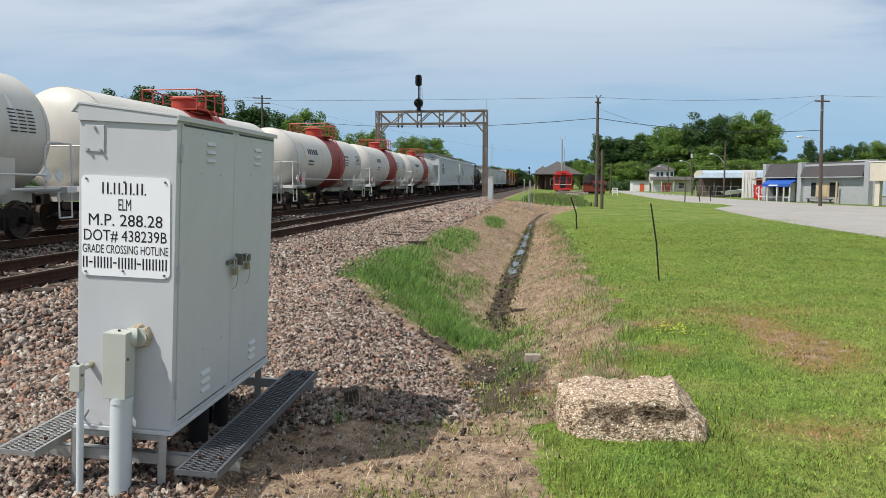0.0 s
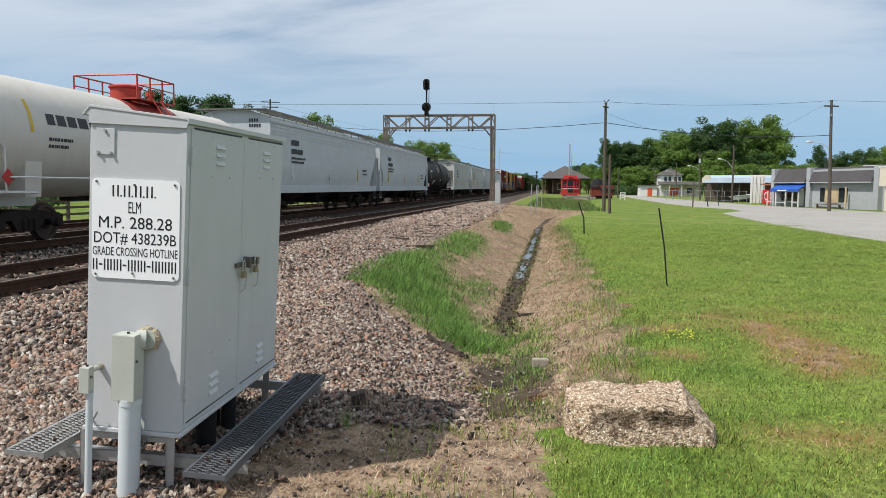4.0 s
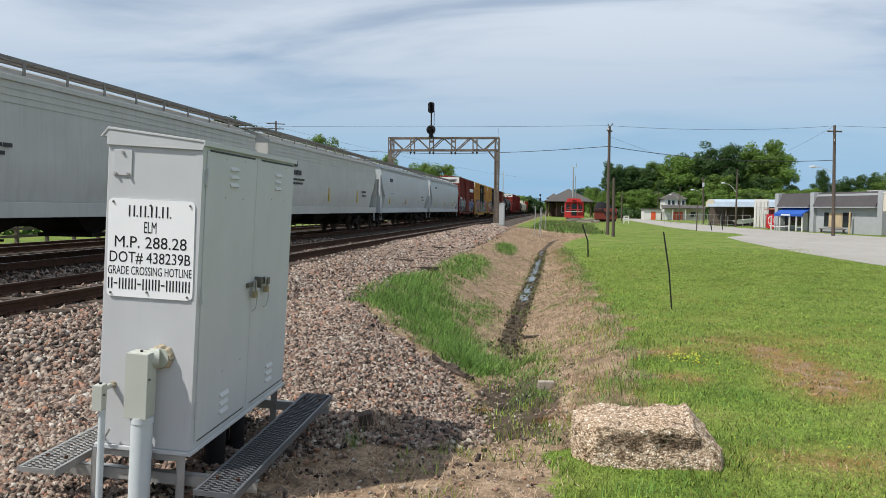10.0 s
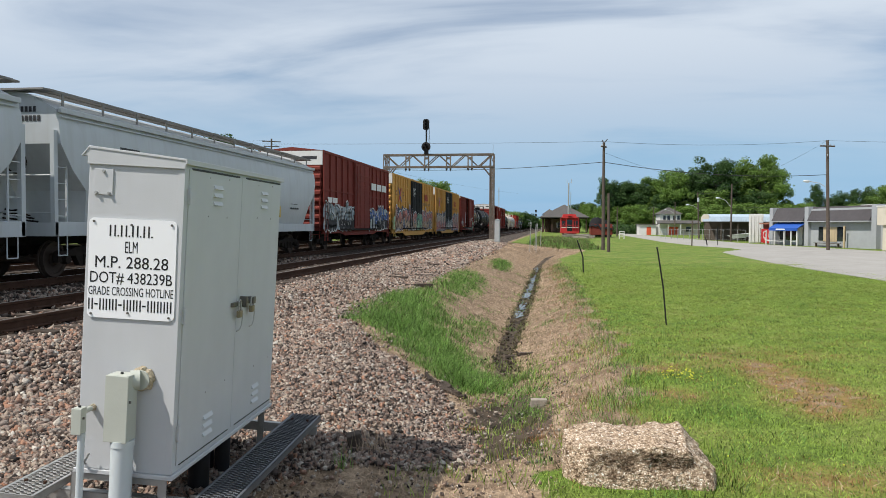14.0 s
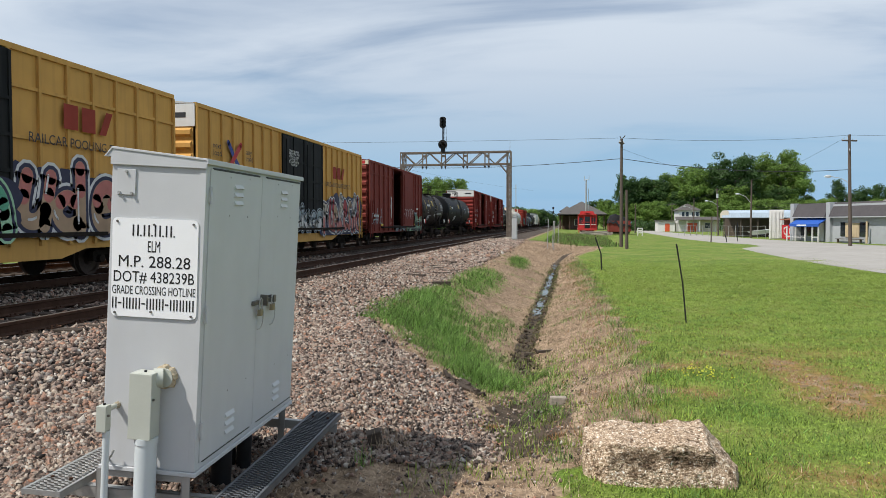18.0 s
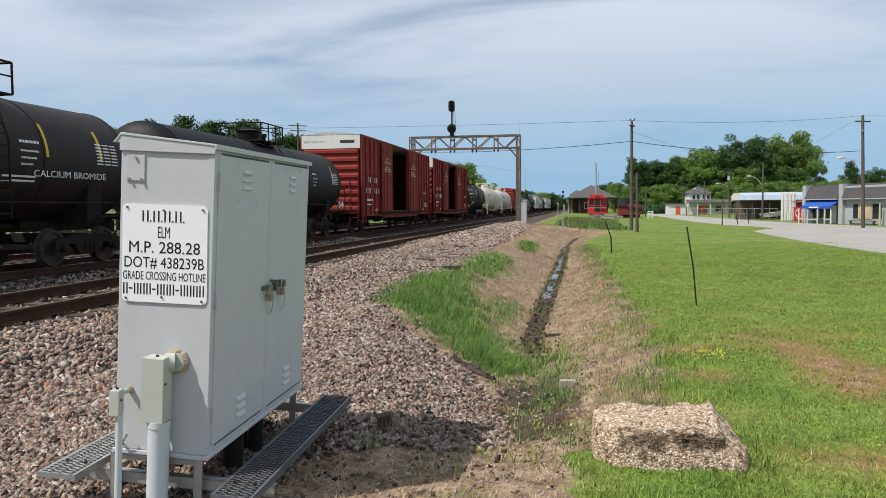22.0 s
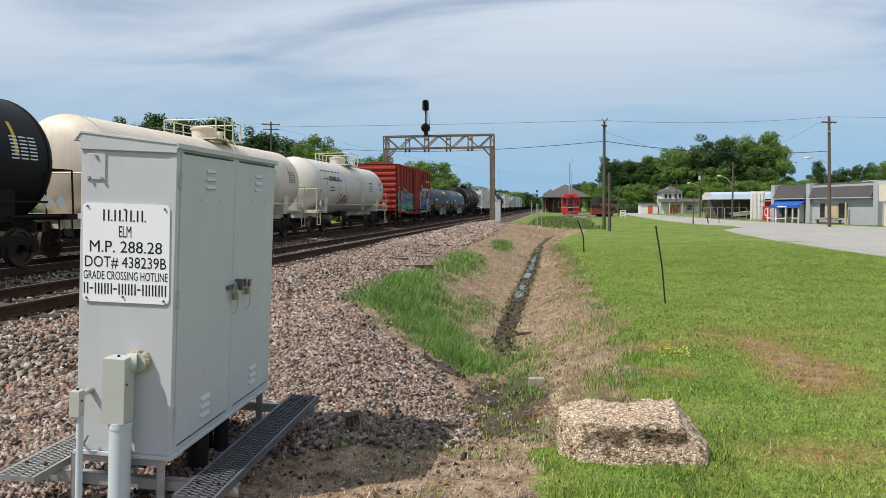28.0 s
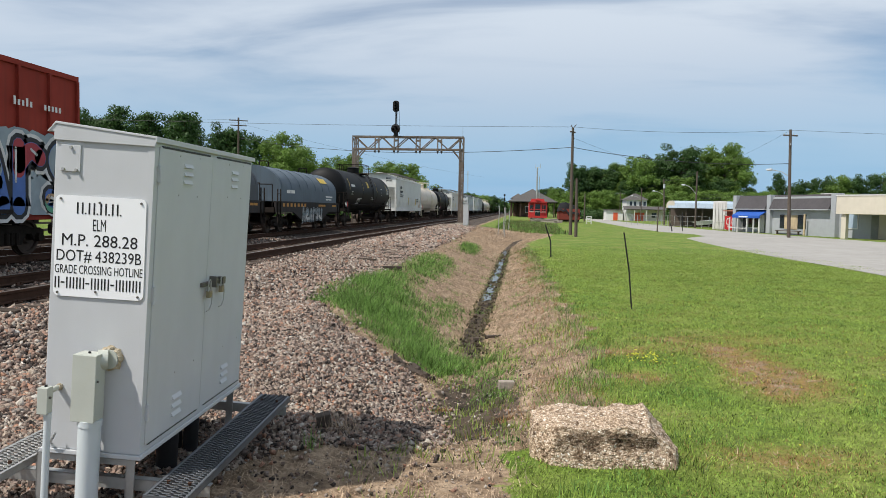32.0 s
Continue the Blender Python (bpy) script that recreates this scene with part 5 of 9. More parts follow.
def tank_car(y0, y1, paint, label, r=1.37, zc=2.33, band=None, fitting=None, rail_mat=None, marks=LETTER_DARK, dome=0.42, style=0, seed=1, big=False, mid=0.2, scrawl=(), words_on=()):
    L = y1 - y0
    half = L / 2
    fit, hr = fitting or GEAR, rail_mat or fitting or GEAR
    root = place(thing("tank_car", label, "tank car", group="cars of the freight train"), y0, y1)
    head = [(math.sin(a) * 0.62, r * math.cos(a)) for a in [radians(90 - 9 * k) for k in range(11)]]
    bl = half - 0.62
    prof = [(-bl - s, rr) for s, rr in head] + [(bl + s, rr) for s, rr in reversed(head)]
    part("tank", B().turn(prof, "y", 40, (0, 0, zc)), paint, root, smooth=50)
    seam = B().turn([(-0.03, r), (-0.03, r + 0.012), (0.03, r + 0.012), (0.03, r)], "y", 40).mesh("weld_seam", paint, 0, 50)
    for y in (-bl, -bl * 0.33, bl * 0.33, bl):
        part("weld_seam", seam, None, root, m=pose(0, y, zc))
    if band:
        part("band", B().turn([(-1.25, r), (-1.25, r + 0.012), (1.25, r + 0.012), (1.25, r)], "y", 40, (0, mid, zc)), band, root, "wide oxide-red band round the tank", smooth=50)
    # sill, bolsters, end platforms
    for ya in (-half - 0.2, half - 3.0):
        part("centre_sill", B().box(-0.3, 0.3, ya, ya + 3.2, 0.78, 1.08), paint if style in (1, 2) else GEAR, root)
    for s in (-1, 1):
        ys = s * (half - 1.75)
        part("saddle", B().prism([(-1.2, 1.0), (1.2, 1.0), (1.25, 1.85), (0.9, 1.45), (0, 1.15), (-0.9, 1.45), (-1.25, 1.85)], ys - 0.25, ys + 0.25, "y"), paint if style in (1, 2) else GEAR, root)
        part("end_sill", B().box(-1.42, 1.42, min(s * (half - 0.1), s * (half + 0.25)), max(s * (half - 0.1), s * (half + 0.25)), 1.02, 1.16), hr, root)
        part("side_step", B().tube([(1.38, s * (half + 0.1), 1.05), (1.38, s * (half + 0.1), 0.45), (1.38, s * (half - 0.35), 0.45), (1.38, s * (half - 0.35), 1.05)], 0.02, 5), hr, root)
        rail = [(-1.38, s * (half + 0.15), 1.1), (-1.38, s * (half + 0.15), 2.15), (1.38, s * (half + 0.15), 2.15), (1.38, s * (half + 0.15), 1.1)]
        part("end_railing", B().tube(rail, 0.022, 6), hr, root)
        for x in (-1.38, 1.38):
            part("grab_iron", B().tube([(x, s * (half + 0.15), 2.15), (x, s * (half - 0.6), 2.15), (x, s * (half - 0.75), 2.0), (x, s * (half - 0.75), 1.1)], 0.02, 5), hr, root)
        for x in (-1.3, 1.3):
            part("brace", B().cyl((x, s * (half - 1.75), 1.1), (x, s * (half - 0.2), 1.12), 0.035, n=5), hr, root)
    part("side_rail", B().tube([(1.45, -half + 0.8, 1.42), (1.45, half - 0.8, 1.42)], 0.022, 5), hr, root)
    part("side_rail", B().tube([(-1.45, -half + 0.8, 1.42), (-1.45, half - 0.8, 1.42)], 0.022, 5), hr, root)
    part("brake_rigging", B().box(-0.15, 0.15, -2.0, 2.0, 0.86, 0.98).box(0.2, 0.7, -0.9, -0.2, 0.75, 1.05), GEAR, root)
    # fittings on top
    top = zc + r
    fittings = pose(0, mid, 0)
    pw = 0.98
    part("dome", B().turn([(top - 0.15, dome), (top + 0.32, dome), (top + 0.36, dome + 0.05), (top + 0.40, dome + 0.05), (top + 0.46, dome * 0.6), (top + 0.48, 0)], "z", 20), fit if band else (paint if style != 1 else paint), root, "valve housing", smooth=40, m=fittings)
    if style != 3:
        part("relief_valve", B().cyl((0, 1.3, top - 0.1), (0, 1.3, top + 0.28), 0.10, n=10).cyl((0, 1.3, top + 0.28), (0, 1.3, top + 0.42), 0.14, n=10), fit, root, m=fittings)
    plat = part("platform", B().box(-0.95, 0.95, -pw, -0.5, top - 0.06, top - 0.02).box(-0.95, 0.95, 0.5, pw, top - 0.06, top - 0.02).box(0.5, 0.95, -0.5, 0.5, top - 0.06, top - 0.02).box(-0.95, -0.5, -0.5, 0.5, top - 0.06, top - 0.02), fit, root, m=fittings)
    hh = 0.64
    hr_top = RED_FITTING if band else hr
    post = B().cyl((0, 0, 0), (0, 0, hh), 0.024, n=6).mesh("post", hr_top)
    for x in (-0.95, 0.95):
        for y in (-pw, pw) if LITE[0] else (-pw, -pw / 3, pw / 3, pw):
            part("post", post, None, plat, m=pose(x, y, top - 0.04))
        part("hand_rail", B().tube([(x, -pw, top + hh - 0.04), (x, pw, top + hh - 0.04)], 0.024).tube([(x, -pw, top + hh * 0.5), (x, pw, top + hh * 0.5)], 0.018), hr_top, plat)
    for y in (-pw, pw):
        part("hand_rail", B().tube([(-0.95, y, top + hh - 0.04), (0.95, y, top + hh - 0.04)], 0.024), hr_top, plat)
    la = B()
    for d in (-0.22, 0.22):
        la.tube([(1.48, d, 1.1), (1.48, d, zc + 0.3), (1.25, d, zc + 0.95), (0.95, d, top)], 0.022, 5)
    ld = part("ladder", la, band and RED_FITTING or hr, root, m=fittings)
    rung = B().cyl((0, -0.22, 0), (0, 0.22, 0), 0.016, n=5).mesh("rung", band and RED_FITTING or hr)
    for i in range(0 if LITE[0] else 9):
        z = 1.2 + i * 0.22
        part("rung", rung, None, ld, m=pose(1.48 if z < zc + 0.3 else 1.48 - 0.35 * (z - zc - 0.3), 0, z))
    # markings lie on the round of the tank
    rnd = random.Random(seed)

    def curved(name, ya, yb, za, zb, material, text=""):
        seg = 4
        vs, fs = [], []
        for i in range(seg + 1):
            z = za + (zb - za) * i / seg
            x = math.sqrt(max(0.0, r * r - (z - zc) ** 2)) + 0.006
            vs += [(x, ya, z), (x, yb, z)]
        for i in range(seg):
            fs.append((2 * i, 2 * i + 1, 2 * i + 3, 2 * i + 2))
        part(name, B().add(vs, fs), material, root, text)

    for y in (-half + 1.6, -half * 0.30, half * 0.30, half - 1.6):
        curved("reflective_mark", y - 0.05, y + 0.05, zc + 0.05, zc + 0.75, YELLOW if y < 0 or style == 1 or paint in (BLACK_TANK, RUSTY_BLACK) else LETTER_WHITE)
    for j, (ya, za, n, h) in enumerate(() if LITE[0] else ((-half + 2.1, zc + 0.25, 5, 0.24), (-half + 2.1, zc - 0.10, 9, 0.07), (-half + 2.1, zc - 0.25, 8, 0.07), (half - 4.1, zc + 0.3, 7, 0.09), (half - 4.1, zc + 0.12, 10, 0.06), (half - 4.1, zc - 0.02, 9, 0.06), (half - 4.1, zc - 0.15, 7, 0.06))):
        y = ya
        row = B()
        h *= 0.62 if paint in (BLACK_TANK, RUSTY_BLACK) else 1.0
        for i in range(n):
            w = h * rnd.uniform(0.5, 1.5)
            x0, x1 = (math.sqrt(max(0.0, r * r - (z - zc) ** 2)) + 0.006 for z in (za, za + h))
            row.add([(x0, y, za), (x0, y + w, za), (x1, y + w, za + h), (x1, y, za + h)], [(0, 1, 2, 3)])
            y += w + h * 0.3
        tagged(part("small_marking", row, marks, root), kind="stuff")
    if not LITE[0]:
        grid = B()
        for i in range(7):
            z = zc - 0.02 + 0.075 * i
            x0, x1 = (math.sqrt(r * r - (q - zc) ** 2) + 0.006 for q in (z, z + 0.03))
            for j in range(3):
                ya = half - 1.75 + 0.27 * j
                grid.add([(x0, ya, z), (x0, ya + 0.22, z), (x1, ya + 0.22, z + 0.03), (x1, ya, z + 0.03)], [(0, 1, 2, 3)])
        tagged(part("data_panel", grid, marks, root), "stencilled table of small marks", kind="stuff")
    if paint in (BLACK_TANK, RUSTY_BLACK) and not LITE[0]:
        curved("yellow_notice", -half * 0.12, -half * 0.12 + 0.55, zc + 0.30, zc + 0.72, YELLOW, "yellow warning panel")
        for j in range(3):
            curved("small_marking", -half * 0.12 + 0.08, -half * 0.12 + 0.47, zc + 0.38 + 0.11 * j, zc + 0.42 + 0.11 * j, INK)
        for j in range(6):
            curved("small_marking", -half * 0.48, -half * 0.48 + (1.3, 0.8, 1.0, 0.7, 0.9, 1.1)[j], zc - 0.50 - 0.085 * j, zc - 0.46 - 0.085 * j, marks)
        for j in range(2):
            curved("small_marking", half * 0.05, half * 0.05 + 0.9, zc - 0.40 - 0.09 * j, zc - 0.36 - 0.09 * j, marks)
    for text, size, y, z, wide in words_on:
        on_side(root, text, size, marks, math.sqrt(r * r - (z - zc) ** 2) + 0.03, y, z, wide)
    for ya, za, h, letters, colour in scrawl:
        ink = B()
        for i, c in enumerate(letters):
            for q in STROKES[c]:
                pts = rounded([(ya + (i * 0.62 + p) * h * 0.8, za + (u - 0.1 * i * 0.3) * h) for p, u in q])
                flat = B()
                ribbon(flat, 0.0, pts, 0.055)
                ink.add([(math.sqrt(max(0.0, r * r - (z - zc) ** 2)) + 0.008, y, z) for _, y, z in flat.v], flat.f)
        part("sprayed_scrawl", ink, SPRAY[colour], root, "sprayed scrawl on the tank side")
    if big:
        row = B()
        for i in range(6):
            ya = -half * 0.84 + i * 0.56
            x0, x1 = (math.sqrt(r * r - (q - zc) ** 2) + 0.008 for q in (zc + 0.30, zc + 0.76))
            row.add([(x0, ya, zc + 0.30), (x0, ya + 0.38, zc + 0.30), (x1, ya + 0.38, zc + 0.76), (x1, ya, zc + 0.76)], [(0, 1, 2, 3)])
        tagged(part("small_marking", row, marks, root), kind="stuff")
    for s in (-1, 1):
        y = s * (half - 0.35)
        for k, mat in ((0, HAZARD), (0.42, HAZARD if s > 0 else LETTER_RED)):
            part("hazard_placard", B().add([(1.43, y + k * s * -1, 1.25), (1.43, y + k * s * -1 + 0.17, 1.42), (1.43, y + k * s * -1, 1.59), (1.43, y + k * s * -1 - 0.17, 1.42), (1.41, y + k * s * -1, 1.25), (1.41, y + k * s * -1 + 0.17, 1.42), (1.41, y + k * s * -1, 1.59), (1.41, y + k * s * -1 - 0.17, 1.42)],
                 [(0, 1, 2, 3), (7, 6, 5, 4), (0, 4, 5, 1), (1, 5, 6, 2), (2, 6, 7, 3), (3, 7, 4, 0)]), mat, root, "diamond hazard placard")
    coupler(root, half)
    running_gear(root, half, 1.75)
    return root


def hopper_car(y0, y1, paint, label, bulge=0.0, marks=LETTER_DARK, seed=1, end_text=()):
    L = y1 - y0
    half = L / 2
    root = place(thing("covered_hopper_car", label, "hopper car", group="cars of the freight train"), y0, y1)
    w, zs, ze, zt = 1.55, 1.25, 3.78, 4.22
    # side view: the lower corners are cut away by the slope sheets
    cut = 1.15
    n = 8
    vs, fs = [], []
    stations = []
    for y, zlow in ((-half + 0.06, 3.02), (-half + 0.45, 2.45), (-half + 0.95, 2.02), (-half + cut, zs), (0.0, zs), (half - cut, zs), (half - 0.95, 2.02), (half - 0.45, 2.45), (half - 0.06, 3.02)):
        sec = []
        for i in range(n + 1):
            z = zlow + (ze - zlow) * i / n
            u = (z - zs) / (ze - zs)
            sec.append((w - 0.10 + bulge * math.sin(math.pi * min(1, u * 0.95)) + 0.10 * min(1, u * 4) - (bulge * 0.3) * (u > 0.9), z))
        for i in range(1, 6):
            a = i / 5
            sec.append((sec[n][0] * (1 - a) + 0.30 * a, ze + (zt - ze) * math.sin(a * math.pi / 2)))
        stations.append((y, sec))
    k = len(stations[0][1])
    for y, sec in stations:
        vs += [(x, y, z) for x, z in sec] + [(-x, y, z) for x, z in reversed(sec)]
    m = 2 * k
    for j in range(len(stations) - 1):
        for i in range(m):
            a, b = j * m + i, j * m + (i + 1) % m
            fs.append((a, b, b + m, a + m))
    fs += [tuple(range(m)), tuple(range((len(stations) - 1) * m, len(stations) * m))[::-1]]
    part("body", B().add(vs, fs), paint, root, smooth=32)
    for s in (-1, 1):
        x0, x1 = (w - 0.02, w + 0.03) if s > 0 else (-w - 0.03, -w + 0.02)
        part("side_sill", B().box(x0, x1, -half - 0.05, half + 0.05, 0.98, 1.30), paint, root, bevel=0.01)
        part("eave_rail", B().box(s * w - 0.04 + bulge * 0.4 * s, s * w + 0.045 + bulge * 0.4 * s, -half + 0.1, half - 0.1, ze - 0.08, ze + 0.03), paint, root, bevel=0.01)
        for z in (ze - 0.22, ze - 0.36, ze - 0.50) if not bulge else (ze - 0.16,):
            part("side_ridge", B().box(s * w - 0.014 + bulge * 0.5 * s, s * w + 0.014 + bulge * 0.5 * s, -half + 0.15, half - 0.15, z - 0.012, z + 0.012), paint, root)
    # ends: posts, ladders, steps, slope sheet gussets
    for s in (-1, 1):
        ye = s * half
        for x in (-w + 0.02, w - 0.02):
            part("corner_post", B().box(x - 0.05, x + 0.05, ye - 0.06, ye + 0.06, 1.0, 3.3), paint, root)
        part("end_platform", B().box(-1.45, 1.45, min(ye, ye - s * 1.9), max(ye, ye - s * 1.9), 1.04, 1.12), paint, root)
        part("end_sill", B().box(-w, w, ye - 0.05, ye + 0.05, 0.98, 1.28), paint, root)
        part("shear_plate", B().prism([(s * (half - 0.1), 1.12), (s * (half - 1.2), 1.12), (s * (half - 0.1), 2.9)], -0.02, 0.02, "x"), paint, root)
        stile = B().box(w - 0.035, w + 0.005, ye - s * 0.40 - 0.02, ye - s * 0.40 + 0.02, 1.28, 2.75)
        for k in range(4):
            stile.box(w - 0.02, w, min(ye, ye - s * 0.40), max(ye, ye - s * 0.40), 1.42 + 0.36 * k, 1.44 + 0.36 * k)
        part("side_ladder", stile, paint, root)
        part("stirrup_step", B().tube([(w - 0.02, ye - s * 0.12, 1.0), (w - 0.02, ye - s * 0.12, 0.55), (w - 0.02, ye - s * 0.42, 0.55), (w - 0.02, ye - s * 0.42, 1.0)], 0.014, 5), paint, root)
        ladder("end_ladder", root, paint, -0.95, ye + (0.01 if s > 0 else -0.06), 1.1, 4.1, 0.42, "y", 8)
        rig = B()
        for k in range(5):
            rig.tube([(-0.9 + 0.1 * k, ye - s * 0.25, 1.15), (-0.7 + 0.2 * k, ye - s * (0.3 + 0.05 * k), 1.45 + 0.1 * (k % 3)), (0.9 - 0.1 * k, ye - s * 0.3, 1.30 + 0.07 * k)], 0.022, 5)
        part("brake_pipes", rig, GEAR, root, "dark bent brake pipes and levers")
        part("grab_rail", B().cyl((0.1, ye + s * 0.02, 2.32), (w, ye + s * 0.02, 2.32), 0.016, n=6).cyl((0.1, ye + s * 0.02, 1.5), (w, ye + s * 0.02, 1.5), 0.016, n=6).cyl((0.1, ye + s * 0.02, 1.3), (0.1, ye + s * 0.02, 2.32), 0.016, n=6), paint, root)
        if bulge:
            lat = B()
            for k in range(9):
                u = -1.25 + 0.13 * k
                for d0, d1 in ((0.0, 0.42), (0.42, 0.0)):
                    lat.cyl((u + d0 * 0.9, ye - s * 0.02, 1.9), (u + d1 * 0.9, ye - s * 0.02, 2.9), 0.014, n=4)
            part("end_lattice", lat, GEAR, root, "open lattice guard across the end")
        part("end_walkway", B().box(-1.40, 1.40, min(ye - s * 0.25, ye + s * 0.15), max(ye - s * 0.25, ye + s * 0.15), zt - 0.05, zt - 0.01), WALKWAY, root, "grating across the roof's end")
    part("brake_wheel", B().turn([(-0.02, 0.24), (0.02, 0.26), (0.02, 0.22), (-0.02, 0.22), (-0.02, 0.24)], "y", 16, (0.7, -half - 0.12, 2.6)), GEAR, root)
    # roof: hatch trough and running boards
    part("hatch_cover", B().box(-0.28, 0.28, -half + 0.6, half - 0.6, zt - 0.05, zt + 0.06), paint, root, "long trough hatch cover", bevel=0.02)
    for sx in (-1, 1):
        board = B()
        for xa in (0.86, 1.12, 1.37):
            board.box(min(sx * xa, sx * (xa + 0.035)), max(sx * xa, sx * (xa + 0.035)), -half + 0.05, half - 0.05, zt - 0.05, zt + 0.00)
        steps_ = 12 if LITE[0] else int(L / 0.085)
        for i in range(steps_):
            y = -half + 0.06 + (L - 0.14) * i / (steps_ - 1)
            board.box(min(sx * 0.9, sx * 1.37), max(sx * 0.9, sx * 1.37), y, y + (0.05 if not LITE[0] else L / 12), zt - 0.042, zt - 0.006)
        rw_ = part("running_board", board, WALKWAY, root, "dull galvanised grating of the roof walkway")
        bk = B().box(-0.012, 0.012, -0.035, 0.035, -0.32, -0.02).mesh("bracket", WALKWAY)
        for i in range(0 if LITE[0] else 12):
            part("bracket", bk, None, rw_, m=pose(sx * 1.39, -half + 0.5 + (L - 1.0) * i / 11, zt))
    # discharge bays
    for y in (-half * 0.47, 0, half * 0.47):
        bay = B()
        hw, d = 1.2, half * 0.23
        bay.add([(-hw, y - d, zs), (hw, y - d, zs), (hw, y + d, zs), (-hw, y + d, zs), (-0.6, y - 0.25, 0.55), (0.6, y - 0.25, 0.55), (0.6, y + 0.25, 0.55), (-0.6, y + 0.25, 0.55)],
                [(0, 1, 5, 4), (1, 2, 6, 5), (2, 3, 7, 6), (3, 0, 4, 7), (4, 5, 6, 7)])
        # near-black colour stands in for the shadow under the car
        by = part("discharge_bay", bay, GEAR, root, "tapered unloading bay, coloured near-black for the shadow under the car")
        part("gate", B().box(-0.75, 0.75, y - 0.32, y + 0.32, 0.45, 0.55).cyl((-0.95, y + 0.2, 0.5), (0.95, y + 0.2, 0.5), 0.03, n=6), GEAR, by)
    part("centre_sill", B().box(-0.25, 0.25, -half - 0.1, half + 0.1, 0.75, 1.02), GEAR, root)
    rnd = random.Random(seed)
    x = w + 0.012 + bulge * 0.55
    bars(root, marks, x + 0.02, [(-half + 2.3, -half + 3.3, 2.95, 3.17), (-half + 2.3, -half + 3.7, 2.60, 2.80), (-half + 2.3, -half + 4.0, 2.38, 2.46), (-half + 2.3, -half + 3.8, 2.22, 2.30), (half - 3.2, half - 2.3, 2.1, 2.2), (half - 3.2, half - 2.2, 1.9, 1.97)])
    for k, text in enumerate(end_text):
        part("marking_plate", B().box(0.70, 1.06, -half + 0.050, -half + 0.058, 3.74 - 0.17 * k, 3.86 - 0.17 * k), ROOF_GALV, root, "darker grey patch behind the lettering")
        part("lettering", words(text, 0.10, marks, 0.28), None, root, m=pose(0.88, -half + 0.047, 3.80 - 0.17 * k, 0, 0, 0))
    if not end_text:
        for k, n_ in enumerate((4, 5)):
            fig = B()
            for i in range(n_):
                fig.box(0.7 + 0.1 * i, 0.765 + 0.1 * i, -half + 0.046, -half + 0.052, 3.72 - 0.2 * k, 3.84 - 0.2 * k)
            tagged(part("small_marking", fig, marks, root), kind="stuff")
    for y in (-half * 0.72, -half * 0.1, half * 0.5):
        part("reflective_mark", B().box(x - 0.02, x + 0.012, y, y + 0.10, 1.55, 2.2), YELLOW if rnd.random() < 0.7 else LETTER_WHITE, root)
    coupler(root, half)
    running_gear(root, half, 1.85)
    return root


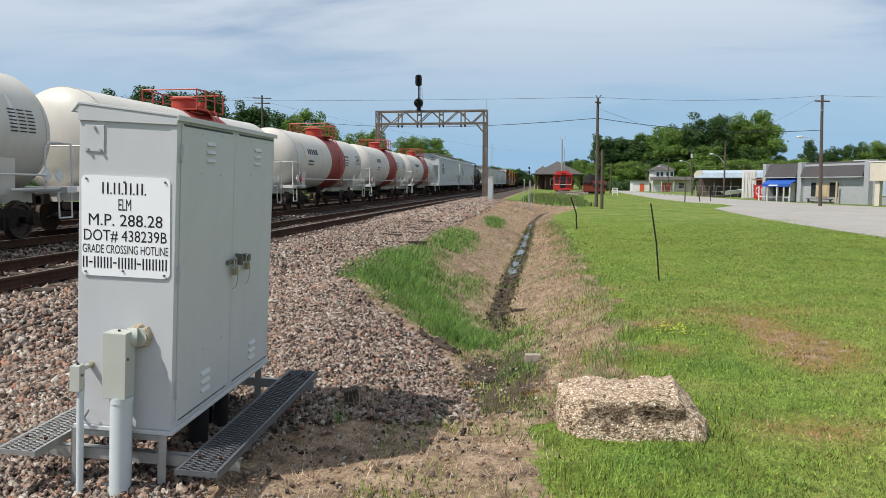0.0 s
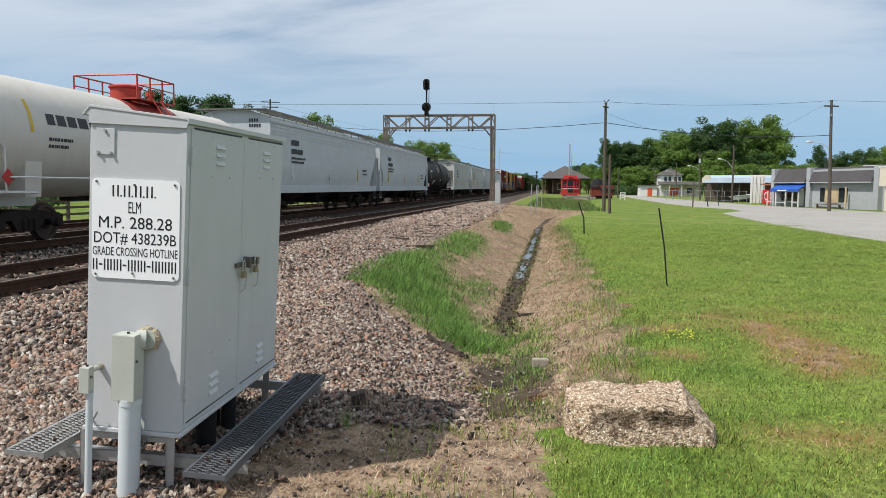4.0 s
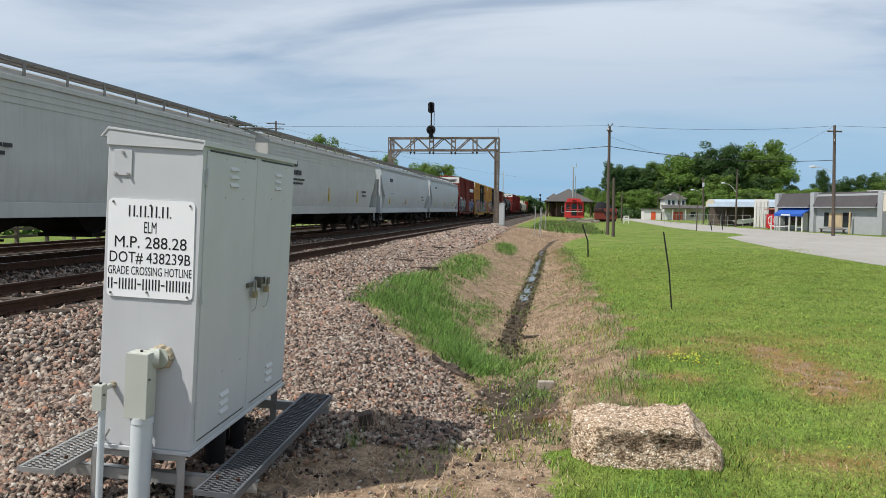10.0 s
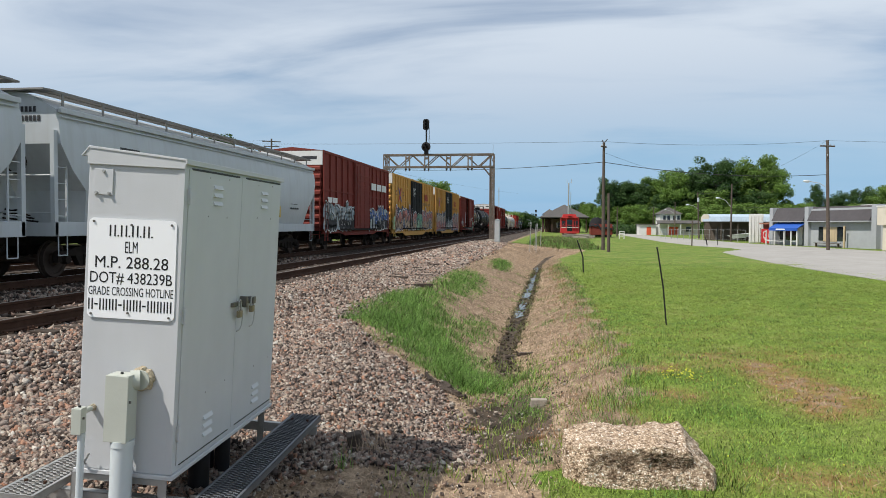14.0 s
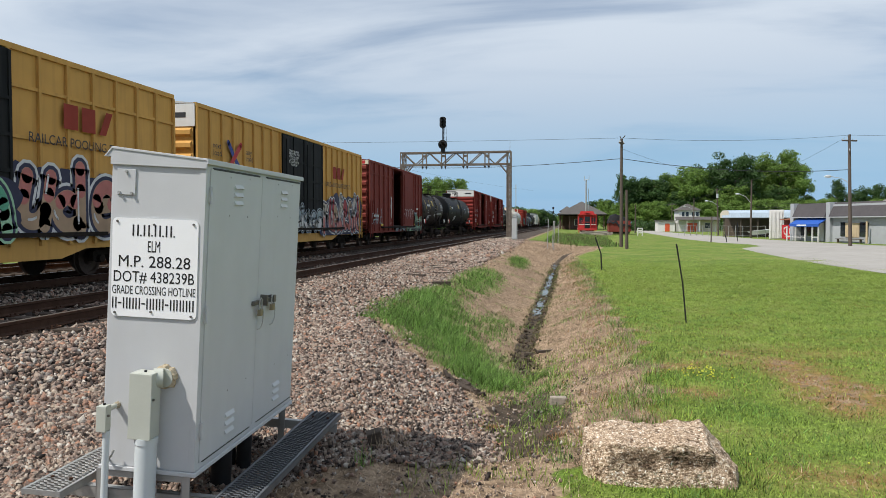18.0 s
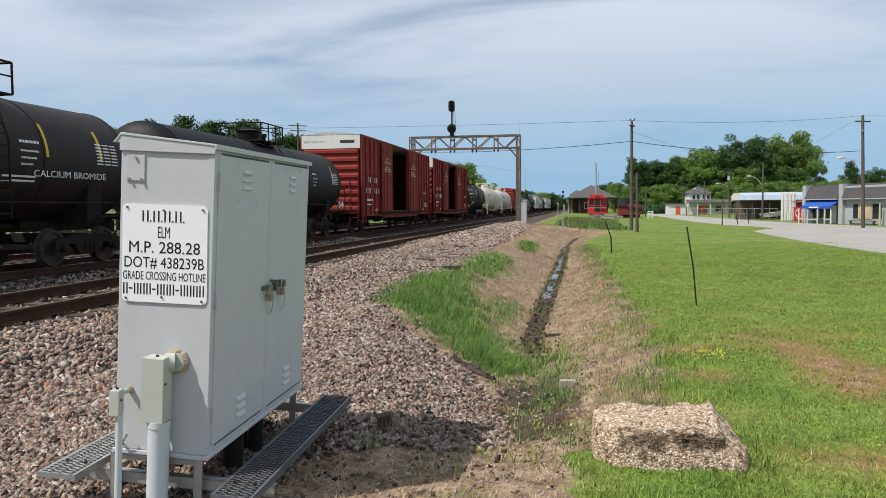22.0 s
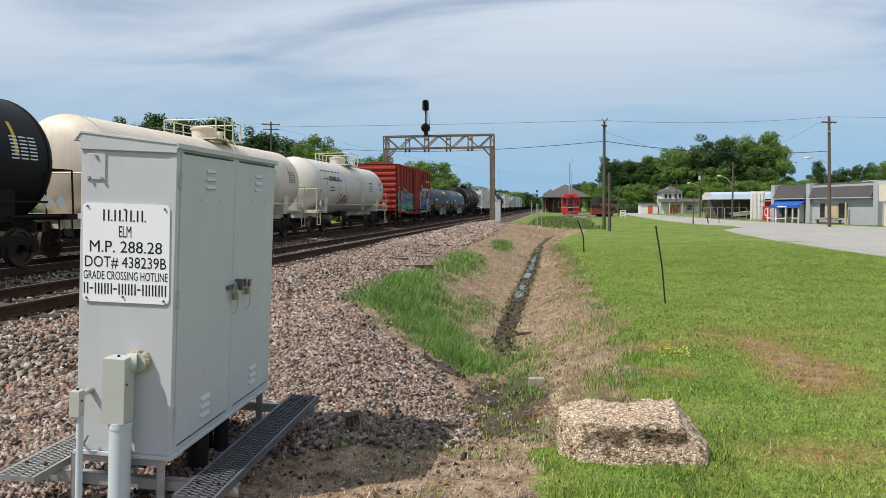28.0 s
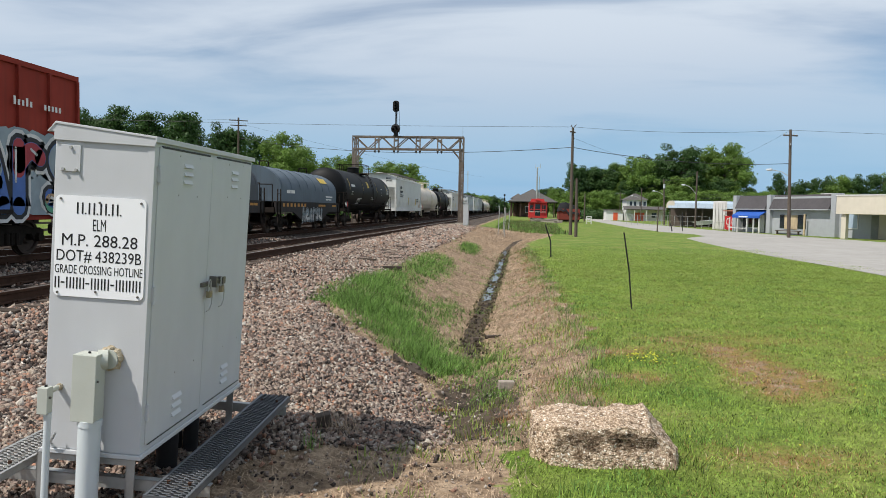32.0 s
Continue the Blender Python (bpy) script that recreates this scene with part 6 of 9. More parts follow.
BAND_MARK = M("faded_red_mark", (0.27, 0.045, 0.03), 0.7, var=0.25, scale=3, bump=0.0, spec=0.15)
def spray(root, x, ya, yb, za, zb, colours, seed, letters="", top=0.55):
    """Sprayed lettering on a side that looks along +x: a cloudy ground, fat overlapping letters in a dark outline with a pale halo,
    two-coloured fills, small highlights and drips; a bare fill leaves thin lines only."""
    rg = random.Random(seed)
    ground, edge, fills = colours
    h = zb - za
    base = root
    if ground:
        cloud = B()
        n = max(5, int((yb - ya) / (h * 0.28)))
        for i in range(n):
            for za_, zb_ in ((za, za + h * 0.5), (za + h * 0.35, zb)):
                cy, cz, r = ya + (yb - ya) * (i + 0.5) / n, (za_ + zb_) / 2 + h * rg.uniform(-0.08, 0.08), h * rg.uniform(0.26, 0.36)
                ring = [(x + 0.0001 * (i % 5), cy + 1.25 * r * q * math.cos(k * math.tau / 14), max(za, cz + r * q * math.sin(k * math.tau / 14))) for k, q in ((k, rg.uniform(0.86, 1.1)) for k in range(14))]
                cloud.add(ring, [tuple(range(14))])
        base = part("sprayed_ground", cloud, SPRAY[ground], root, "cloudy sprayed paint on the car side")
    letters = letters or "".join(rg.choice("uedkhars") for _ in range(max(2, int((yb - ya) / (h * 0.55)))))
    step = (yb - ya) / max(1, len(letters))
    for i, c in enumerate(letters):
        if c == " ":
            continue
        y0, z0, hh, ww = ya + step * (i + 0.14), za + h * rg.uniform(0.10, 0.18), h * rg.uniform(0.62, 0.74), step * rg.uniform(1.15, 1.45)
        slant, bend = rg.uniform(-0.12, 0.16) * h, rg.uniform(-0.08, 0.08) * h
        halo, out, low, high_, glint = B(), B(), B(), B(), B()
        wd = min(step * 0.36, h * 0.24)
        lift = 0.0004 * (i % 4)
        for j, q in enumerate(STROKES[c]):
            fine = rounded([(y0 + p * ww + slant * r + bend * math.sin(r * 3.1), z0 + r * hh) for p, r in q])
            if fills[0] == "bare":
                ribbon(halo, x + 0.002 + lift + 0.0006 * j, fine, 0.055)
                continue
            ribbon(halo, x + 0.002 + lift, fine, wd * 1.9)
            ribbon(out, x + 0.004 + lift, fine, wd * 1.5)
            ribbon(low, x + 0.006 + lift, fine, wd)
            ribbon(high_, x + 0.008 + lift, [p for p in fine if p[1] > z0 + hh * top] or fine[:3], wd * 0.94)
            k = rg.randrange(max(1, len(fine) - 4))
            ribbon(glint, x + 0.010 + lift, [(p[0] - wd * 0.25, p[1] + wd * 0.12) for p in fine[k:k + 4]], wd * 0.16)
            if rg.random() < 0.5:
                dy = fine[-1][0]
                ribbon(out, x + 0.0035, [(dy, fine[-1][1]), (dy + 0.01, fine[-1][1] - h * rg.uniform(0.12, 0.3))], 0.035)
        part("sprayed_halo", halo, SPRAY[edge], base)
        if fills[0] == "bare":
            continue
        part("sprayed_outline", out, SPRAY["black" if ground != "navy" else "navy"], base)
        part("sprayed_letter", low, SPRAY[fills[0]], base)
        part("sprayed_letter", high_, SPRAY[fills[1 + i % (len(fills) - 1) if len(fills) > 1 else 0]], base)
        part("sprayed_glint", glint, SPRAY["white"], base)


def box_car(y0, y1, paint, label, high=4.70, doors="double", open_door=None, end_top=None, door_paint=None, roof=None, ribs=0.82, belts=(2.95, 3.95), graffiti=(), seed=1, texts=(), emblem=False, big_marks=(), door_at=0.0, door_w=4.9, sill=0.84, belly=0.72, end_texts=(), end_h=0.68, plate=""):
    """open_door: (y0, y1) of a gap through the near side and the far side, with the lining seen through it."""
    L = y1 - y0
    half, w = L / 2, 1.53
    root = place(thing("box_car", label, "boxcar", group="cars of the freight train"), y0, y1)
    dp, zf = door_paint or paint, 1.10
    d0, d1 = door_at - door_w / 2, door_at + door_w / 2
    part("floor", B().box(-w + 0.05, w - 0.05, -half + 0.04, half - 0.04, zf - 0.12, zf), OLDWOOD, root)
    m = 14
    rp = part("roof", B().prism([(-w - 0.02, high), (0, high + 0.14), (w + 0.02, high), (w + 0.02, high - 0.05), (-w - 0.02, high - 0.05)], -half, half, "y"), roof or ROOF_GALV, root, "ribbed sheet-metal roof")
    seam = B().prism([(-w - 0.03, high), (0, high + 0.17), (w + 0.03, high), (w + 0.03, high - 0.05), (-w - 0.03, high - 0.05)], -0.025, 0.025, "y").mesh("roof_seam", roof or ROOF_GALV)
    for i in range(m + 1):
        part("roof_seam", seam, None, rp, m=pose(0, -half + 0.03 + (L - 0.06) * i / m, 0))
    for s in (-1, 1):
        x0, x1 = (w - 0.06, w) if s > 0 else (-w, -w + 0.06)
        for ya, yb in ((-half, d0), (d1, half)):
            p = part("side_panel", B().box(x0, x1, ya, yb, sill + 0.02, high), paint, root, "riveted side sheet with posts")
            k = max(3, round((yb - ya) / ribs))
            rib = B().box(0, 0.075, -0.04, 0.04, sill + 0.10, high - 0.10).mesh("side_post", paint, 0.008)
            for i in range(k + 1):
                part("side_post", rib, None, p, m=pose(x1 if s > 0 else x0, ya + 0.05 + (yb - ya - 0.1) * i / k, 0, 0, 0, 0 if s > 0 else 180))
            for zb_ in belts:
                part("belt_rail", B().box(x1 if s > 0 else x0 - 0.05, x1 + 0.05 if s > 0 else x0, ya, yb, zb_, zb_ + 0.07), paint, p)
            part("lining", B().box(x0 - 0.02 if s > 0 else x1 + 0.003, x0 - 0.003 if s > 0 else x1 + 0.02, ya + 0.06, yb - 0.02, zf + 0.001, high - 0.3), INSIDE, p, "pale inside lining")
        part("side_sill", B().prism([(-half, sill), (-half * 0.55, sill), (-half * 0.45, min(sill, belly)), (half * 0.45, min(sill, belly)), (half * 0.55, sill), (half, sill), (half, sill + 0.14), (-half, sill + 0.14)], x0 - 0.006, x1 + 0.006, "x"), paint, root)
        part("top_rail", B().box(s * w - 0.05, s * w + 0.05, -half, half, high - 0.10, high + 0.02), paint, root, bevel=0.01)
        # doors
        leaves = ((d0, (d0 + d1) / 2 - 0.02), ((d0 + d1) / 2 + 0.02, d1)) if doors == "double" else ((d0, d1),)
        if open_door:
            leaves = ((d0 - door_w * 0.5 - 0.1, d0 + 0.05), (d1 - 0.05, d1 + door_w * 0.5 + 0.1)) if doors == "double" else ((d1 - 0.1, d1 + door_w * 1.22),)
        off = 0.065
        for ya, yb in leaves:
            xa, xb = (w + off, w + off + 0.05) if s > 0 else (-w - off - 0.05, -w - off)
            dr = part("door", B().box(xa, xb, ya, yb, zf - 0.02, high - 0.14), dp, root, "sliding door pushed open" if open_door else "shut door")
            kk = 1 if doors == "single" and open_door else max(2, int((yb - ya) / 0.8))
            for i in range(kk + 1):
                yy = ya + (yb - ya) * i / kk
                part("door_post", B().box(xb if s > 0 else xa - 0.03, xb + 0.03 if s > 0 else xa, yy - 0.035, yy + 0.035, zf, high - 0.16), dp, dr)
            if doors == "single" and open_door:
                for z in (1.22, 1.72, 1.90, 2.16, 2.38, 2.70, 2.96, 3.18, 3.40):
                    part("door_rib", B().box(xb if s > 0 else xa - 0.018, xb + 0.018 if s > 0 else xa, ya + 0.3, yb - 0.35, z, z + 0.03), dp, dr)
            for z in ((1.55, 2.55, 3.62) if doors == "single" and open_door else [1.3 + 0.27 * k for k in range(int((high - 1.6) / 0.27))] if doors == "single" else (1.55, 2.25, 2.95, 3.65, 4.3) if high > 4.85 else (1.55, 2.25, 2.95, 3.65)):
                part("door_rail", B().box(xb if s > 0 else xa - 0.025, xb + 0.025 if s > 0 else xa, ya, yb, z, z + 0.07), dp, dr)
            part("lock_bar", B().cyl(((xb + 0.06) * 1.0 if s > 0 else xa - 0.06, ya + 0.25, zf + 0.1), ((xb + 0.06) if s > 0 else xa - 0.06, ya + 0.25, high - 0.3), 0.025, n=6), dp, dr)
        part("door_track", B().box(w + 0.0 if s > 0 else -w - 0.16, w + 0.16 if s > 0 else -w, -half * 0.62, half * 0.62, zf - 0.12, zf - 0.03), GEAR, root)
    for s in (-1, 1):
        ye = s * half
        e = B().box(-w, w, min(ye, ye - s * 0.06), max(ye, ye - s * 0.06), zf - 0.12, high)
        ew = part("end_wall", e, paint, root)
        zt = high - (end_h + 0.07 if end_top else 0.2)
        nrib = 8
        for i in range(nrib):
            z = zf + 0.15 + (zt - zf - 0.25) * i / (nrib - 1)
            hgt = (zt - zf) / nrib * 0.36
            part("corrugation", B().prism([(ye, z - hgt), (ye + s * 0.07, z - hgt * 0.45), (ye + s * 0.07, z + hgt * 0.45), (ye, z + hgt)], -w + 0.12, w - 0.12, "x"), paint, ew)
        if end_top:
            part("end_band", B().box(-w, w, min(ye + s * 0.004, ye + s * 0.02), max(ye + s * 0.004, ye + s * 0.02), high - end_h, high - 0.02), end_top, ew, "pale panel across the top of the end")
            for text, size, yy, wd in end_texts:
                part("lettering", words(text, size, LETTER_DARK, wd), None, ew, m=pose(-0.75 * -s if s > 0 else yy, ye + s * 0.021, high - 0.35, 0, 0, 180 if s > 0 else 0))
            if plate:
                part("number_plate_panel", B().box(-0.35, 1.35, min(ye + s * 0.021, ye + s * 0.025), max(ye + s * 0.021, ye + s * 0.025), high - end_h + 0.03, high - 0.04), LETTER_RED, ew, "red panel behind white lettering")
                part("lettering", words(plate, 0.17, LETTER_WHITE, 1.2), None, ew, m=pose(0.5, ye + s * 0.027, high - end_h / 2 - 0.01, 0, 0, 180 if s > 0 else 0))
            else:
                part("small_marking", B().box(0.5, 1.25, min(ye + s * 0.021, ye + s * 0.025), max(ye + s * 0.021, ye + s * 0.025), high - 0.42, high - 0.27), LETTER_DARK, ew)
        ladder("end_ladder", root, paint, -s * 1.2, ye + (0.07 if s > 0 else -0.12), 0.6, 2.6, 0.42, "y", 5)
        ladder("side_ladder", root, paint, w + 0.06, ye - s * 0.32, 0.5, 2.5, 0.45, "x", 5)
        part("brake_platform", B().box(-0.5, 0.9, min(ye, ye + s * 0.3), max(ye, ye + s * 0.3), 1.15, 1.19), GEAR, root)
    for ya, yb, za, zb, look_, sd, *letters in graffiti:
        spray(root, w + (0.150 if ya >= d0 - 0.1 and yb <= d1 + 0.1 and doors == "double" and not open_door or doors == "single" and open_door and ya > d1 and yb < d1 + door_w * 1.24 else 0.080), ya, yb, za, zb, look_, sd, *letters)
    rnd = random.Random(seed)
    for text, size, mat, y, z, wd in texts:
        on_side(root, text, size, mat, w + 0.082 if (d0 - 0.2 > y or y > d1 + 0.2) and not (open_door and doors == "double") else w + off + 0.085, y, z, wd)
    if emblem:
        # two crossed arrows, red and blue, and heavy dark-red shapes at the far end
        for sgn, mat in ((1, LETTER_RED), (-1, LETTER_BLUE)):
            e = B()
            ribbon(e, w + 0.082 + 0.002 * sgn, [(-6.55, 3.40 - sgn * 0.42), (-6.15, 3.38), (-5.68, 3.40 + sgn * 0.42)], 0.19)
            part("crossed_arrow", e, mat, root)
        for yy in (3.78, 4.38):
            part("bar", B().box(w + 0.082, w + 0.085, yy, yy + 0.46, 3.30, 3.84), BAND_MARK, root)
        part("bar", B().prism([(4.98, 3.30), (5.22, 3.30), (5.48, 3.84), (5.24, 3.84)], w + 0.082, w + 0.085, "x"), BAND_MARK, root)
    for row in big_marks:
        bars(root, LETTER_WHITE, w + 0.082, [row])
    bars(root, LETTER_WHITE, w + 0.062, [(-half + 0.9, -half + 2.0, 1.62, 1.74), (-half + 0.9, -half + 1.8, 1.42, 1.48), (half - 2.1, half - 1.1, 1.5, 1.56), (half - 2.1, half - 0.9, 1.35, 1.41), (half - 2.1, half - 1.3, 2.2, 2.3)])
    for ya in (-half + 2.4, half - 2.6):
        part("reflective_mark", B().box(w + 0.06, w + 0.066, ya, ya + 0.5, 1.12, 1.22), YELLOW, root)
    part("centre_sill", B().box(-0.28, 0.28, -half, half, 0.7, 0.98), GEAR, root)
    part("brake_gear", B().box(-0.9, -0.2, -1.2, 0.5, 0.55, 0.9).cyl((0.5, -2.2, 0.62), (0.5, -1.2, 0.62), 0.16, n=10), GEAR, root)
    coupler(root, half)
    running_gear(root, half, 1.75)
    return root


def coil_car(y0, y1, hood, label, deep=0.5):
    L = y1 - y0
    half, w = L / 2, 1.45
    root = place(thing("coil_car", label, "coil car", group="cars of the freight train"), y0, y1)
    part("deck", B().box(-w, w, -half, half, 0.95, 1.18), GEAR, root, "dark flat deck with side sills")
    for s in (-1, 1):
        part("side_sill", B().prism([(-half, 1.45), (-half, 0.95), (-half * 0.55, 0.95), (-half * 0.30, deep), (half * 0.30, deep), (half * 0.55, 0.95), (half, 0.95), (half, 1.45)], s * w - 0.05, s * w + 0.05, "x"), COIL_SILL, root, "dark deep-bellied side sill")
        if s > 0:
            bars(root, COIL_ORANGE, w + 0.051, [(-half + 0.9 + 0.55 * k, -half + 1.25 + 0.55 * k, 1.22, 1.38) for k in range(7)] + [(half * 0.2, half * 0.2 + 1.4, 1.25, 1.35), (half * 0.7, half * 0.7 + 0.9, 1.25, 1.35)])
            spray(root, w + 0.055, -half * 0.32, half * 0.32, deep + 0.02, 1.18, (None, "steel", ("white", "steel")), 31, "hearsu")
        part("lower_flange", B().box(s * w - 0.08, s * w + 0.08, -half, half, 1.40, 1.46), COIL_SILL, root)
        part("end_railing", B().tube([(-1.3, s * (half - 0.05), 1.2), (-1.3, s * (half - 0.05), 2.2), (1.3, s * (half - 0.05), 2.2), (1.3, s * (half - 0.05), 1.2)], 0.022, 5), GEAR, root)
        ladder("side_ladder", root, GEAR, w + 0.05, s * (half - 0.3), 0.5, 2.0, 0.4, "x", 4)
    for s in (0,):
        prof = [(-w - 0.02, 1.46), (-w - 0.02, 2.05)] + [(w * 1.01 * math.cos(a), 2.05 + 1.05 * math.sin(a)) for a in [math.pi - math.pi * i / 14 for i in range(1, 14)]] + [(w + 0.02, 2.05), (w + 0.02, 1.46)]
        hd = part("hood", B().prism(prof, -half + 0.7, half - 0.7, "y"), hood, root, "arched blue-grey steel hood", smooth=30)
        for i in range(8):
            y = -half + 0.9 + (L - 1.8) * i / 7
            pr = [(x * 1.012, z + 0.012) for x, z in prof[1:-1]]
            part("hood_rib", B().prism(pr, y - 0.04, y + 0.04, "y"), hood, hd, smooth=30)
        for y in (-half * 0.55, half * 0.55):
            part("lifting_eye", B().tube([(-0.25, y, 3.08), (-0.2, y, 3.38), (0.2, y, 3.38), (0.25, y, 3.08)], 0.03, 6), GEAR, hd)
        part("yellow_patch", B().add([(1.34, half * 0.35, 2.52), (1.34, half * 0.60, 2.52), (1.10, half * 0.60, 2.79), (1.10, half * 0.35, 2.79)], [(0, 1, 2, 3)]), YELLOW, hd)
        bars(root, LETTER_WHITE, w + 0.03, [(-half + 1.5, -half + 2.8, 1.85, 2.0), (half - 3.0, half - 1.6, 1.75, 1.83), (half - 3.0, half - 1.8, 1.6, 1.67)])
    coupler(root, half)
    running_gear(root, half, 1.7)
    return root


HF = dict(label="white tank car with an oxide-red band and red valve platform", band=RED_BAND, fitting=RED_FITTING, rail_mat=WHITE_PAINT, style=2, mid=0.85)
tank_car(2.8, 15.6, WHITE_TANK, seed=1, **HF)
tank_car(16.9, 29.2, WHITE_TANK, seed=2, **HF)
tank_car(30.9, 43.3, WHITE_TANK, seed=3, **HF)
tank_car(44.9, 57.2, WHITE_TANK, seed=4, **HF)
tank_car(59.0, 71.9, WHITE_TANK, seed=5, **HF)
hopper_car(73.3, 90.1, HOPPER_GREY, "pale grey covered hopper car with flat sides", seed=6)
hopper_car(91.1, 108.3, HOPPER_GREY, "pale grey covered hopper car with flat sides", seed=7)
tank_car(109.4, 123.7, BLACK_TANK, "black tank car with yellow reflective marks", marks=LETTER_WHITE, seed=8)
hopper_car(125.1, 141.0, HOPPER_TAN, "warm grey covered hopper car with roof walkways", seed=9)
hopper_car(142.05, 158.5, HOPPER_TAN, "grey covered hopper car with dark roof walkways", seed=10, end_text=("UHX", "1182"))
hammered = hopper_car(159.6, 176.0, HOPPER_GREY, "grey covered hopper car with rounded sides", bulge=0.10, seed=11)
on_side(hammered, "DO NOT HAMMER", 0.13, LETTER_RED, 1.70, -1.95, 1.61, 1.05)
hopper_car(177.0, 194.4, HOPPER_GREY, "grey covered hopper car with smooth rounded sides", bulge=0.12, seed=12)
box_car(195.8, 209.5, BROWN_BOX, "oxide-brown boxcar with a painted lower side and white end panel", high=4.78, doors="single", end_top=WHITE_PAINT, door_w=3.1, ribs=1.15, belts=(2.9,), graffiti=((-6.7, -1.4, 1.02, 2.25, ("steel", "white", ("black", "steel")), 3), (1.6, 6.7, 1.02, 2.2, ("steel", "white", ("black", "blue")), 4)), seed=13, roof=BROWN_BOX, big_marks=((2.2, 6.2, 3.35, 3.75), (-6.3, -4.6, 2.35, 2.6)))
YB = dict(sill=0.70, belly=0.50, label="ochre-yellow high-cube boxcar with black double doors and graffiti", end_top=WHITE_PAINT, door_paint=DOOR_BLACK, roof=ROOF_GALV, door_w=4.4, high=4.77)
NOTE = tuple((s, 0.12, LETTER_WHITE, -1.14, 4.05 - 0.105 * i, wd) for i, (s, wd) in enumerate((("CERRAR Y BLOQUEAR", 1.0), ("AMBAS PUERTAS ANTES", 1.1), ("DE MOVER EL CARRO", 1.0), ("CLOSE AND LOCK", 0.85), ("BOTH DOORS BEFORE", 1.0), ("MOVING CAR", 0.6))))
LOAD = (("next", 0.27, LETTER_DARK, -7.31, 3.64, 0.52), ("load", 0.27, LETTER_DARK, -7.29, 3.42, 0.52), ("any", 0.27, LETTER_DARK, -5.06, 3.64, 0.42), ("road", 0.27, LETTER_DARK, -5.0, 3.42, 0.50), ("RAILCAR POOLING EXPERTS", 0.29, LETTER_DARK, 4.6, 3.0, 3.7))
PINK = ("navy", "white", ("tan", "pink", "pink", "pink"))
box_car(210.85, 227.45, YELLOW_BOX, graffiti=((-8.2, -7.55, 0.98, 1.85, ("mint", "mint", ("mint",)), 16, " "), (-7.6, -2.3, 0.98, 2.45, PINK, 5, "hered"), (-2.2, -0.1, 1.0, 2.3, PINK, 6, "ks"), (-0.05, 2.2, 1.0, 2.2, ("navy", "mint", ("mint", "green")), 21, "sa"), (2.3, 7.9, 0.98, 2.42, PINK, 7, "uders")), emblem=True, seed=14, texts=NOTE + LOAD, **YB)
box_car(228.65, 245.65, YELLOW_BOX, graffiti=((-8.1, -2.3, 0.72, 2.45, ("navy", "white", ("pink", "cream", "tan", "cream")), 7, "asherukad"), (-2.2, 2.2, 0.95, 1.9, (None, "steel", ("white", "steel")), 9, "hekas"), (2.4, 8.0, 0.72, 2.5, ("navy", "white", ("pink", "cream", "red", "tan")), 8, "ruakeshd")), emblem=True, belts=(), seed=15, texts=NOTE + LOAD, **YB)
slid = box_car(247.15, 261.15, BROWN_BOX, "brown boxcar with its door slid open and a sprayed sill", high=4.69, doors="single", open_door=True, door_w=2.5, door_at=-0.4, ribs=1.1, belts=(3.98,), sill=0.72, end_top=CREAM_FITTING, end_h=0.24, plate="LRS 5522", graffiti=((-6.7, -4.4, 1.1, 2.0, (None, "steel", ("bare", "bare")), 9), (2.0, 6.9, 0.74, 1.08, ("mint", "black", ("black", "mint", "steel")), 23, "hsrakeduhars"), (4.35, 5.2, 1.80, 2.02, (None, "steel", ("steel", "white")), 29, "reshak"), (4.6, 6.8, 1.12, 1.75, (None, "mint", ("black", "mint")), 31, "hk eu"), (-1.2, 1.6, 0.76, 0.98, (None, "steel", ("steel", "steel")), 33, "as urad")), seed=16, roof=BROWN_BOX)
for z, h in ((2.70, 0.14), (2.16, 0.17), (1.62, 0.10), (1.2, 0.12)):
    outline = B()
    for za, zb in ((z, z + 0.012), (z + h - 0.012, z + h)):
        outline.box(1.612, 1.616, -2.5, -2.18, za, zb)
    for ya in (-2.5, -2.19):
        outline.box(1.612, 1.616, ya, ya + 0.012, z, z + h)
    part("stencil_frame", outline, LETTER_WHITE, slid)
for k in range(5):
    loop, cy = B(), 1.25 + 0.58 * k
    ribbon(loop, 1.688 + 0.001 * k, [(cy + (0.30 - 0.02 * (i % 3)) * math.cos(i * 0.42 - 0.5), 1.88 + 0.27 * math.sin(i * 0.42 - 0.5) * (1 + 0.15 * (k % 2))) for i in range(11 + 2 * (k % 2))], 0.04)
    part("sprayed_line", loop, SPRAY["white"], slid, "thin white sprayed loop on the door")
part("door_stop", B().box(1.56, 1.60, -2.10, -2.06, 1.55, 2.85), LETTER_WHITE, slid, "white upright strip beside the door")
tank_car(262.6, 272.2, RUSTY_BLACK, "rust-stained black tank car with a railed platform", marks=LETTER_WHITE, r=1.33, seed=17, dome=0.36, mid=0.0, words_on=(("CALCIUM BROMIDE", 0.20, 2.2, 2.02, 2.3),))
tank_car(273.7, 288.2, BLACK_TANK, "black tank car with pale lettering", marks=LETTER_WHITE, r=1.43, zc=2.36, seed=18)
MB = dict(high=4.93, belts=(3.05, 4.10), end_texts=(("EXCESS HEIGHT CAR", 0.15, -0.85, 1.05),), label="maroon high-cube boxcar with its double doors open", end_top=WHITE_PAINT, open_door=True, door_w=4.2, roof=ROOF_GALV)
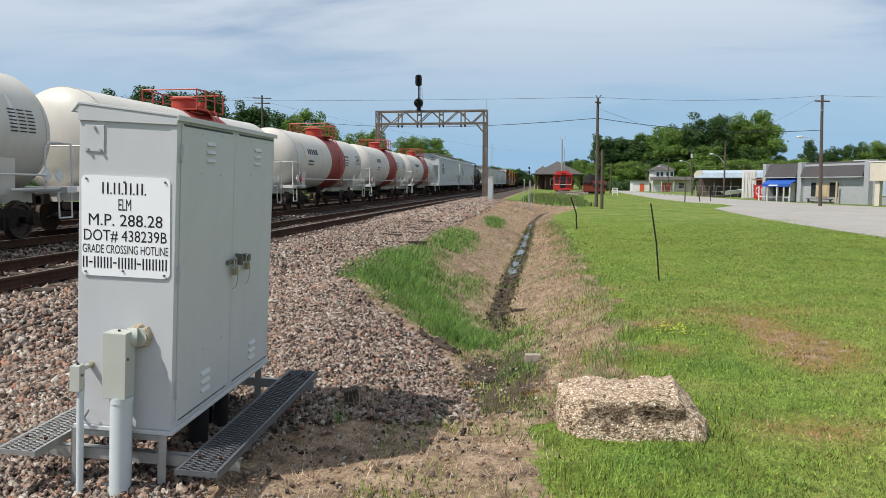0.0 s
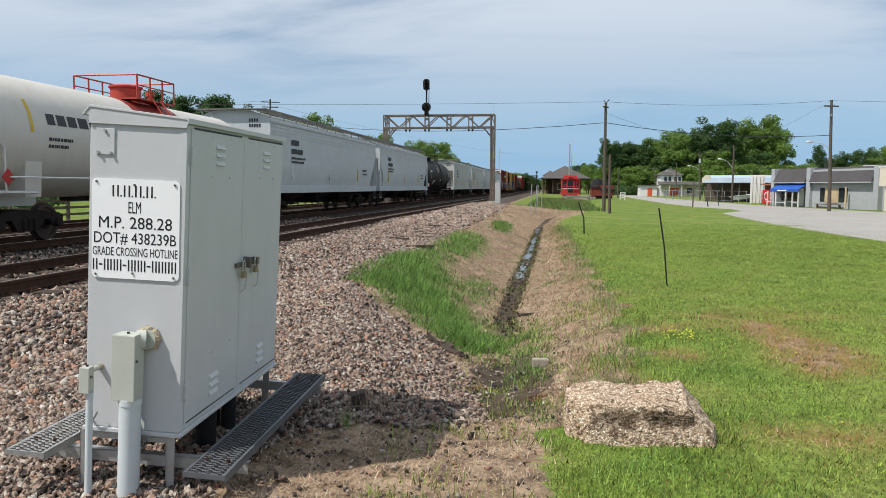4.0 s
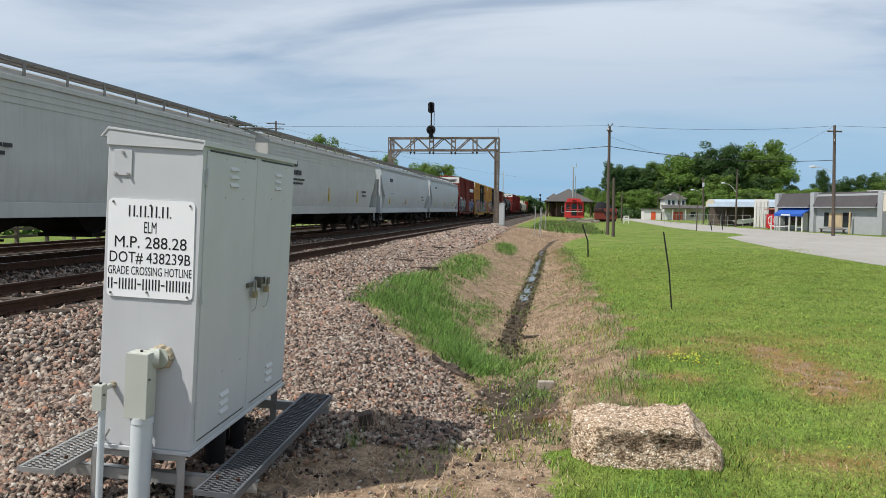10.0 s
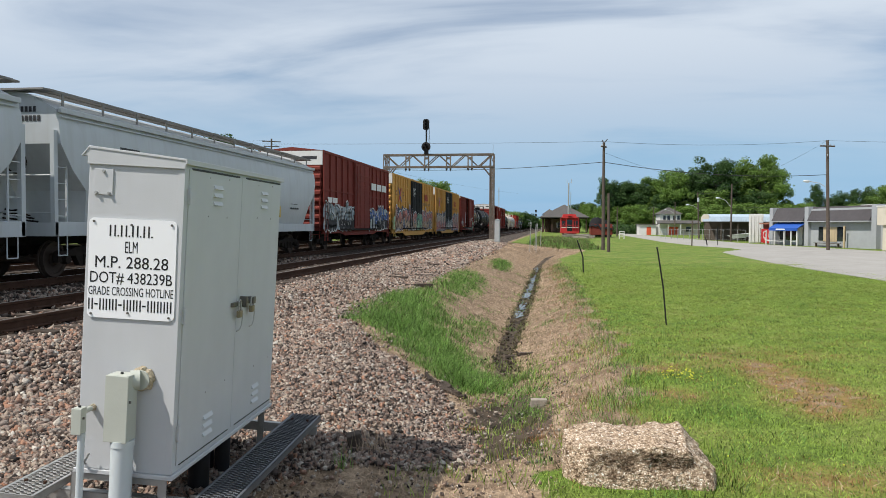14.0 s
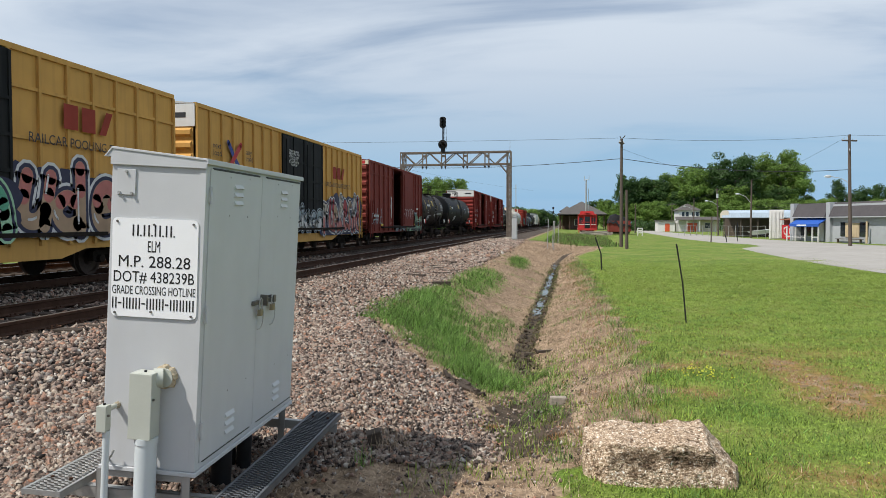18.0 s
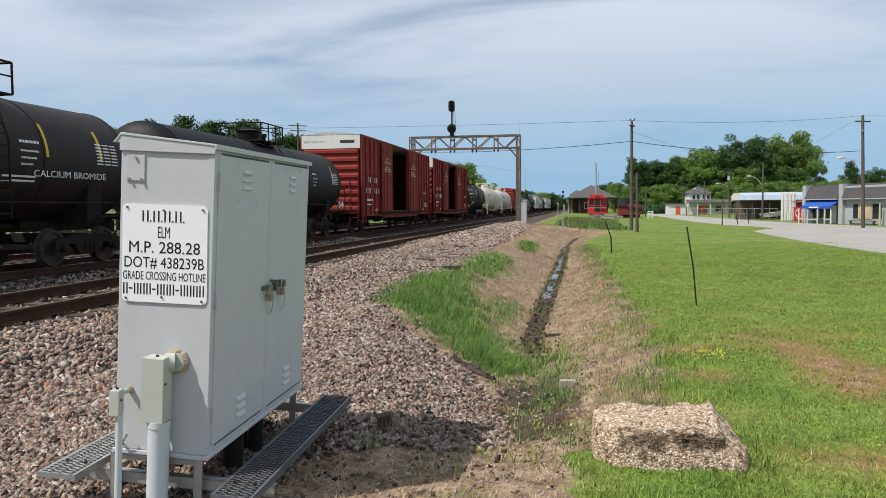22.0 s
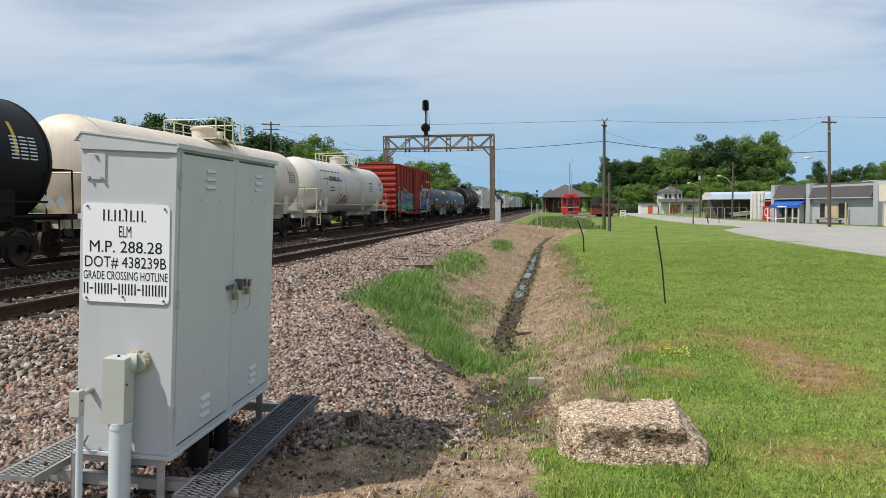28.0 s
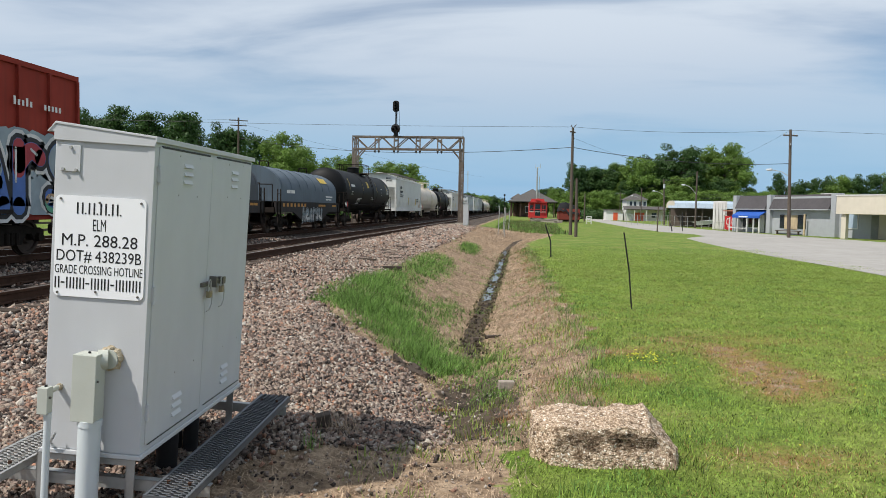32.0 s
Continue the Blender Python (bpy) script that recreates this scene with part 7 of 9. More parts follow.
TALL = tuple((s, 0.10, LETTER_WHITE, yy, 3.98 - 0.115 * i - (0.1 if i > 2 else 0), wd) for yy in (-3.6, 2.8) for i, (s, wd) in enumerate((("IMPORTANT", 0.55), ("CLOSE THIS DOOR", 0.85), ("BEFORE CLOSING MAIN DOOR", 1.25), ("IMPORTANTE", 0.6), ("CERRAR ESTA PUERTA ANTES DE", 1.35), ("CERRAR LA PUERTA PRINCIPAL", 1.3))))
FIGURES = tuple((yy, yy + 0.10, z, z + 0.27) for z, cols in ((2.58, (-7.15, -6.85, -6.05, -5.75)), (2.02, (-7.55, -7.15, -6.85, -6.05, -5.75, -5.3))) for yy in cols)
box_car(290.4, 307.0, MAROON_BOX, door_at=-0.4, seed=19, texts=TALL, big_marks=FIGURES, **MB)
box_car(308.5, 325.0, MAROON_BOX, door_at=-0.4, seed=20, texts=TALL, big_marks=FIGURES, **MB)
tank_car(326.6, 340.1, BLACK_TANK, "glossy black tank car with large white lettering", marks=LETTER_WHITE, r=1.40, seed=21, big=True)
CR = dict(fitting=CREAM_FITTING, rail_mat=CREAM_FITTING, style=1, mid=0.8)
tank_car(341.4, 356.0, CREAM_TANK, "dusty cream tank car with cream railings", seed=22, **CR)
tank_car(357.9, 371.8, WHITE_TANK, "white tank car with dark lettering, cream railings and a red scrawl", seed=23, big=True, scrawl=((-3.0, 1.45, 0.50, "sharekd", "red"), (-3.4, 1.6, 0.7, "k", "tan")), **CR)
box_car(374.85, 388.05, RED_BOX, "red boxcar with ribbed door and sprayed lettering", high=4.25, doors="single", door_w=2.6, ribs=1.1, belts=(), graffiti=((-6.6, -1.6, 1.0, 2.3, ("teal", "mint", ("green", "violet", "blue")), 11), (-1.1, 1.2, 1.05, 2.6, ("violet", "white", ("teal", "white")), 13), (1.9, 6.4, 0.95, 2.75, ("steel", "white", ("blue", "red", "steel")), 12, "kars"), (5.2, 6.4, 0.95, 1.5, (None, "mint", ("green", "tan")), 15, "ea")), seed=24, roof=RED_BOX, big_marks=tuple((4.25 + 0.13 * i + (0.35 if i > 4 else 0), 4.33 + 0.13 * i + (0.35 if i > 4 else 0), 3.30, 3.42 + 0.06 * (i in (0, 3))) for i in range(10)))
coil_car(390.1, 401.2, COIL_GREY, "dark grey coil car with an arched hood")
coil_car(402.7, 414.0, COIL_BLUE, "faded blue coil car with an arched hood and yellow patch")
tank_car(415.6, 431.6, BLACK_TANK, "black tank car with yellow reflective marks", marks=LETTER_WHITE, seed=25)
hopper_car(433.1, 448.6, HOPPER_WHITE, "off-white covered hopper car with flat sides", seed=26)
LITE[0] = True
tank_car(450.3, 466.3, CREAM_TANK, "dusty cream tank car with cream railings", seed=27, **CR)
tank_car(468.0, 481.5, BLACK_TANK, "black tank car with yellow reflective marks", marks=LETTER_WHITE, seed=28)
hopper_car(483.0, 499.0, HOPPER_WHITE, "off-white covered hopper car with flat sides", seed=29)
tank_car(500.5, 514.5, WHITE_TANK, "white tank car with dark lettering and cream railings", seed=30, **CR)
hopper_car(516.0, 532.5, HOPPER_GREY, "pale grey covered hopper car with flat sides", seed=31)
TAIL = [c for c, _ in CARS[-5:]]           # cream tank, black tank, off-white hopper, white tank, grey hopper
y = 534.0
for n in (2, 4, 1, 3, 0, 1, 4, 2, 4, 1, 3, 4, 2, 0, 1, 2, 4, 1, 3):
    c = copy_thing(TAIL[n], pose(TRAIN_X, y + 8.3, RAIL))
    CARS.append((c, y + 8.3))
    y += 17.6
for o in (TRUCK, *TRUCK.children_recursive):
    bpy.data.objects.remove(o)


# ---- poles, wires, posts ----
def pole(name, label, x, y, z0, z1, r, lean=(0, 0), arms=(), category="utility pole"):
    root = thing(name, label, category, pose(x, y, z0))
    h = z1 - z0
    top = (lean[0], lean[1], h)
    part("shaft", B().cyl((0, 0, -0.5), top, r, r * 0.68, n=12), OLDWOOD, root, smooth=40)
    for zz, w, ang in arms:
        c, s = math.cos(radians(ang)), math.sin(radians(ang))
        k = zz / h
        ox, oy = lean[0] * k, lean[1] * k
        part("crossarm", B().box(-w, w, -0.06, 0.06, zz - 0.06, zz + 0.06, pose(ox, oy, 0, 0, 0, ang)), OLDWOOD, root)
        for u in (-0.9, -0.45, 0.45, 0.9):
            part("insulator", B().cyl((ox + u * w * c, oy + u * w * s, zz + 0.06), (ox + u * w * c, oy + u * w * s, zz + 0.2), 0.04, 0.025, n=8), LAMPGREY, root)
    return root


def lamp_arm(root, x, z, reach, rise):
    arm = part("lamp_arm", B().tube([(0, 0, z), (reach * 0.5, 0, z + rise * 0.75), (reach, 0, z + rise)], 0.035, 6), LAMPGREY, root)
    part("lamp_head", B().turn([(0, 0.03), (0.12, 0.10), (0.45, 0.14), (0.6, 0.06), (0.62, 0.0)], "x", 10, (reach - 0.55, 0, z + rise)), LAMPGREY, arm, smooth=50)


p_a = pole("utility_pole", "tall brown wooden pole on the lawn by the ditch", 4.32, 66.0, -0.5, 8.95, 0.16, (-0.05, 0), ((9.1, 0.45, 60),))
part("bracket", B().cyl((-0.05, 0, 9.4), (0.25, 0, 9.75), 0.04, n=6).cyl((-0.05, 0, 9.4), (-0.2, 0, 9.7), 0.04, n=6), OLDWOOD, p_a)
pole("pole_stub", "shorter brown wooden pole stub beside the tall pole", 4.46, 61.2, -0.5, 4.3, 0.14, (-0.06, 0))
p_r = pole("utility_pole", "grey wooden power pole beside the road", 24.9, 71.6, -0.5, 9.6, 0.17, (-0.28, 0), ((9.55, 0.75, 20), (8.6, 0.35, 70)))
lamp_arm(p_r, 0, 5.6, -1.75, 0.75)
p_s = pole("utility_pole", "wooden pole with a street lamp beside the road", 25.35, 111, -0.5, 7.8, 0.15)
lamp_arm(p_s, 0, 4.9, -1.65, 1.4)
p_t = pole("utility_pole", "wooden pole with a street lamp beside the road", 24.7, 131, -0.5, 7.5, 0.15, (-0.35, 0))
lamp_arm(p_t, 0, 4.9, -1.75, 1.0)
part("transformer", B().cyl((-0.25, 0, 6.4), (-0.25, 0, 7.1), 0.18, n=10), LAMPGREY, p_t)
for x, y, h in ((29.3, 186, 8.2), (26.0, 200, 7.4), (24.0, 235, 8.6), (20.5, 245, 8.8), (17.5, 255, 8.0), (31, 250, 8.6), (12.5, 150, 5.8)):
    q = pole("utility_pole", "distant wooden pole along the street", x, y, -0.5, h - 0.5, 0.15, (0, 0), ((h - 0.4, 1.1, 10),) if y > 190 else ())
    if y in (186, 235, 255):
        lamp_arm(q, 0, h * 0.62, -2.0, 1.1)
p_w = pole("utility_pole", "dark wooden line pole among the trees beyond the train", -40.0, 100, -0.2, 13.8, 0.17, (0, 0), ((13.6, 1.3, 25), (12.9, 1.1, 25)))


def wire(pts, sag, r=0.018, label="thin black overhead cable between the poles"):
    b, line = B(), []
    for a, c in zip(pts, pts[1:]):
        a, c = Vector(a), Vector(c)
        line += [a.lerp(c, i / 12) - Vector((0, 0, sag * 4 * (i / 12) * (1 - i / 12))) for i in range(12)]
    line.append(Vector(pts[-1]))
    # one swept tube with four sides
    vs = [(p.x + r * dx * 0.7, p.y + r * dx * 0.7, p.z + r * dz) for p in line for dx, dz in ((1, 0), (0, 1), (-1, 0), (0, -1))]
    b.add(vs, [(4 * i + k, 4 * i + (k + 1) % 4, 4 * i + 4 + (k + 1) % 4, 4 * i + 4 + k) for i in range(len(line) - 1) for k in range(4)])
    solo("overhead_wire", b, WIRE, label, "wire", group="overhead wires")


wire([(-40, 100, 11.0), (4.28, 66, 7.25)], 1.15, 0.026)
wire([(4.28, 66, 7.25), (24.7, 71.6, 6.45)], 0.55, 0.026)
wire([(-62, 62, 9.6), (4.28, 66, 9.05), (24.6, 71.6, 9.55), (60, 60, 8.0)], 0.35, 0.012)
wire([(4.28, 66, 8.1), (25.0, 111, 7.4)], 0.5, 0.010)
wire([(-40, 100, 13.6), (-90, 85, 13.0)], 0.8, 0.012)
wire([(-40, 100, 13.0), (-12, 250, 12.5)], 0.8, 0.012)
wire([(25.3, 111, 7.6), (24.4, 131, 7.3), (29.3, 186, 7.6)], 0.4, 0.012)
wire([(24.6, 71.6, 9.55), (25.3, 111, 7.8)], 0.5, 0.010)
for z in (3.7, 3.9, 4.3):
    wire([(25.3, 111, z + 0.2), (60, 108, z + 0.6)], 0.3, 0.012)


def stake(name, label, x, y, z0, x1, z1, r, mat=SIGBLACK, bend=0.0):
    root = thing(name, label, "stake", pose(x, y, z0))
    dx, h = x1 - x, z1 - z0
    part("shaft", B().tube([(0, 0, -0.3), (dx * 0.5 + bend, 0, h * 0.5), (dx, 0, h)], r, 7), mat, root, smooth=40)
    part("tip", B().cyl((dx, 0, h), (dx - 0.01, 0, h + 0.02), r * 1.3, r * 0.8, n=7), mat, root)


stake("marker_stake", "thin black leaning stake stuck in the lawn", 2.09, 13.75, -0.2, 1.88, 1.21, 0.014, bend=0.01)
stake("marker_stake", "thin black bent stake at the edge of the ditch", 1.33, 32.7, -0.45, 1.04, 0.97, 0.03, bend=0.10)
stake("marker_stake", "dark wooden post with a lamp-like top beside the road", 15.08, 84, -0.5, 15.12, 2.3, 0.07, OLDWOOD)
stake("marker_stake", "short dark leaning post beside the road", 17.16, 86, -0.5, 16.9, 0.42, 0.06)
stake("marker_stake", "thin dark post beside the road", 18.68, 88, -0.5, 18.63, 1.7, 0.04)
for x, y, h in ((-1.87, 58, 2.4), (-1.55, 61, 2.3), (-1.39, 58.5, 2.3), (-1.2, 66, 2.0)):
    stake("fence_post", "weathered pale fence post at the end of the ditch", x, y, -0.5, x + 0.1, h - 0.55, 0.03, GALV)


# ---- depot, caboose, wagons by the track ----
def hip_roof(b, x0, x1, y0, y1, z0, z1, inset):
    b.add([(x0, y0, z0), (x1, y0, z0), (x1, y1, z0), (x0, y1, z0), ((x0 + x1) / 2, y0 + inset, z1), ((x0 + x1) / 2, y1 - inset, z1)],
          [(0, 1, 4), (1, 2, 5, 4), (2, 3, 5), (3, 0, 4, 5), (3, 2, 1, 0)])
    return b


depot = thing("depot_building", "old brick railway depot under a broad grey hipped roof", "building", pose(0, 185, 0.05))
part("wall", B().box(-0.6, 6.4, 0, 26, 0, 3.4), BRICK, depot)
# solid block added to fill the dark space under the left eave
part("bay", B().box(-2.3, -0.601, 3, 24, 0, 3.4), BRICK, depot)
part("roof", hip_roof(B(), -3.6, 8.6, -3.2, 30, 3.75, 7.05, 7.5), SHINGLE, depot, "broad grey shingle roof with deep eaves")
part("bay_roof", hip_roof(B(), -3.2, 0.8, 8, 16, 4.6, 6.0, 2.5), SHINGLE, depot)
part("eave_board", B().box(-3.55, 8.55, -3.15, 29.9, 3.58, 3.74), SHINGLE, depot)
for x, y in ((-2.8, -2.4), (-2.8, 4), (-2.8, 10), (-2.8, 16), (7.8, -2.4), (-0.5, -2.4), (5.4, -2.4)):
    part("canopy_post", B().box(x - 0.12, x + 0.12, y - 0.12, y + 0.12, -0.1, 3.6), BRICK, depot)
for x in (0.7, 4.0):
    w_ = part("window", B().box(x, x + 1.1, -0.06, 0.02, 1.0, 2.6), WHITE_PAINT, depot)
    part("pane", B().box(x + 0.1, x + 1.0, -0.075, -0.062, 1.1, 2.5), GLASS, w_)
part("door", B().box(2.3, 3.3, -0.06, 0.02, 0, 2.3), OLDWOOD, depot)
mast = thing("radio_mast", "slim grey pole with small aerials beside the depot", "mast", pose(2.85, 150, 0.0))
part("shaft", B().cyl((0, 0, -0.3), (0, 0, 10.3), 0.17, 0.13, n=8), GALV, mast)
part("lower_shaft", B().cyl((0.5, 0.5, -0.3), (0.45, 0.5, 8.5), 0.06, n=8), LAMPGREY, mast)
part("aerial", B().cyl((-0.4, 0, 10.3), (0.6, 0, 10.35), 0.03, n=6).cyl((-0.35, 0, 10.1), (-0.35, 0, 11.0), 0.05, n=6).cyl((0.55, 0, 10.2), (0.55, 0, 11.1), 0.07, n=6), LAMPGREY, mast)


def make_caboose():
    root = thing("caboose", "bright red old caboose on display with open end platform", "caboose", pose(2.5, 119, 0.14))
    part("body", B().box(-1.45, 1.45, 1.2, 9.0, 0.40, 2.75), CABOOSE_RED, root)
    part("end_beam", B().box(-1.5, 1.5, -0.16, -0.101, 0.30, 0.62), CABOOSE_RED, root)
    for x in (-1.42, 1.18):
        part("step", B().box(x, x + 0.26, -0.25, 0.15, -0.15, -0.10).box(x, x + 0.26, -0.2, 0.15, 0.10, 0.14).box(x, x + 0.03, -0.2, 0.15, -0.15, 0.35), CABOOSE_RED, root)
    part("roof_walk", B().box(-0.35, 0.35, -0.3, 3.4, 3.07, 3.11), CABOOSE_RED, root)
    part("brake_wheel", B().turn([(-0.02, 0.20), (0.02, 0.22), (0.02, 0.18), (-0.02, 0.20)], "y", 14, (-0.8, -0.14, 1.75)), CABOOSE_RED, root)
    part("roof", B().prism([(-1.55, 2.75), (1.55, 2.75), (1.1, 2.95), (0, 3.05), (-1.1, 2.95)], -0.1, 9.4, "y"), CABOOSE_RED, root)
    cup = part("cupola", B().prism([(-1.2, 2.9), (1.2, 2.9), (1.05, 3.38), (0, 3.46), (-1.05, 3.38)], 3.5, 6.5, "y"), CABOOSE_RED, root)
    part("floor", B().box(-1.5, 1.5, -0.1, 9.3, 0.35, 0.55), CABOOSE_RED, root)
    for x in (-1.42, -0.5, 0.5, 1.42):
        part("platform_post", B().box(x - 0.05, x + 0.05, -0.05, 0.05, 0.55, 2.8), CABOOSE_RED, root)
    for z in (1.25, 1.62):
        part("platform_rail", B().box(-1.45, 1.45, -0.04, 0.04, z - 0.04, z + 0.04), WHITE_PAINT if z < 1.5 else CABOOSE_RED, root)
    # dark glass slab imitates the shade inside the open doorway
    part("door", B().box(-0.42, 0.42, 1.16, 1.199, 0.6, 2.5), GLASS, root, "dark slab standing in for the shaded end doorway")
    for x in (-1.0, 1.0):
        part("window", B().box(x - 0.28, x + 0.28, 1.16, 1.199, 1.4, 2.3), GLASS, root)
    part("ladder", B().box(0.9, 0.94, -0.12, -0.08, 0.6, 3.0).box(1.3, 1.34, -0.12, -0.08, 0.6, 3.0), CABOOSE_RED, root)
    for y in (1.8, 7.4):
        part("truck", B().box(-1.1, 1.1, y - 1.0, y + 1.0, -0.25, 0.35), GEAR, root)


make_caboose()
PALEWOOD = M("bleached_timber", (0.21, 0.185, 0.155), 0.9, rand=0.5, var=0.3, scale=6, bump=0.2)
pile = thing("timber_pile", "heap of grey weathered timbers lying in the grass", "timber", pose(3.4, 105, -0.1))
for i in range(11):
    rr = random.Random(i)
    part("timber", B().box(-1.8, 1.8, -0.14, 0.14, -0.13, 0.13), PALEWOOD, pile, m=pose(rr.uniform(-0.7, 0.7), rr.uniform(-0.7, 0.7), 0.15 + 0.22 * (i // 6), 0, 3 + rr.uniform(-8, 8), rr.uniform(-24, 24)), bevel=0.02)
heap = thing("covered_wagon", "old brown wagon half hidden under a black tarpaulin", "wagon", pose(7.0, 110, 0.0))
part("body", B().box(-1.6, 1.5, 0, 5.0, 0.35, 1.95), BROWN_BOX, heap)
part("underframe", B().box(-1.5, 1.4, 0.2, 4.8, 0.05, 0.35), GEAR, heap)
cl = B()
rr = random.Random(8)
nx_, ny_ = 9, 9
vs = []
for j in range(ny_ + 1):
    for i in range(nx_ + 1):
        u, v_ = i / nx_, j / ny_
        edge_ = min(u, 1 - u, v_, 1 - v_)
        z = 2.05 + 0.85 * math.sin(math.pi * min(1, 0.15 + u)) * (0.75 + 0.4 * rr.random()) if edge_ > 0.05 else (1.0 if u > 0.4 else 1.45) + 0.25 * rr.random()
        vs.append((-1.75 + 3.5 * u, -0.15 + 5.3 * v_, z))
fs = [(j * (nx_ + 1) + i, j * (nx_ + 1) + i + 1, (j + 1) * (nx_ + 1) + i + 1, (j + 1) * (nx_ + 1) + i) for j in range(ny_) for i in range(nx_)]
part("tarpaulin", cl.add(vs, fs), TARP, heap, "sagging black tarpaulin", smooth=60)
st = thing("white_stand", "small white wooden stand on the lawn", "stand", pose(9.4, 105, -0.1))
for x in (-0.32, 0.32):
    part("leg", B().box(x - 0.06, x + 0.06, -0.06, 0.06, -0.1, 1.05), WHITE_PAINT, st)
for z in (0.35, 0.7, 0.98):
    part("board", B().box(-0.38, 0.38, -0.08, -0.061, z - 0.06, z + 0.06), WHITE_PAINT, st)


# ---- shops along the street ----
def frame_at(x, y, x2, y2, z):
    """A pose whose x axis runs along a front from one corner to the other, with y pointing into the house."""
    a = math.degrees(math.atan2(y2 - y, x2 - x))
    return pose(x, y, z, 0, 0, a)


def make_store():
    # front runs from the far corner to the near corner; the street lies on its -y side
    root = thing("shop_building", "pale grey single-storey shop with dark mansard roofs and a blue awning", "building", frame_at(26.5, 94.5, 31.55, 77.9, -0.5))
    Lf, split = 17.35, 6.6
    D = 16.0
    part("wall", B().box(split, Lf, 0.0, D, 0, 4.2), BLOCKWALL, root)
    part("wall", B().box(0, split, 0.6, D, 0, 4.2), BLOCKWALL, root)
    for x in (-0.25, split - 0.1, Lf - 0.35):
        part("pier", B().box(x, x + 0.7, -0.35, 0.55, 0, 4.45), BLOCKWALL, root, bevel=0.03)
    for a, b_ in ((0.45, split - 0.15), (split + 0.65, Lf - 0.4)):
        part("mansard_roof", B().prism([(-0.55, 2.85), (-0.15, 2.8), (0.35, 4.35), (0.2, 4.4)], a, b_, "x"), MANSARD, root, "dark shingled mansard")
        part("mansard_eave", B().box(a, b_, -0.6, -0.1, 2.72, 2.83), BLOCKWALL, root)
    part("roof", B().box(-0.2, Lf + 0.2, 0.4, D, 4.2, 4.32), SHINGLE, root)
    part("roof_unit", B().box(10.5, 13.2, 3.5, 4.3, 4.32, 4.62), WHITE_PAINT, root)
    aw = part("awning", B().prism([(-1.2, 1.72), (-1.2, 2.02), (0.0, 2.72), (0.0, 2.66), (-1.14, 1.98), (-1.14, 1.72)], 0.95, split - 0.15, "x"), AWNING, root, "blue cloth awning")
    part("small_marking", B().box(2.4, 4.2, -1.208, -1.202, 1.80, 1.95), LETTER_WHITE, aw)
    for x in (0.5, 1.7, 2.9, 5.2):
        w_ = part("shop_window", B().box(x, x + 1.05, 0.55, 0.599, 0.55, 2.4), WHITE_PAINT, root)
        part("pane", B().box(x + 0.07, x + 0.98, 0.53, 0.549, 0.62, 2.34), GLASS, w_)
    part("shop_door", B().box(4.15, 5.0, 0.48, 0.53, 0.05, 2.15), WHITE_PAINT, root, "white glazed shop door")
    for x in (0.3, 2.0, 3.9, 5.2, 6.3):
        part("awning_post", B().box(x - 0.06, x + 0.06, -1.13, -1.01, 0, 1.75), WHITE_PAINT, root)
    part("rail", B().box(0.3, 3.9, -1.10, -1.04, 0.45, 0.52).box(5.2, 6.3, -1.10, -1.04, 0.45, 0.52), WHITE_PAINT, root)
    part("boarded_window", B().box(9.4, 11.6, -0.06, 0.0, 0.6, 2.15), PLYWOOD, root, "large window covered with plywood")
    for x in (8.6, 11.65):
        part("pane", B().box(x, x + 0.75 if x < 10 else x + 1.3, -0.05, 0.0, 0.7, 2.2), GLASS, root)
    part("bench", B().box(8.4, 12.5, -0.5, -0.2, 0.38, 0.45).box(8.6, 8.7, -0.45, -0.25, 0, 0.38).box(12.2, 12.3, -0.45, -0.25, 0, 0.38), OLDWOOD, root)
    part("leaning_board", B().box(13.3, 13.5, -0.6, -0.5, 0, 2.3), PLYWOOD, root)


make_store()


def make_cream():
    root = thing("cream_shop_building", "cream stucco shop with a deep flat canopy and posts", "building", frame_at(31.0, 74.5, 44.0, 52.0, -0.5))
    part("wall", B().box(0.9, 26, 2.2, 14, 0, 4.0), CREAM_WALL, root)
    part("canopy", B().box(-0.2, 26, -1.0, 12, 2.35, 4.1), CREAM_WALL, root, "deep cream canopy fascia", bevel=0.03)
    part("canopy_edge", B().box(-0.25, 26, -1.06, 12, 4.1, 4.2), WHITE_PAINT, root)
    for x in (0.5, 6.2, 12, 18):
        part("post", B().box(x - 0.25, x + 0.25, -0.8, -0.4, 0, 2.35), CREAM_WALL, root, bevel=0.02)
    for x in (3.2, 9.4, 13.5):
        d = part("door", B().box(x, x + 1.0, 2.13, 2.199, 0.05, 2.15), WHITE_PAINT, root)
        part("pane", B().box(x + 0.1, x + 0.9, 2.11, 2.128, 0.3, 2.0), CREAM_WALL, d)
    for x in (5.4, 7.4, 11.2, 15.2):
        w_ = part("window", B().box(x, x + 1.5, 2.13, 2.199, 0.5, 2.1), OLDWOOD, root)
        part("pane", B().box(x + 0.1, x + 1.4, 2.11, 2.128, 0.6, 2.0), GLASS, w_)


make_cream()
# the grey store's plain block between them, and the kerb before the fronts
blk = thing("grey_annex", "plain pale grey block annex with one window", "building", frame_at(31.6, 77.6, 32.9, 73.6, -0.5))
part("wall", B().box(0, 4.2, 0.2, 14, 0, 4.1), BLOCKWALL, blk)
wn = part("window", B().box(1.0, 2.6, 0.14, 0.2, 0.9, 2.6), WHITE_PAINT, blk)
part("pane", B().box(1.1, 2.5, 0.12, 0.139, 1.0, 2.5), PALEBLUE, wn)

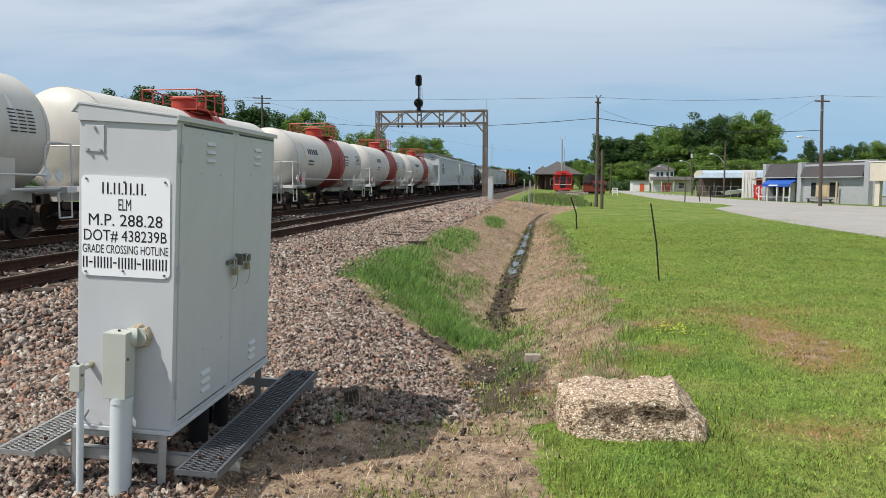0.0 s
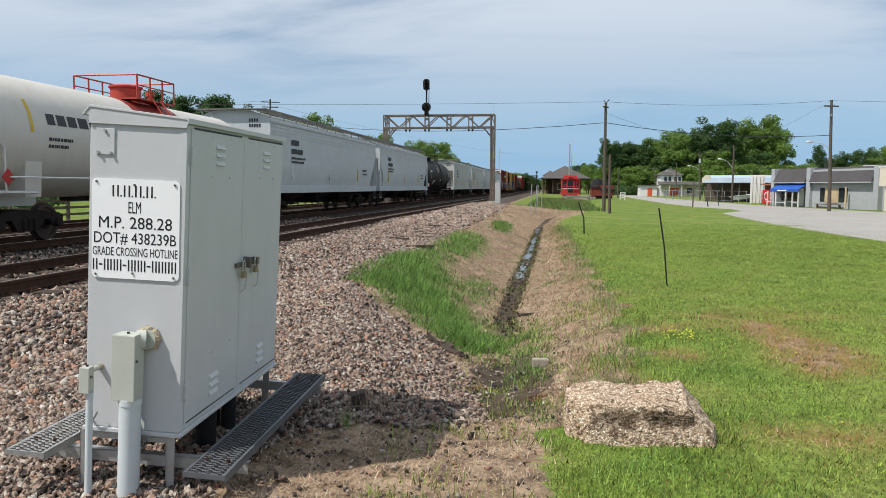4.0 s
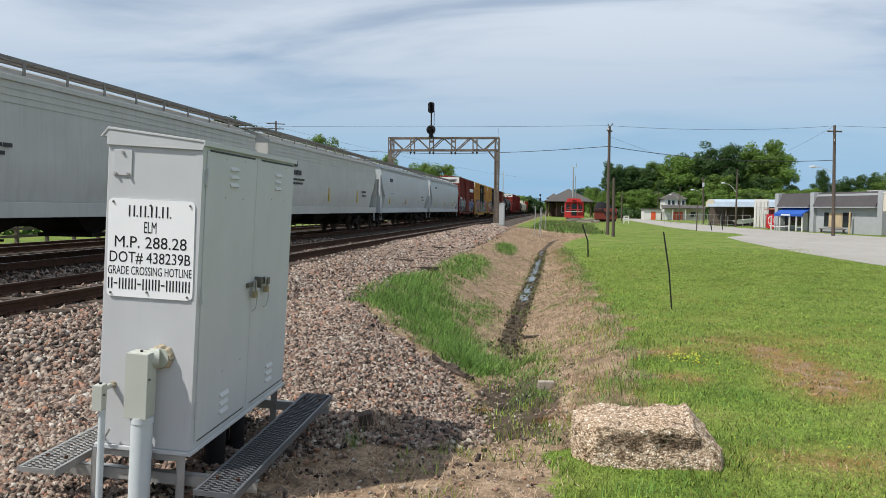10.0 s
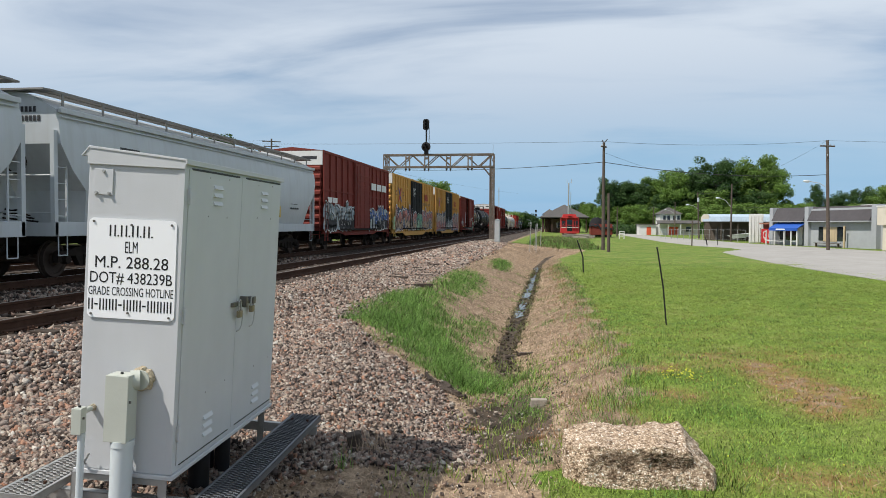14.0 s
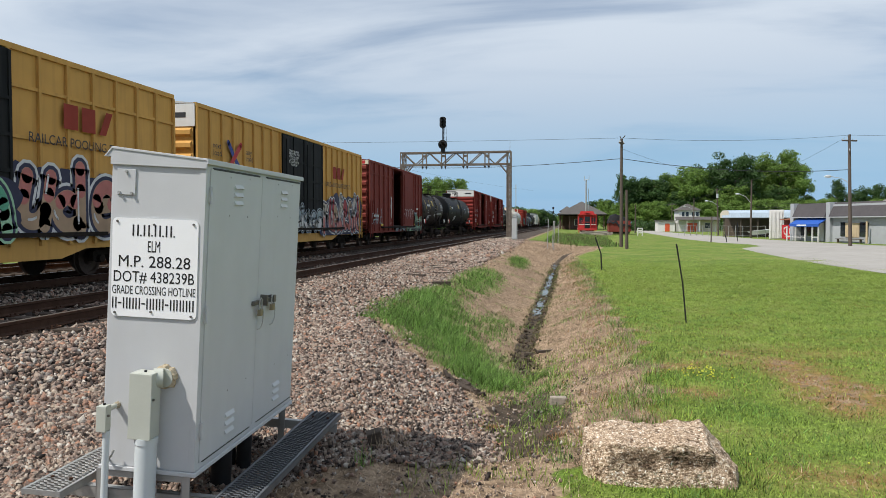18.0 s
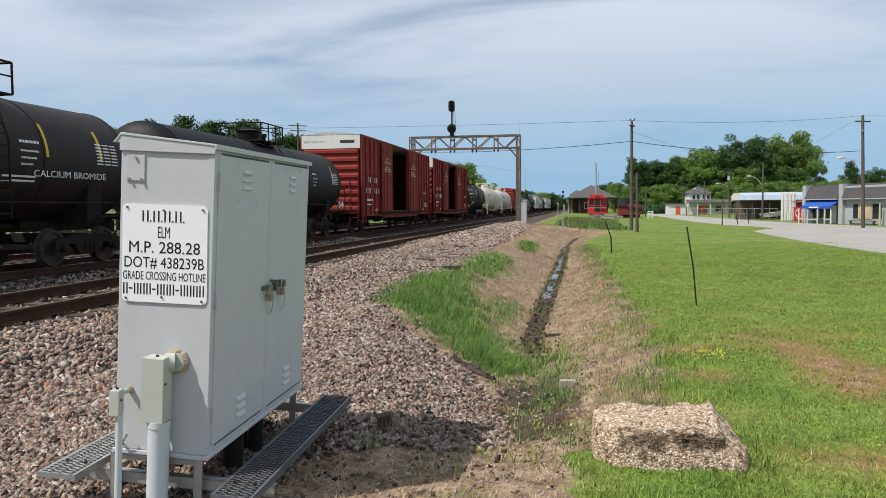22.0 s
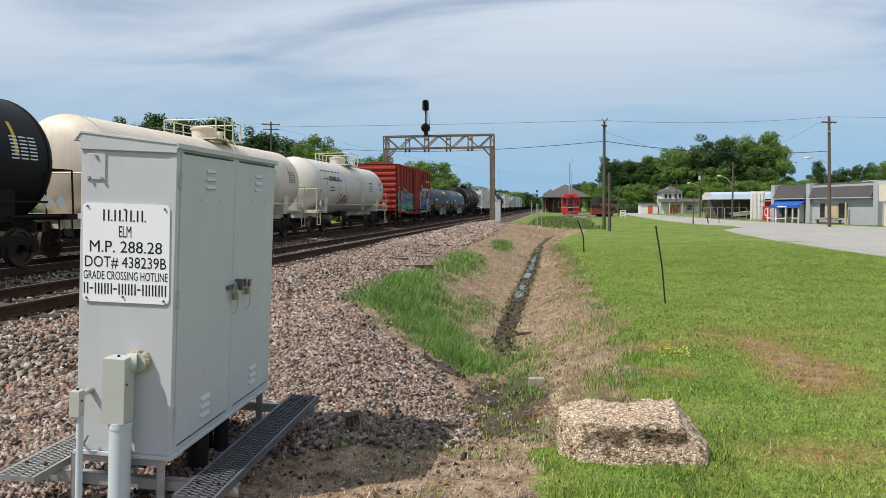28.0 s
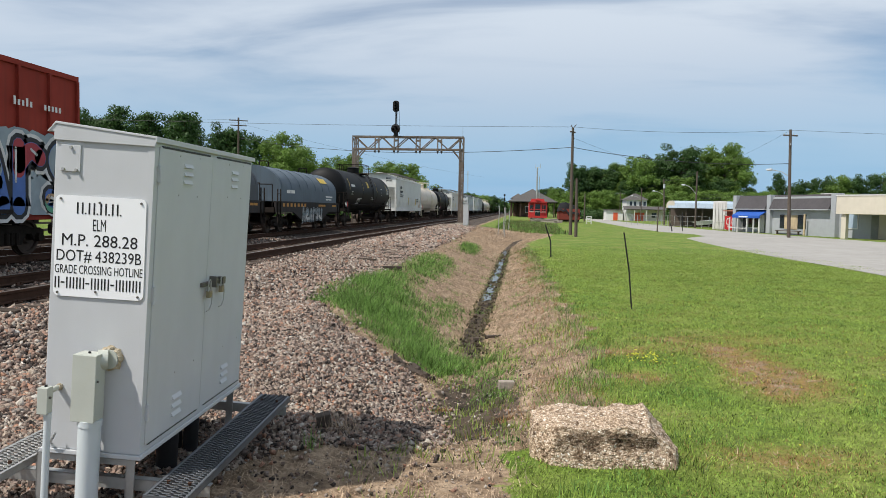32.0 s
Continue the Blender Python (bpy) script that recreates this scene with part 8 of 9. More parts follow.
cont = thing("white_container", "upright white corrugated storage container beside the shop", "container", frame_at(26.15, 104.2, 27.56, 103.9, -0.5))
part("body", B().box(0, 1.75, 0, 1.2, 0, 3.9), WHITE_PAINT, cont)
for i in range(2):
    d_ = part("door", B().box(0.05 + i * 0.84, 0.85 + i * 0.84, -0.05, 0.0, 0.1, 3.8), WHITE_PAINT, cont, bevel=0.02)
    for x in (0.2, 0.6):
        part("lock_rod", B().cyl((0.05 + i * 0.9 + x, -0.09, 0.2), (0.05 + i * 0.9 + x, -0.09, 3.6), 0.03, n=6), ROOF_GALV, d_)
    for z in (1.0, 1.9, 2.8):
        part("door_rib", B().box(0.08 + i * 0.9, 0.86 + i * 0.9, -0.075, -0.05, z, z + 0.12), WHITE_PAINT, d_)

shed = thing("rusty_shed", "low shed with a rusty metal roof behind a red panel", "shed", frame_at(26.8, 101.5, 27.8, 95.5, -0.5))
part("wall", B().box(0, 6.0, 0.5, 9, 0, 2.6), BROWN_BOX, shed)
part("roof", B().prism([(0.0, 2.5), (9.2, 3.3), (9.2, 3.4), (0.0, 2.62)], -0.2, 6.1, "x"), RUSTROOF, shed)
sgn = thing("red_wall_sign", "red painted advertising panel with a white flowing mark", "sign", frame_at(26.1, 98.6, 27.9, 98.2, -0.5) @ Matrix.Diagonal((0.40, 1, 1, 1)))
part("panel", B().box(0.3, 5.2, 0.30, 0.36, 0.15, 1.9), REDPANEL, sgn)
sw = B()
for k in range(2):
    pts = []
    for i in range(15):
        a = radians(60 + 250 * i / 14)
        pts.append((1.5 + k * 1.5 + (0.62 - 0.12 * k) * math.cos(a), 1.15 + 0.45 * math.sin(a)))
    for (a, b_), (c, d) in zip(pts, pts[1:]):
        sw.box(min(a, c) - 0.05, max(a, c) + 0.05, 0.288, 0.298, min(b_, d) - 0.05, max(b_, d) + 0.05)
sw.box(1.2, 4.6, 0.288, 0.298, 0.45, 0.53)
part("white_mark", sw, LETTER_WHITE, sgn)
for x in (0.1, 5.3):
    part("post", B().box(x - 0.06, x + 0.06, 0.2, 0.32, 0, 2.0), OLDWOOD, sgn)

# open-sided yard roof with a rounded end, its fence and what stands under it
yard = thing("yard_canopy", "long open yard canopy with a pale blue metal roof", "canopy", frame_at(22.7, 119, 29.7, 117, -0.5))
part("roof", B().prism([(-1.0, 2.95), (-0.8, 3.7), (0.2, 4.05), (4.0, 4.15), (4.0, 4.0), (0.2, 3.85), (-0.7, 2.95)], 0.3, 13.0, "x"), PALEBLUE, yard, smooth=40)
part("rounded_end", B().prism([(0, 2.9), (1.25, 2.9), (1.25, 3.95), (0.9, 4.1), (0.35, 3.98), (0.05, 3.6)], -0.9, -0.8, "y"), CREAM_WALL, yard)
part("roof_beam", B().box(0.3, 13, -0.85, -0.7, 2.8, 2.95), OLDWOOD, yard)
for i in range(6):
    part("post", B().box(0.5 + i * 2.4, 0.65 + i * 2.4, -0.6, -0.45, 0, 2.9), OLDWOOD, yard)
part("back_wall", B().box(0.3, 13, 4.0, 4.15, 0, 3.9), OLDWOOD, yard)
boat = thing("white_boat", "small white boat parked on a trailer under the canopy", "boat", pose(27.3, 112.5, -0.3, 0, -6, 10))
part("hull", B().add([(-2.2, 0, 0.95), (1.8, -0.8, 0.9), (1.8, 0.8, 0.9), (-1.4, 0, 0.35), (1.7, -0.5, 0.3), (1.7, 0.5, 0.3)], [(0, 1, 2), (0, 3, 4, 1), (0, 2, 5, 3), (3, 5, 4), (1, 4, 5, 2)]), WHITE_PAINT, boat, smooth=30)
part("trailer", B().box(-1.8, 1.8, -0.05, 0.05, 0.15, 0.25).cyl((0.6, -0.75, 0.15), (0.6, 0.75, 0.15), 0.28, n=12), GEAR, boat)
fence = thing("chain_fence", "low grey wire fence along the yard", "fence", pose(0, 0, -0.5))
for i in range(14):
    x = 17.5 + i * 0.72
    y = 126 - i * 1.3
    part("fence_post", B().cyl((x, y, -0.1), (x, y, 1.7), 0.035, n=6), GALV, fence)
    if i:
        part("fence_rail", B().cyl((x - 0.72, y + 1.3, 1.68), (x, y, 1.68), 0.02, n=5).cyl((x - 0.72, y + 1.3, 0.9), (x, y, 0.9), 0.012, n=4).cyl((x - 0.72, y + 1.3, 0.3), (x, y, 0.3), 0.012, n=4), GALV, fence)

house = thing("white_house", "white two-storey house with a porch and orange-red garage doors", "house", pose(0, 190, -0.5))
part("wall", B().box(26.3, 31.3, 0, 8, 0, 5.3), WHITE_PAINT, house)
part("roof", hip_roof(B(), 25.8, 31.8, -0.5, 8.5, 5.3, 7.0, 2.2), SHINGLE, house)
part("porch_roof", B().prism([(-2.4, 2.8), (0, 3.6), (0, 3.7), (-2.45, 2.95)], 25.4, 35.8, "x"), SHINGLE, house)
part("wing_wall", B().box(31.3, 36.0, 0, 7, 0, 2.9), CREAM_WALL, house)
for x in (27.0, 28.0, 29.4, 30.4):
    w_ = part("window", B().box(x, x + 0.75, -0.05, 0.0, 3.75, 4.95), WHITE_PAINT, house)
    part("pane", B().box(x + 0.06, x + 0.69, -0.07, -0.051, 3.82, 4.9), GLASS, w_)
part("garage_door", B().box(28.2, 30.8, -0.06, 0.0, 0, 2.1), ORANGE, house, "orange-red double door")
part("pane", B().box(32.6, 33.8, -0.06, 0.0, 0.9, 2.1), GLASS, house)
for x in (25.6, 28.0, 31.0):
    part("porch_post", B().box(x - 0.08, x + 0.08, -2.3, -2.15, 0, 2.9), WHITE_PAINT, house)
shed2 = thing("white_garage", "low white garage with an orange-red door beside the house", "garage", pose(0, 191, -0.5))
part("wall", B().box(21.4, 25.6, 0, 6, 0, 2.6), WHITE_PAINT, shed2)
part("roof", B().prism([(-0.4, 2.6), (6.4, 2.6), (6.4, 2.8), (-0.4, 2.75)], 21.1, 25.9, "x"), SHINGLE, shed2)
part("door", B().box(23.2, 24.3, -0.05, 0.0, 0, 2.0), ORANGE, shed2)


# ---- trees ----
def leaf_cloud(rnd, clumps, per, leaf):
    """Leaves as small triangles that lie over the face of each clump, with stragglers: arrays of corners."""
    P, O = [], []
    for cx, cy, cz, r in clumps:
        n = int(per * r * r) + 6
        d = rnd.normal(size=(n, 3))
        d /= np.linalg.norm(d, axis=1)[:, None]
        out = r * (0.62 + 0.36 * rnd.random(n) ** 0.6 + 0.22 * (rnd.random(n) < 0.12))
        lump = 1 + 0.16 * np.sin(d[:, 0] * 5 + cx) * np.cos(d[:, 1] * 6 + cy) + 0.10 * np.sin(d[:, 2] * 9 + cz)
        P.append(np.array([cx, cy, cz]) + d * (out * lump)[:, None] * np.array([1, 1, 0.72]))
        O.append(d + 0.42 * rnd.normal(size=(n, 3)) + np.array([0, 0, 0.2]))
    P, O = np.concatenate(P), np.concatenate(O)
    n = len(P)
    O /= np.linalg.norm(O, axis=1)[:, None]
    u = np.cross(O, rnd.normal(size=(n, 3))); u /= np.linalg.norm(u, axis=1)[:, None]
    v = np.cross(O, u)
    s = leaf * (0.5 + 0.9 * rnd.random(n))[:, None]
    tri = np.stack([P - u * s, P + u * s * 0.7 - v * s * 0.75, P + u * s * 0.5 + v * s * 0.8], 1).reshape(-1, 3)
    return tri, np.arange(3 * n).reshape(-1, 3)


def make_tree(seed, height, spread, material, label, leaf=0.26, per=150, pine=False):
    rnd = np.random.default_rng(seed)
    root = thing("tree", label, "tree", group="trees round the place")
    b = B()
    base = height * (0.32 if pine else 0.14)
    b.cyl((0, 0, -0.4), (0.1, 0, base), height * 0.022, height * 0.016, n=8)
    b.cyl((0.1, 0, base), (0, 0.1, height * 0.88), height * 0.016, height * 0.004, n=7)
    clumps = []
    limbs = 22 if not pine else 26
    for i in range(limbs):
        a = i * 2.4 + rnd.uniform(-0.5, 0.5)
        u = (i + 0.5) / limbs
        z = base + (height - base) * (0.06 + 0.86 * u)
        k = math.sin(math.pi * (0.16 + 0.74 * u)) ** 0.6 if not pine else (1.05 - 0.75 * u)
        reach = spread * k * rnd.uniform(0.6, 1.12)
        tip = np.array([reach * math.cos(a), reach * math.sin(a), z + reach * (0.25 if not pine else 0.05)])
        root_z = max(base * 0.8, z - reach * 0.45)
        b.cyl((0, 0, root_z), tuple(tip), height * 0.007, height * 0.0015, n=5)
        for j in range(4 if not pine else 3):
            f = 0.35 + 0.7 * (j + rnd.random()) / 4
            q = np.array([0, 0, root_z]) * (1 - f) + tip * f + rnd.normal(size=3) * spread * 0.10
            clumps.append((*q, spread * rnd.uniform(0.20, 0.36) * (0.75 if pine else 1)))
    part("trunk", b, BARK, root, smooth=50)
    v, f = leaf_cloud(rnd, clumps, per, leaf)
    part("crown", raw("crown", v, f, material), None, root)
    return root, float(np.percentile(v[:, 2], 99.7)), 2 * float(np.percentile(np.hypot(v[:, 0], v[:, 1]), 97))


TREES = [make_tree(1, 20, 6.4, LEAF_DARK, "tall dark green broadleaf tree in full leaf", 0.26, 56),
         make_tree(2, 20, 6.2, LEAF_LIGHT, "tall light green broadleaf tree in full leaf", 0.26, 54),
         make_tree(3, 16, 4.4, LEAF_DARK, "dark green pine with an uneven crown", 0.21, 80, True),
         make_tree(4, 12, 5.2, LEAF_LIGHT, "bushy light green tree", 0.21, 70),
         make_tree(5, 19, 7.2, LEAF_DARK, "broad dark green tree with a ragged crown", 0.26, 52),
         make_tree(6, 17, 5.4, LEAF_LIGHT, "light green tree with an open crown", 0.24, 56)]
rt = random.Random(12)
# kind, x, y, height over the lawn, width
WOOD = [(0, 48.5, 233, 22.8, 16.5), (4, 42.5, 241, 20.0, 15), (1, 62.0, 235, 23.6, 15), (5, 67.0, 238, 20.5, 10), (1, 57.5, 240, 21.0, 11), (5, 35.5, 231, 18.9, 12), (1, 30.5, 240, 17.5, 12), (0, 53.0, 244, 19.5, 14), (0, 25.0, 238, 16.6, 12), (0, 21.0, 240, 16.2, 11), (2, 15.2, 228, 16.8, 6.5), (2, 17.6, 233, 15.6, 7), (0, 28.0, 246, 16.4, 12), (4, 38.5, 244, 18.0, 13),
        (3, 10.5, 232, 9.0, 7), (3, 20, 228, 8, 9), (3, 25, 226, 8.5, 9), (3, 31, 225, 7.5, 9), (3, 37, 224, 8, 9), (3, 44, 224, 9, 10), (3, 51, 224, 9, 10), (3, 58, 224, 9, 10), (3, 65, 226, 9, 10), (3, 71, 228, 9, 8), (3, 14.5, 226, 8, 7), (4, 66, 244, 17, 13), (1, 47, 228, 13, 10), (0, 33, 230, 12, 10), (0, 60, 230, 13, 10),
        (3, 75, 235, 9.5, 7), (2, 78.2, 236, 15.0, 5.5), (0, 82, 240, 12, 9), (0, 86.5, 238, 12.8, 9), (0, 91.5, 238, 14.0, 9), (1, 96.5, 236, 14.6, 9), (0, 102, 238, 14.6, 10), (0, 108, 236, 15.4, 10), (1, 115, 238, 16, 11), (0, 122, 235, 16.5, 12), (1, 130, 232, 16.5, 12), (0, 138, 230, 17, 12), (3, 80, 230, 8, 8), (3, 88, 230, 9, 9), (3, 97, 230, 9, 9), (3, 106, 230, 9, 9),
        (0, -8, 330, 6, 5), (3, -3, 300, 6, 6), (3, 9.5, 310, 8, 7), (0, 14, 330, 11, 9), (0, 8.5, 262, 10, 8), (0, 12, 268, 10.5, 8), (3, 4, 262, 7, 7)]
# the wood behind the train: dark to the south, lighter and lower further on
TOP = [(-92, 13.5), (-70, 15.2), (-60, 15.9), (-52, 14.8), (-46, 14.3), (-40, 13.3), (-33, 11.0), (-27, 9.5), (-17, 8.0)]
for i in range(36):
    x = -94 + i * 2.24 + rt.uniform(-0.8, 0.8)
    want = float(lerp(x, TOP)) * (rt.uniform(0.95, 1.08) if x < -46 else rt.choice((0.72, 0.90, 1.02)))
    k = rt.choice((3, 5, 5, 1)) if x > -42 else rt.choice((0, 2, 2, 4, 2))
    WOOD.append((k, x, 110 + rt.uniform(-4, 7), want + 0.45, rt.uniform(5.5, 7.5) if k == 2 else rt.uniform(6, 9)))
for i in range(17):
    y = 150 + i * 7.6 + rt.uniform(-6, 6)
    WOOD.append((rt.choice((1, 3, 5, 0)), -34 + i * 1.45, y, (1.4 + 0.024 * y) * rt.uniform(0.75, 1.1), rt.uniform(4, 7)))
for i in range(10):
    WOOD.append((rt.choice((0, 1, 3)), -30 + i * 2.2, 230 + i * 16, rt.uniform(6.5, 8.5), rt.uniform(6, 8)))
for i in range(8):
    WOOD.append((rt.choice((0, 2)), -120 + i * 5, 60 + rt.uniform(-8, 8), rt.uniform(11, 15), rt.uniform(6, 9)))
for k, x, y, high, wide in WOOD:
    root, zh, zw = TREES[k]
    sx = wide / zw * rt.uniform(0.95, 1.08)
    copy_thing(root, Matrix.LocRotScale((x, y, -0.45), Euler((0, 0, rt.uniform(0, 6.28))), (sx, sx * rt.uniform(0.9, 1.1), high / zh)))
for root, _, _ in TREES:
    for o in (*root.children_recursive, root):
        bpy.data.objects.remove(o)
# low scrub along the far side of the tracks and of the street
rb = np.random.default_rng(5)
cl = [(-30 - 20 * rb.random() if i % 2 else -24 - 10 * rb.random(), 40 + 3.4 * i, 0.6, 1.0 + 1.3 * rb.random()) for i in range(46)]
cl += [(12 + 1.5 * i, 205 + 6 * rb.random(), 0.7, 1.6 + rb.random()) for i in range(60)]
v, f = leaf_cloud(rb, cl, 110, 0.22)
solo("scrub", raw("scrub", v, f, LEAF_DARK), None, "low dark green scrub at the foot of the trees", "shrubs", kind="stuff")
fw = thing("wooden_fence", "dark wooden rail fence beyond the side track", "fence", pose(-24.5, 0, -0.25))
for i in range(40):
    part("fence_post", B().box(-0.07, 0.07, i * 2.0 - 0.07, i * 2.0 + 0.07, -0.2, 1.15), OLDWOOD, fw)
for z in (0.35, 0.7, 1.05):
    part("fence_rail", B().box(-0.03, 0.03, 0, 78, z - 0.06, z + 0.06), OLDWOOD, fw)
ds = thing("distant_signal", "small dark railway signal far down the line", "signal", pose(-5.6, 230, 0))
part("mast", B().cyl((0, 0, -0.3), (0, 0, 6.4), 0.07, n=6), SIGBLACK, ds)
for z in (5.0, 6.2):
    part("signal_head", B().box(-0.28, 0.28, -0.15, 0.15, z - 0.35, z + 0.35), SIGBLACK, ds, bevel=0.05)
tw = thing("distant_mast", "faint lattice radio tower far beyond the tracks", "tower", pose(-22.5, 300, 0))
part("lattice", B().cyl((-0.3, 0, 0), (-0.15, 0, 17.3), 0.05, n=4).cyl((0.3, 0, 0), (0.15, 0, 17.3), 0.05, n=4).cyl((0, 0.5, 0), (0, 0.3, 17.3), 0.05, n=4), LAMPGREY, tw)


# ---- ballast stones, grass, straw ----
def stones(name, n, area, size, seed, label, keep, shape="ico", mat=STONE):
    """n angular stones scattered over x0, x1, y0, y1; keep(x, y) gives how likely one stays."""
    rnd = np.random.default_rng(seed)
    x0, x1, y0, y1 = area
    x = rnd.uniform(x0, x1, n); y = y0 + (y1 - y0) * rnd.random(n) ** (1.25 if y1 > 13 else 1.0)
    ok = rnd.random(n) < keep(x, y)
    x, y = x[ok], y[ok]
    n = len(x)
    t = (1 + 5 ** 0.5) / 2
    if shape == "ico":
        V = np.array([(-1, t, 0), (1, t, 0), (-1, -t, 0), (1, -t, 0), (0, -1, t), (0, 1, t), (0, -1, -t), (0, 1, -t), (t, 0, -1), (t, 0, 1), (-t, 0, -1), (-t, 0, 1)]) / 1.9
        F = np.array([(0, 11, 5), (0, 5, 1), (0, 1, 7), (0, 7, 10), (0, 10, 11), (1, 5, 9), (5, 11, 4), (11, 10, 2), (10, 7, 6), (7, 1, 8), (3, 9, 4), (3, 4, 2), (3, 2, 6), (3, 6, 8), (3, 8, 9), (4, 9, 5), (2, 4, 11), (6, 2, 10), (8, 6, 7), (9, 8, 1)])
    elif shape == "chip":
        # a wedge with two ridges: eight faces
        V = np.array([(-0.9, -0.7, -0.5), (0.9, -0.7, -0.5), (0.9, 0.7, -0.5), (-0.9, 0.7, -0.5), (-0.45, 0.1, 0.65), (0.55, -0.1, 0.6)])
        F = np.array([(0, 1, 5), (0, 5, 4), (1, 2, 5), (2, 3, 4), (2, 4, 5), (3, 0, 4), (0, 3, 2), (0, 2, 1)])
    else:
        V = np.array([(1, 0, 0), (-1, 0, 0), (0, 1, 0), (0, -1, 0), (0, 0, 1), (0, 0, -1)], float)
        F = np.array([(0, 2, 4), (2, 1, 4), (1, 3, 4), (3, 0, 4), (2, 0, 5), (1, 2, 5), (3, 1, 5), (0, 3, 5)])
    s = size * (0.45 + 1.0 * rnd.random(n) ** 1.6)
    W = V[None] * (1 + 0.28 * rnd.normal(size=(n, len(V), 3))) * s[:, None, None] * (0.7 + 0.6 * rnd.random((n, 1, 3)))
    q = rnd.normal(size=(n, 4)); q /= np.linalg.norm(q, axis=1)[:, None]
    a, b, c, d = q.T
    R = np.stack([1 - 2 * (c * c + d * d), 2 * (b * c - a * d), 2 * (b * d + a * c), 2 * (b * c + a * d), 1 - 2 * (b * b + d * d), 2 * (c * d - a * b), 2 * (b * d - a * c), 2 * (c * d + a * b), 1 - 2 * (b * b + c * c)], -1).reshape(n, 3, 3)
    W = np.einsum("nij,nkj->nki", R, W)
    z = land(x, y) + s * (0.15 + 0.75 * rnd.random(n))
    W += np.stack([x, y, z], -1)[:, None]
    f = (F[None] + (np.arange(n) * len(V))[:, None, None]).reshape(-1, 3)
    solo(name, raw(name, W.reshape(-1, 3), f, mat), None, label, "stones", kind="stuff")


def on_ballast(x, y):
    lawn, soil, mud, tall = zones(x, y)
    return np.clip(1 - soil, 0, 1) * np.clip(1 - tall, 0, 1) + 0.012 * soil * (1 - lawn)


stones("ballast_stones", 120000, (-4.6, -0.5, 2.6, 7.2), 0.0180, 11, "pinkish-grey crushed stone heaped round the cabinet", on_ballast, "chip")
stones("ballast_stones_on_slope", 86000, (-4.6, -0.5, 7.0, 12.0), 0.0205, 17, "pinkish-grey crushed stone on the slope to the ditch", on_ballast, "chip")
stones("ballast_stones_by_track", 66000, (-7.2, -3.0, 5.0, 30.0), 0.028, 12, "grey crushed stone along the track", on_ballast, "octa")
stones("ballast_stones_far", 26000, (-7.2, -3.3, 29.0, 66.0), 0.055, 18, "grey crushed stone far along the track", on_ballast, "octa")
stones("ballast_stones_in_track", 30000, (-13.6, -7.0, 8.0, 34.0), 0.036, 13, "grey crushed stone between the rails", lambda x, y: 0.9 * (np.abs(np.abs(x + 7.87) - 0.7535) > 0.1) * (np.abs(np.abs(x + 12.35) - 0.7535) > 0.1), "octa")
stones("ditch_clods", 3000, (-1.3, -0.1, 10.0, 44.0), 0.028, 19, "dark clods along the ditch bottom", lambda x, y: np.exp(-((np.abs(x - edges(y)[1]) - 0.12) / 0.12) ** 2), "octa", CLOD)
stones("scattered_stones", 4500, (-1.6, 0.2, 3.0, 9.0), 0.012, 14, "small loose stones on the bare earth", lambda x, y: 0.5 * (1 - zones(x, y)[0]), "octa")


def blades(name, n, area, height, width, seed, material, label, keep, power=1.6, lean=0.5, flat=0.0, spread=0.05, drift=(0.0, 0.0)):
    rnd = np.random.default_rng(seed)
    x0, x1, y0, y1 = area
    y = y0 + (y1 - y0) * rnd.random(n) ** power
    x = x0 + (x1 - x0) * rnd.random(n) if callable(keep) else 0
    ok = rnd.random(n) < keep(x, y)
    x, y = x[ok], y[ok]
    n = len(x)
    h = height * (0.4 + 0.9 * rnd.random(n)) * (1 + 0.012 * y) * (0.35 + 0.8 * zones(x, y)[3] if name == "bank_grass" else 1) * (1 + 0.5 * wobble(x, y, 0.24, 41))
    w = width * (0.6 + 0.8 * rnd.random(n)) * (1 + spread * y)
    a = rnd.uniform(0, math.tau, n)
    dx, dy = np.cos(a), np.sin(a)
    b = rnd.uniform(0, math.tau, n)
    lx, ly = np.cos(b) * h * lean * rnd.random(n), np.sin(b) * h * lean * rnd.random(n)
    lx, ly = lx + drift[0] * h * (0.4 + 0.9 * rnd.random(n)), ly + drift[1] * h * (0.4 + 0.9 * rnd.random(n))
    z = land(x, y) - 0.005
    hz = h * (1 - flat)
    p0 = np.stack([x - dx * w, y - dy * w, z], -1)
    p1 = np.stack([x + dx * w, y + dy * w, z], -1)
    p3 = np.stack([x + lx, y + ly, z + hz], -1)
    v = np.stack([p0, p1, p3], 1).reshape(-1, 3)
    solo(name, raw(name, v, np.arange(3 * n).reshape(-1, 3), material), None, label, "grass", kind="stuff")


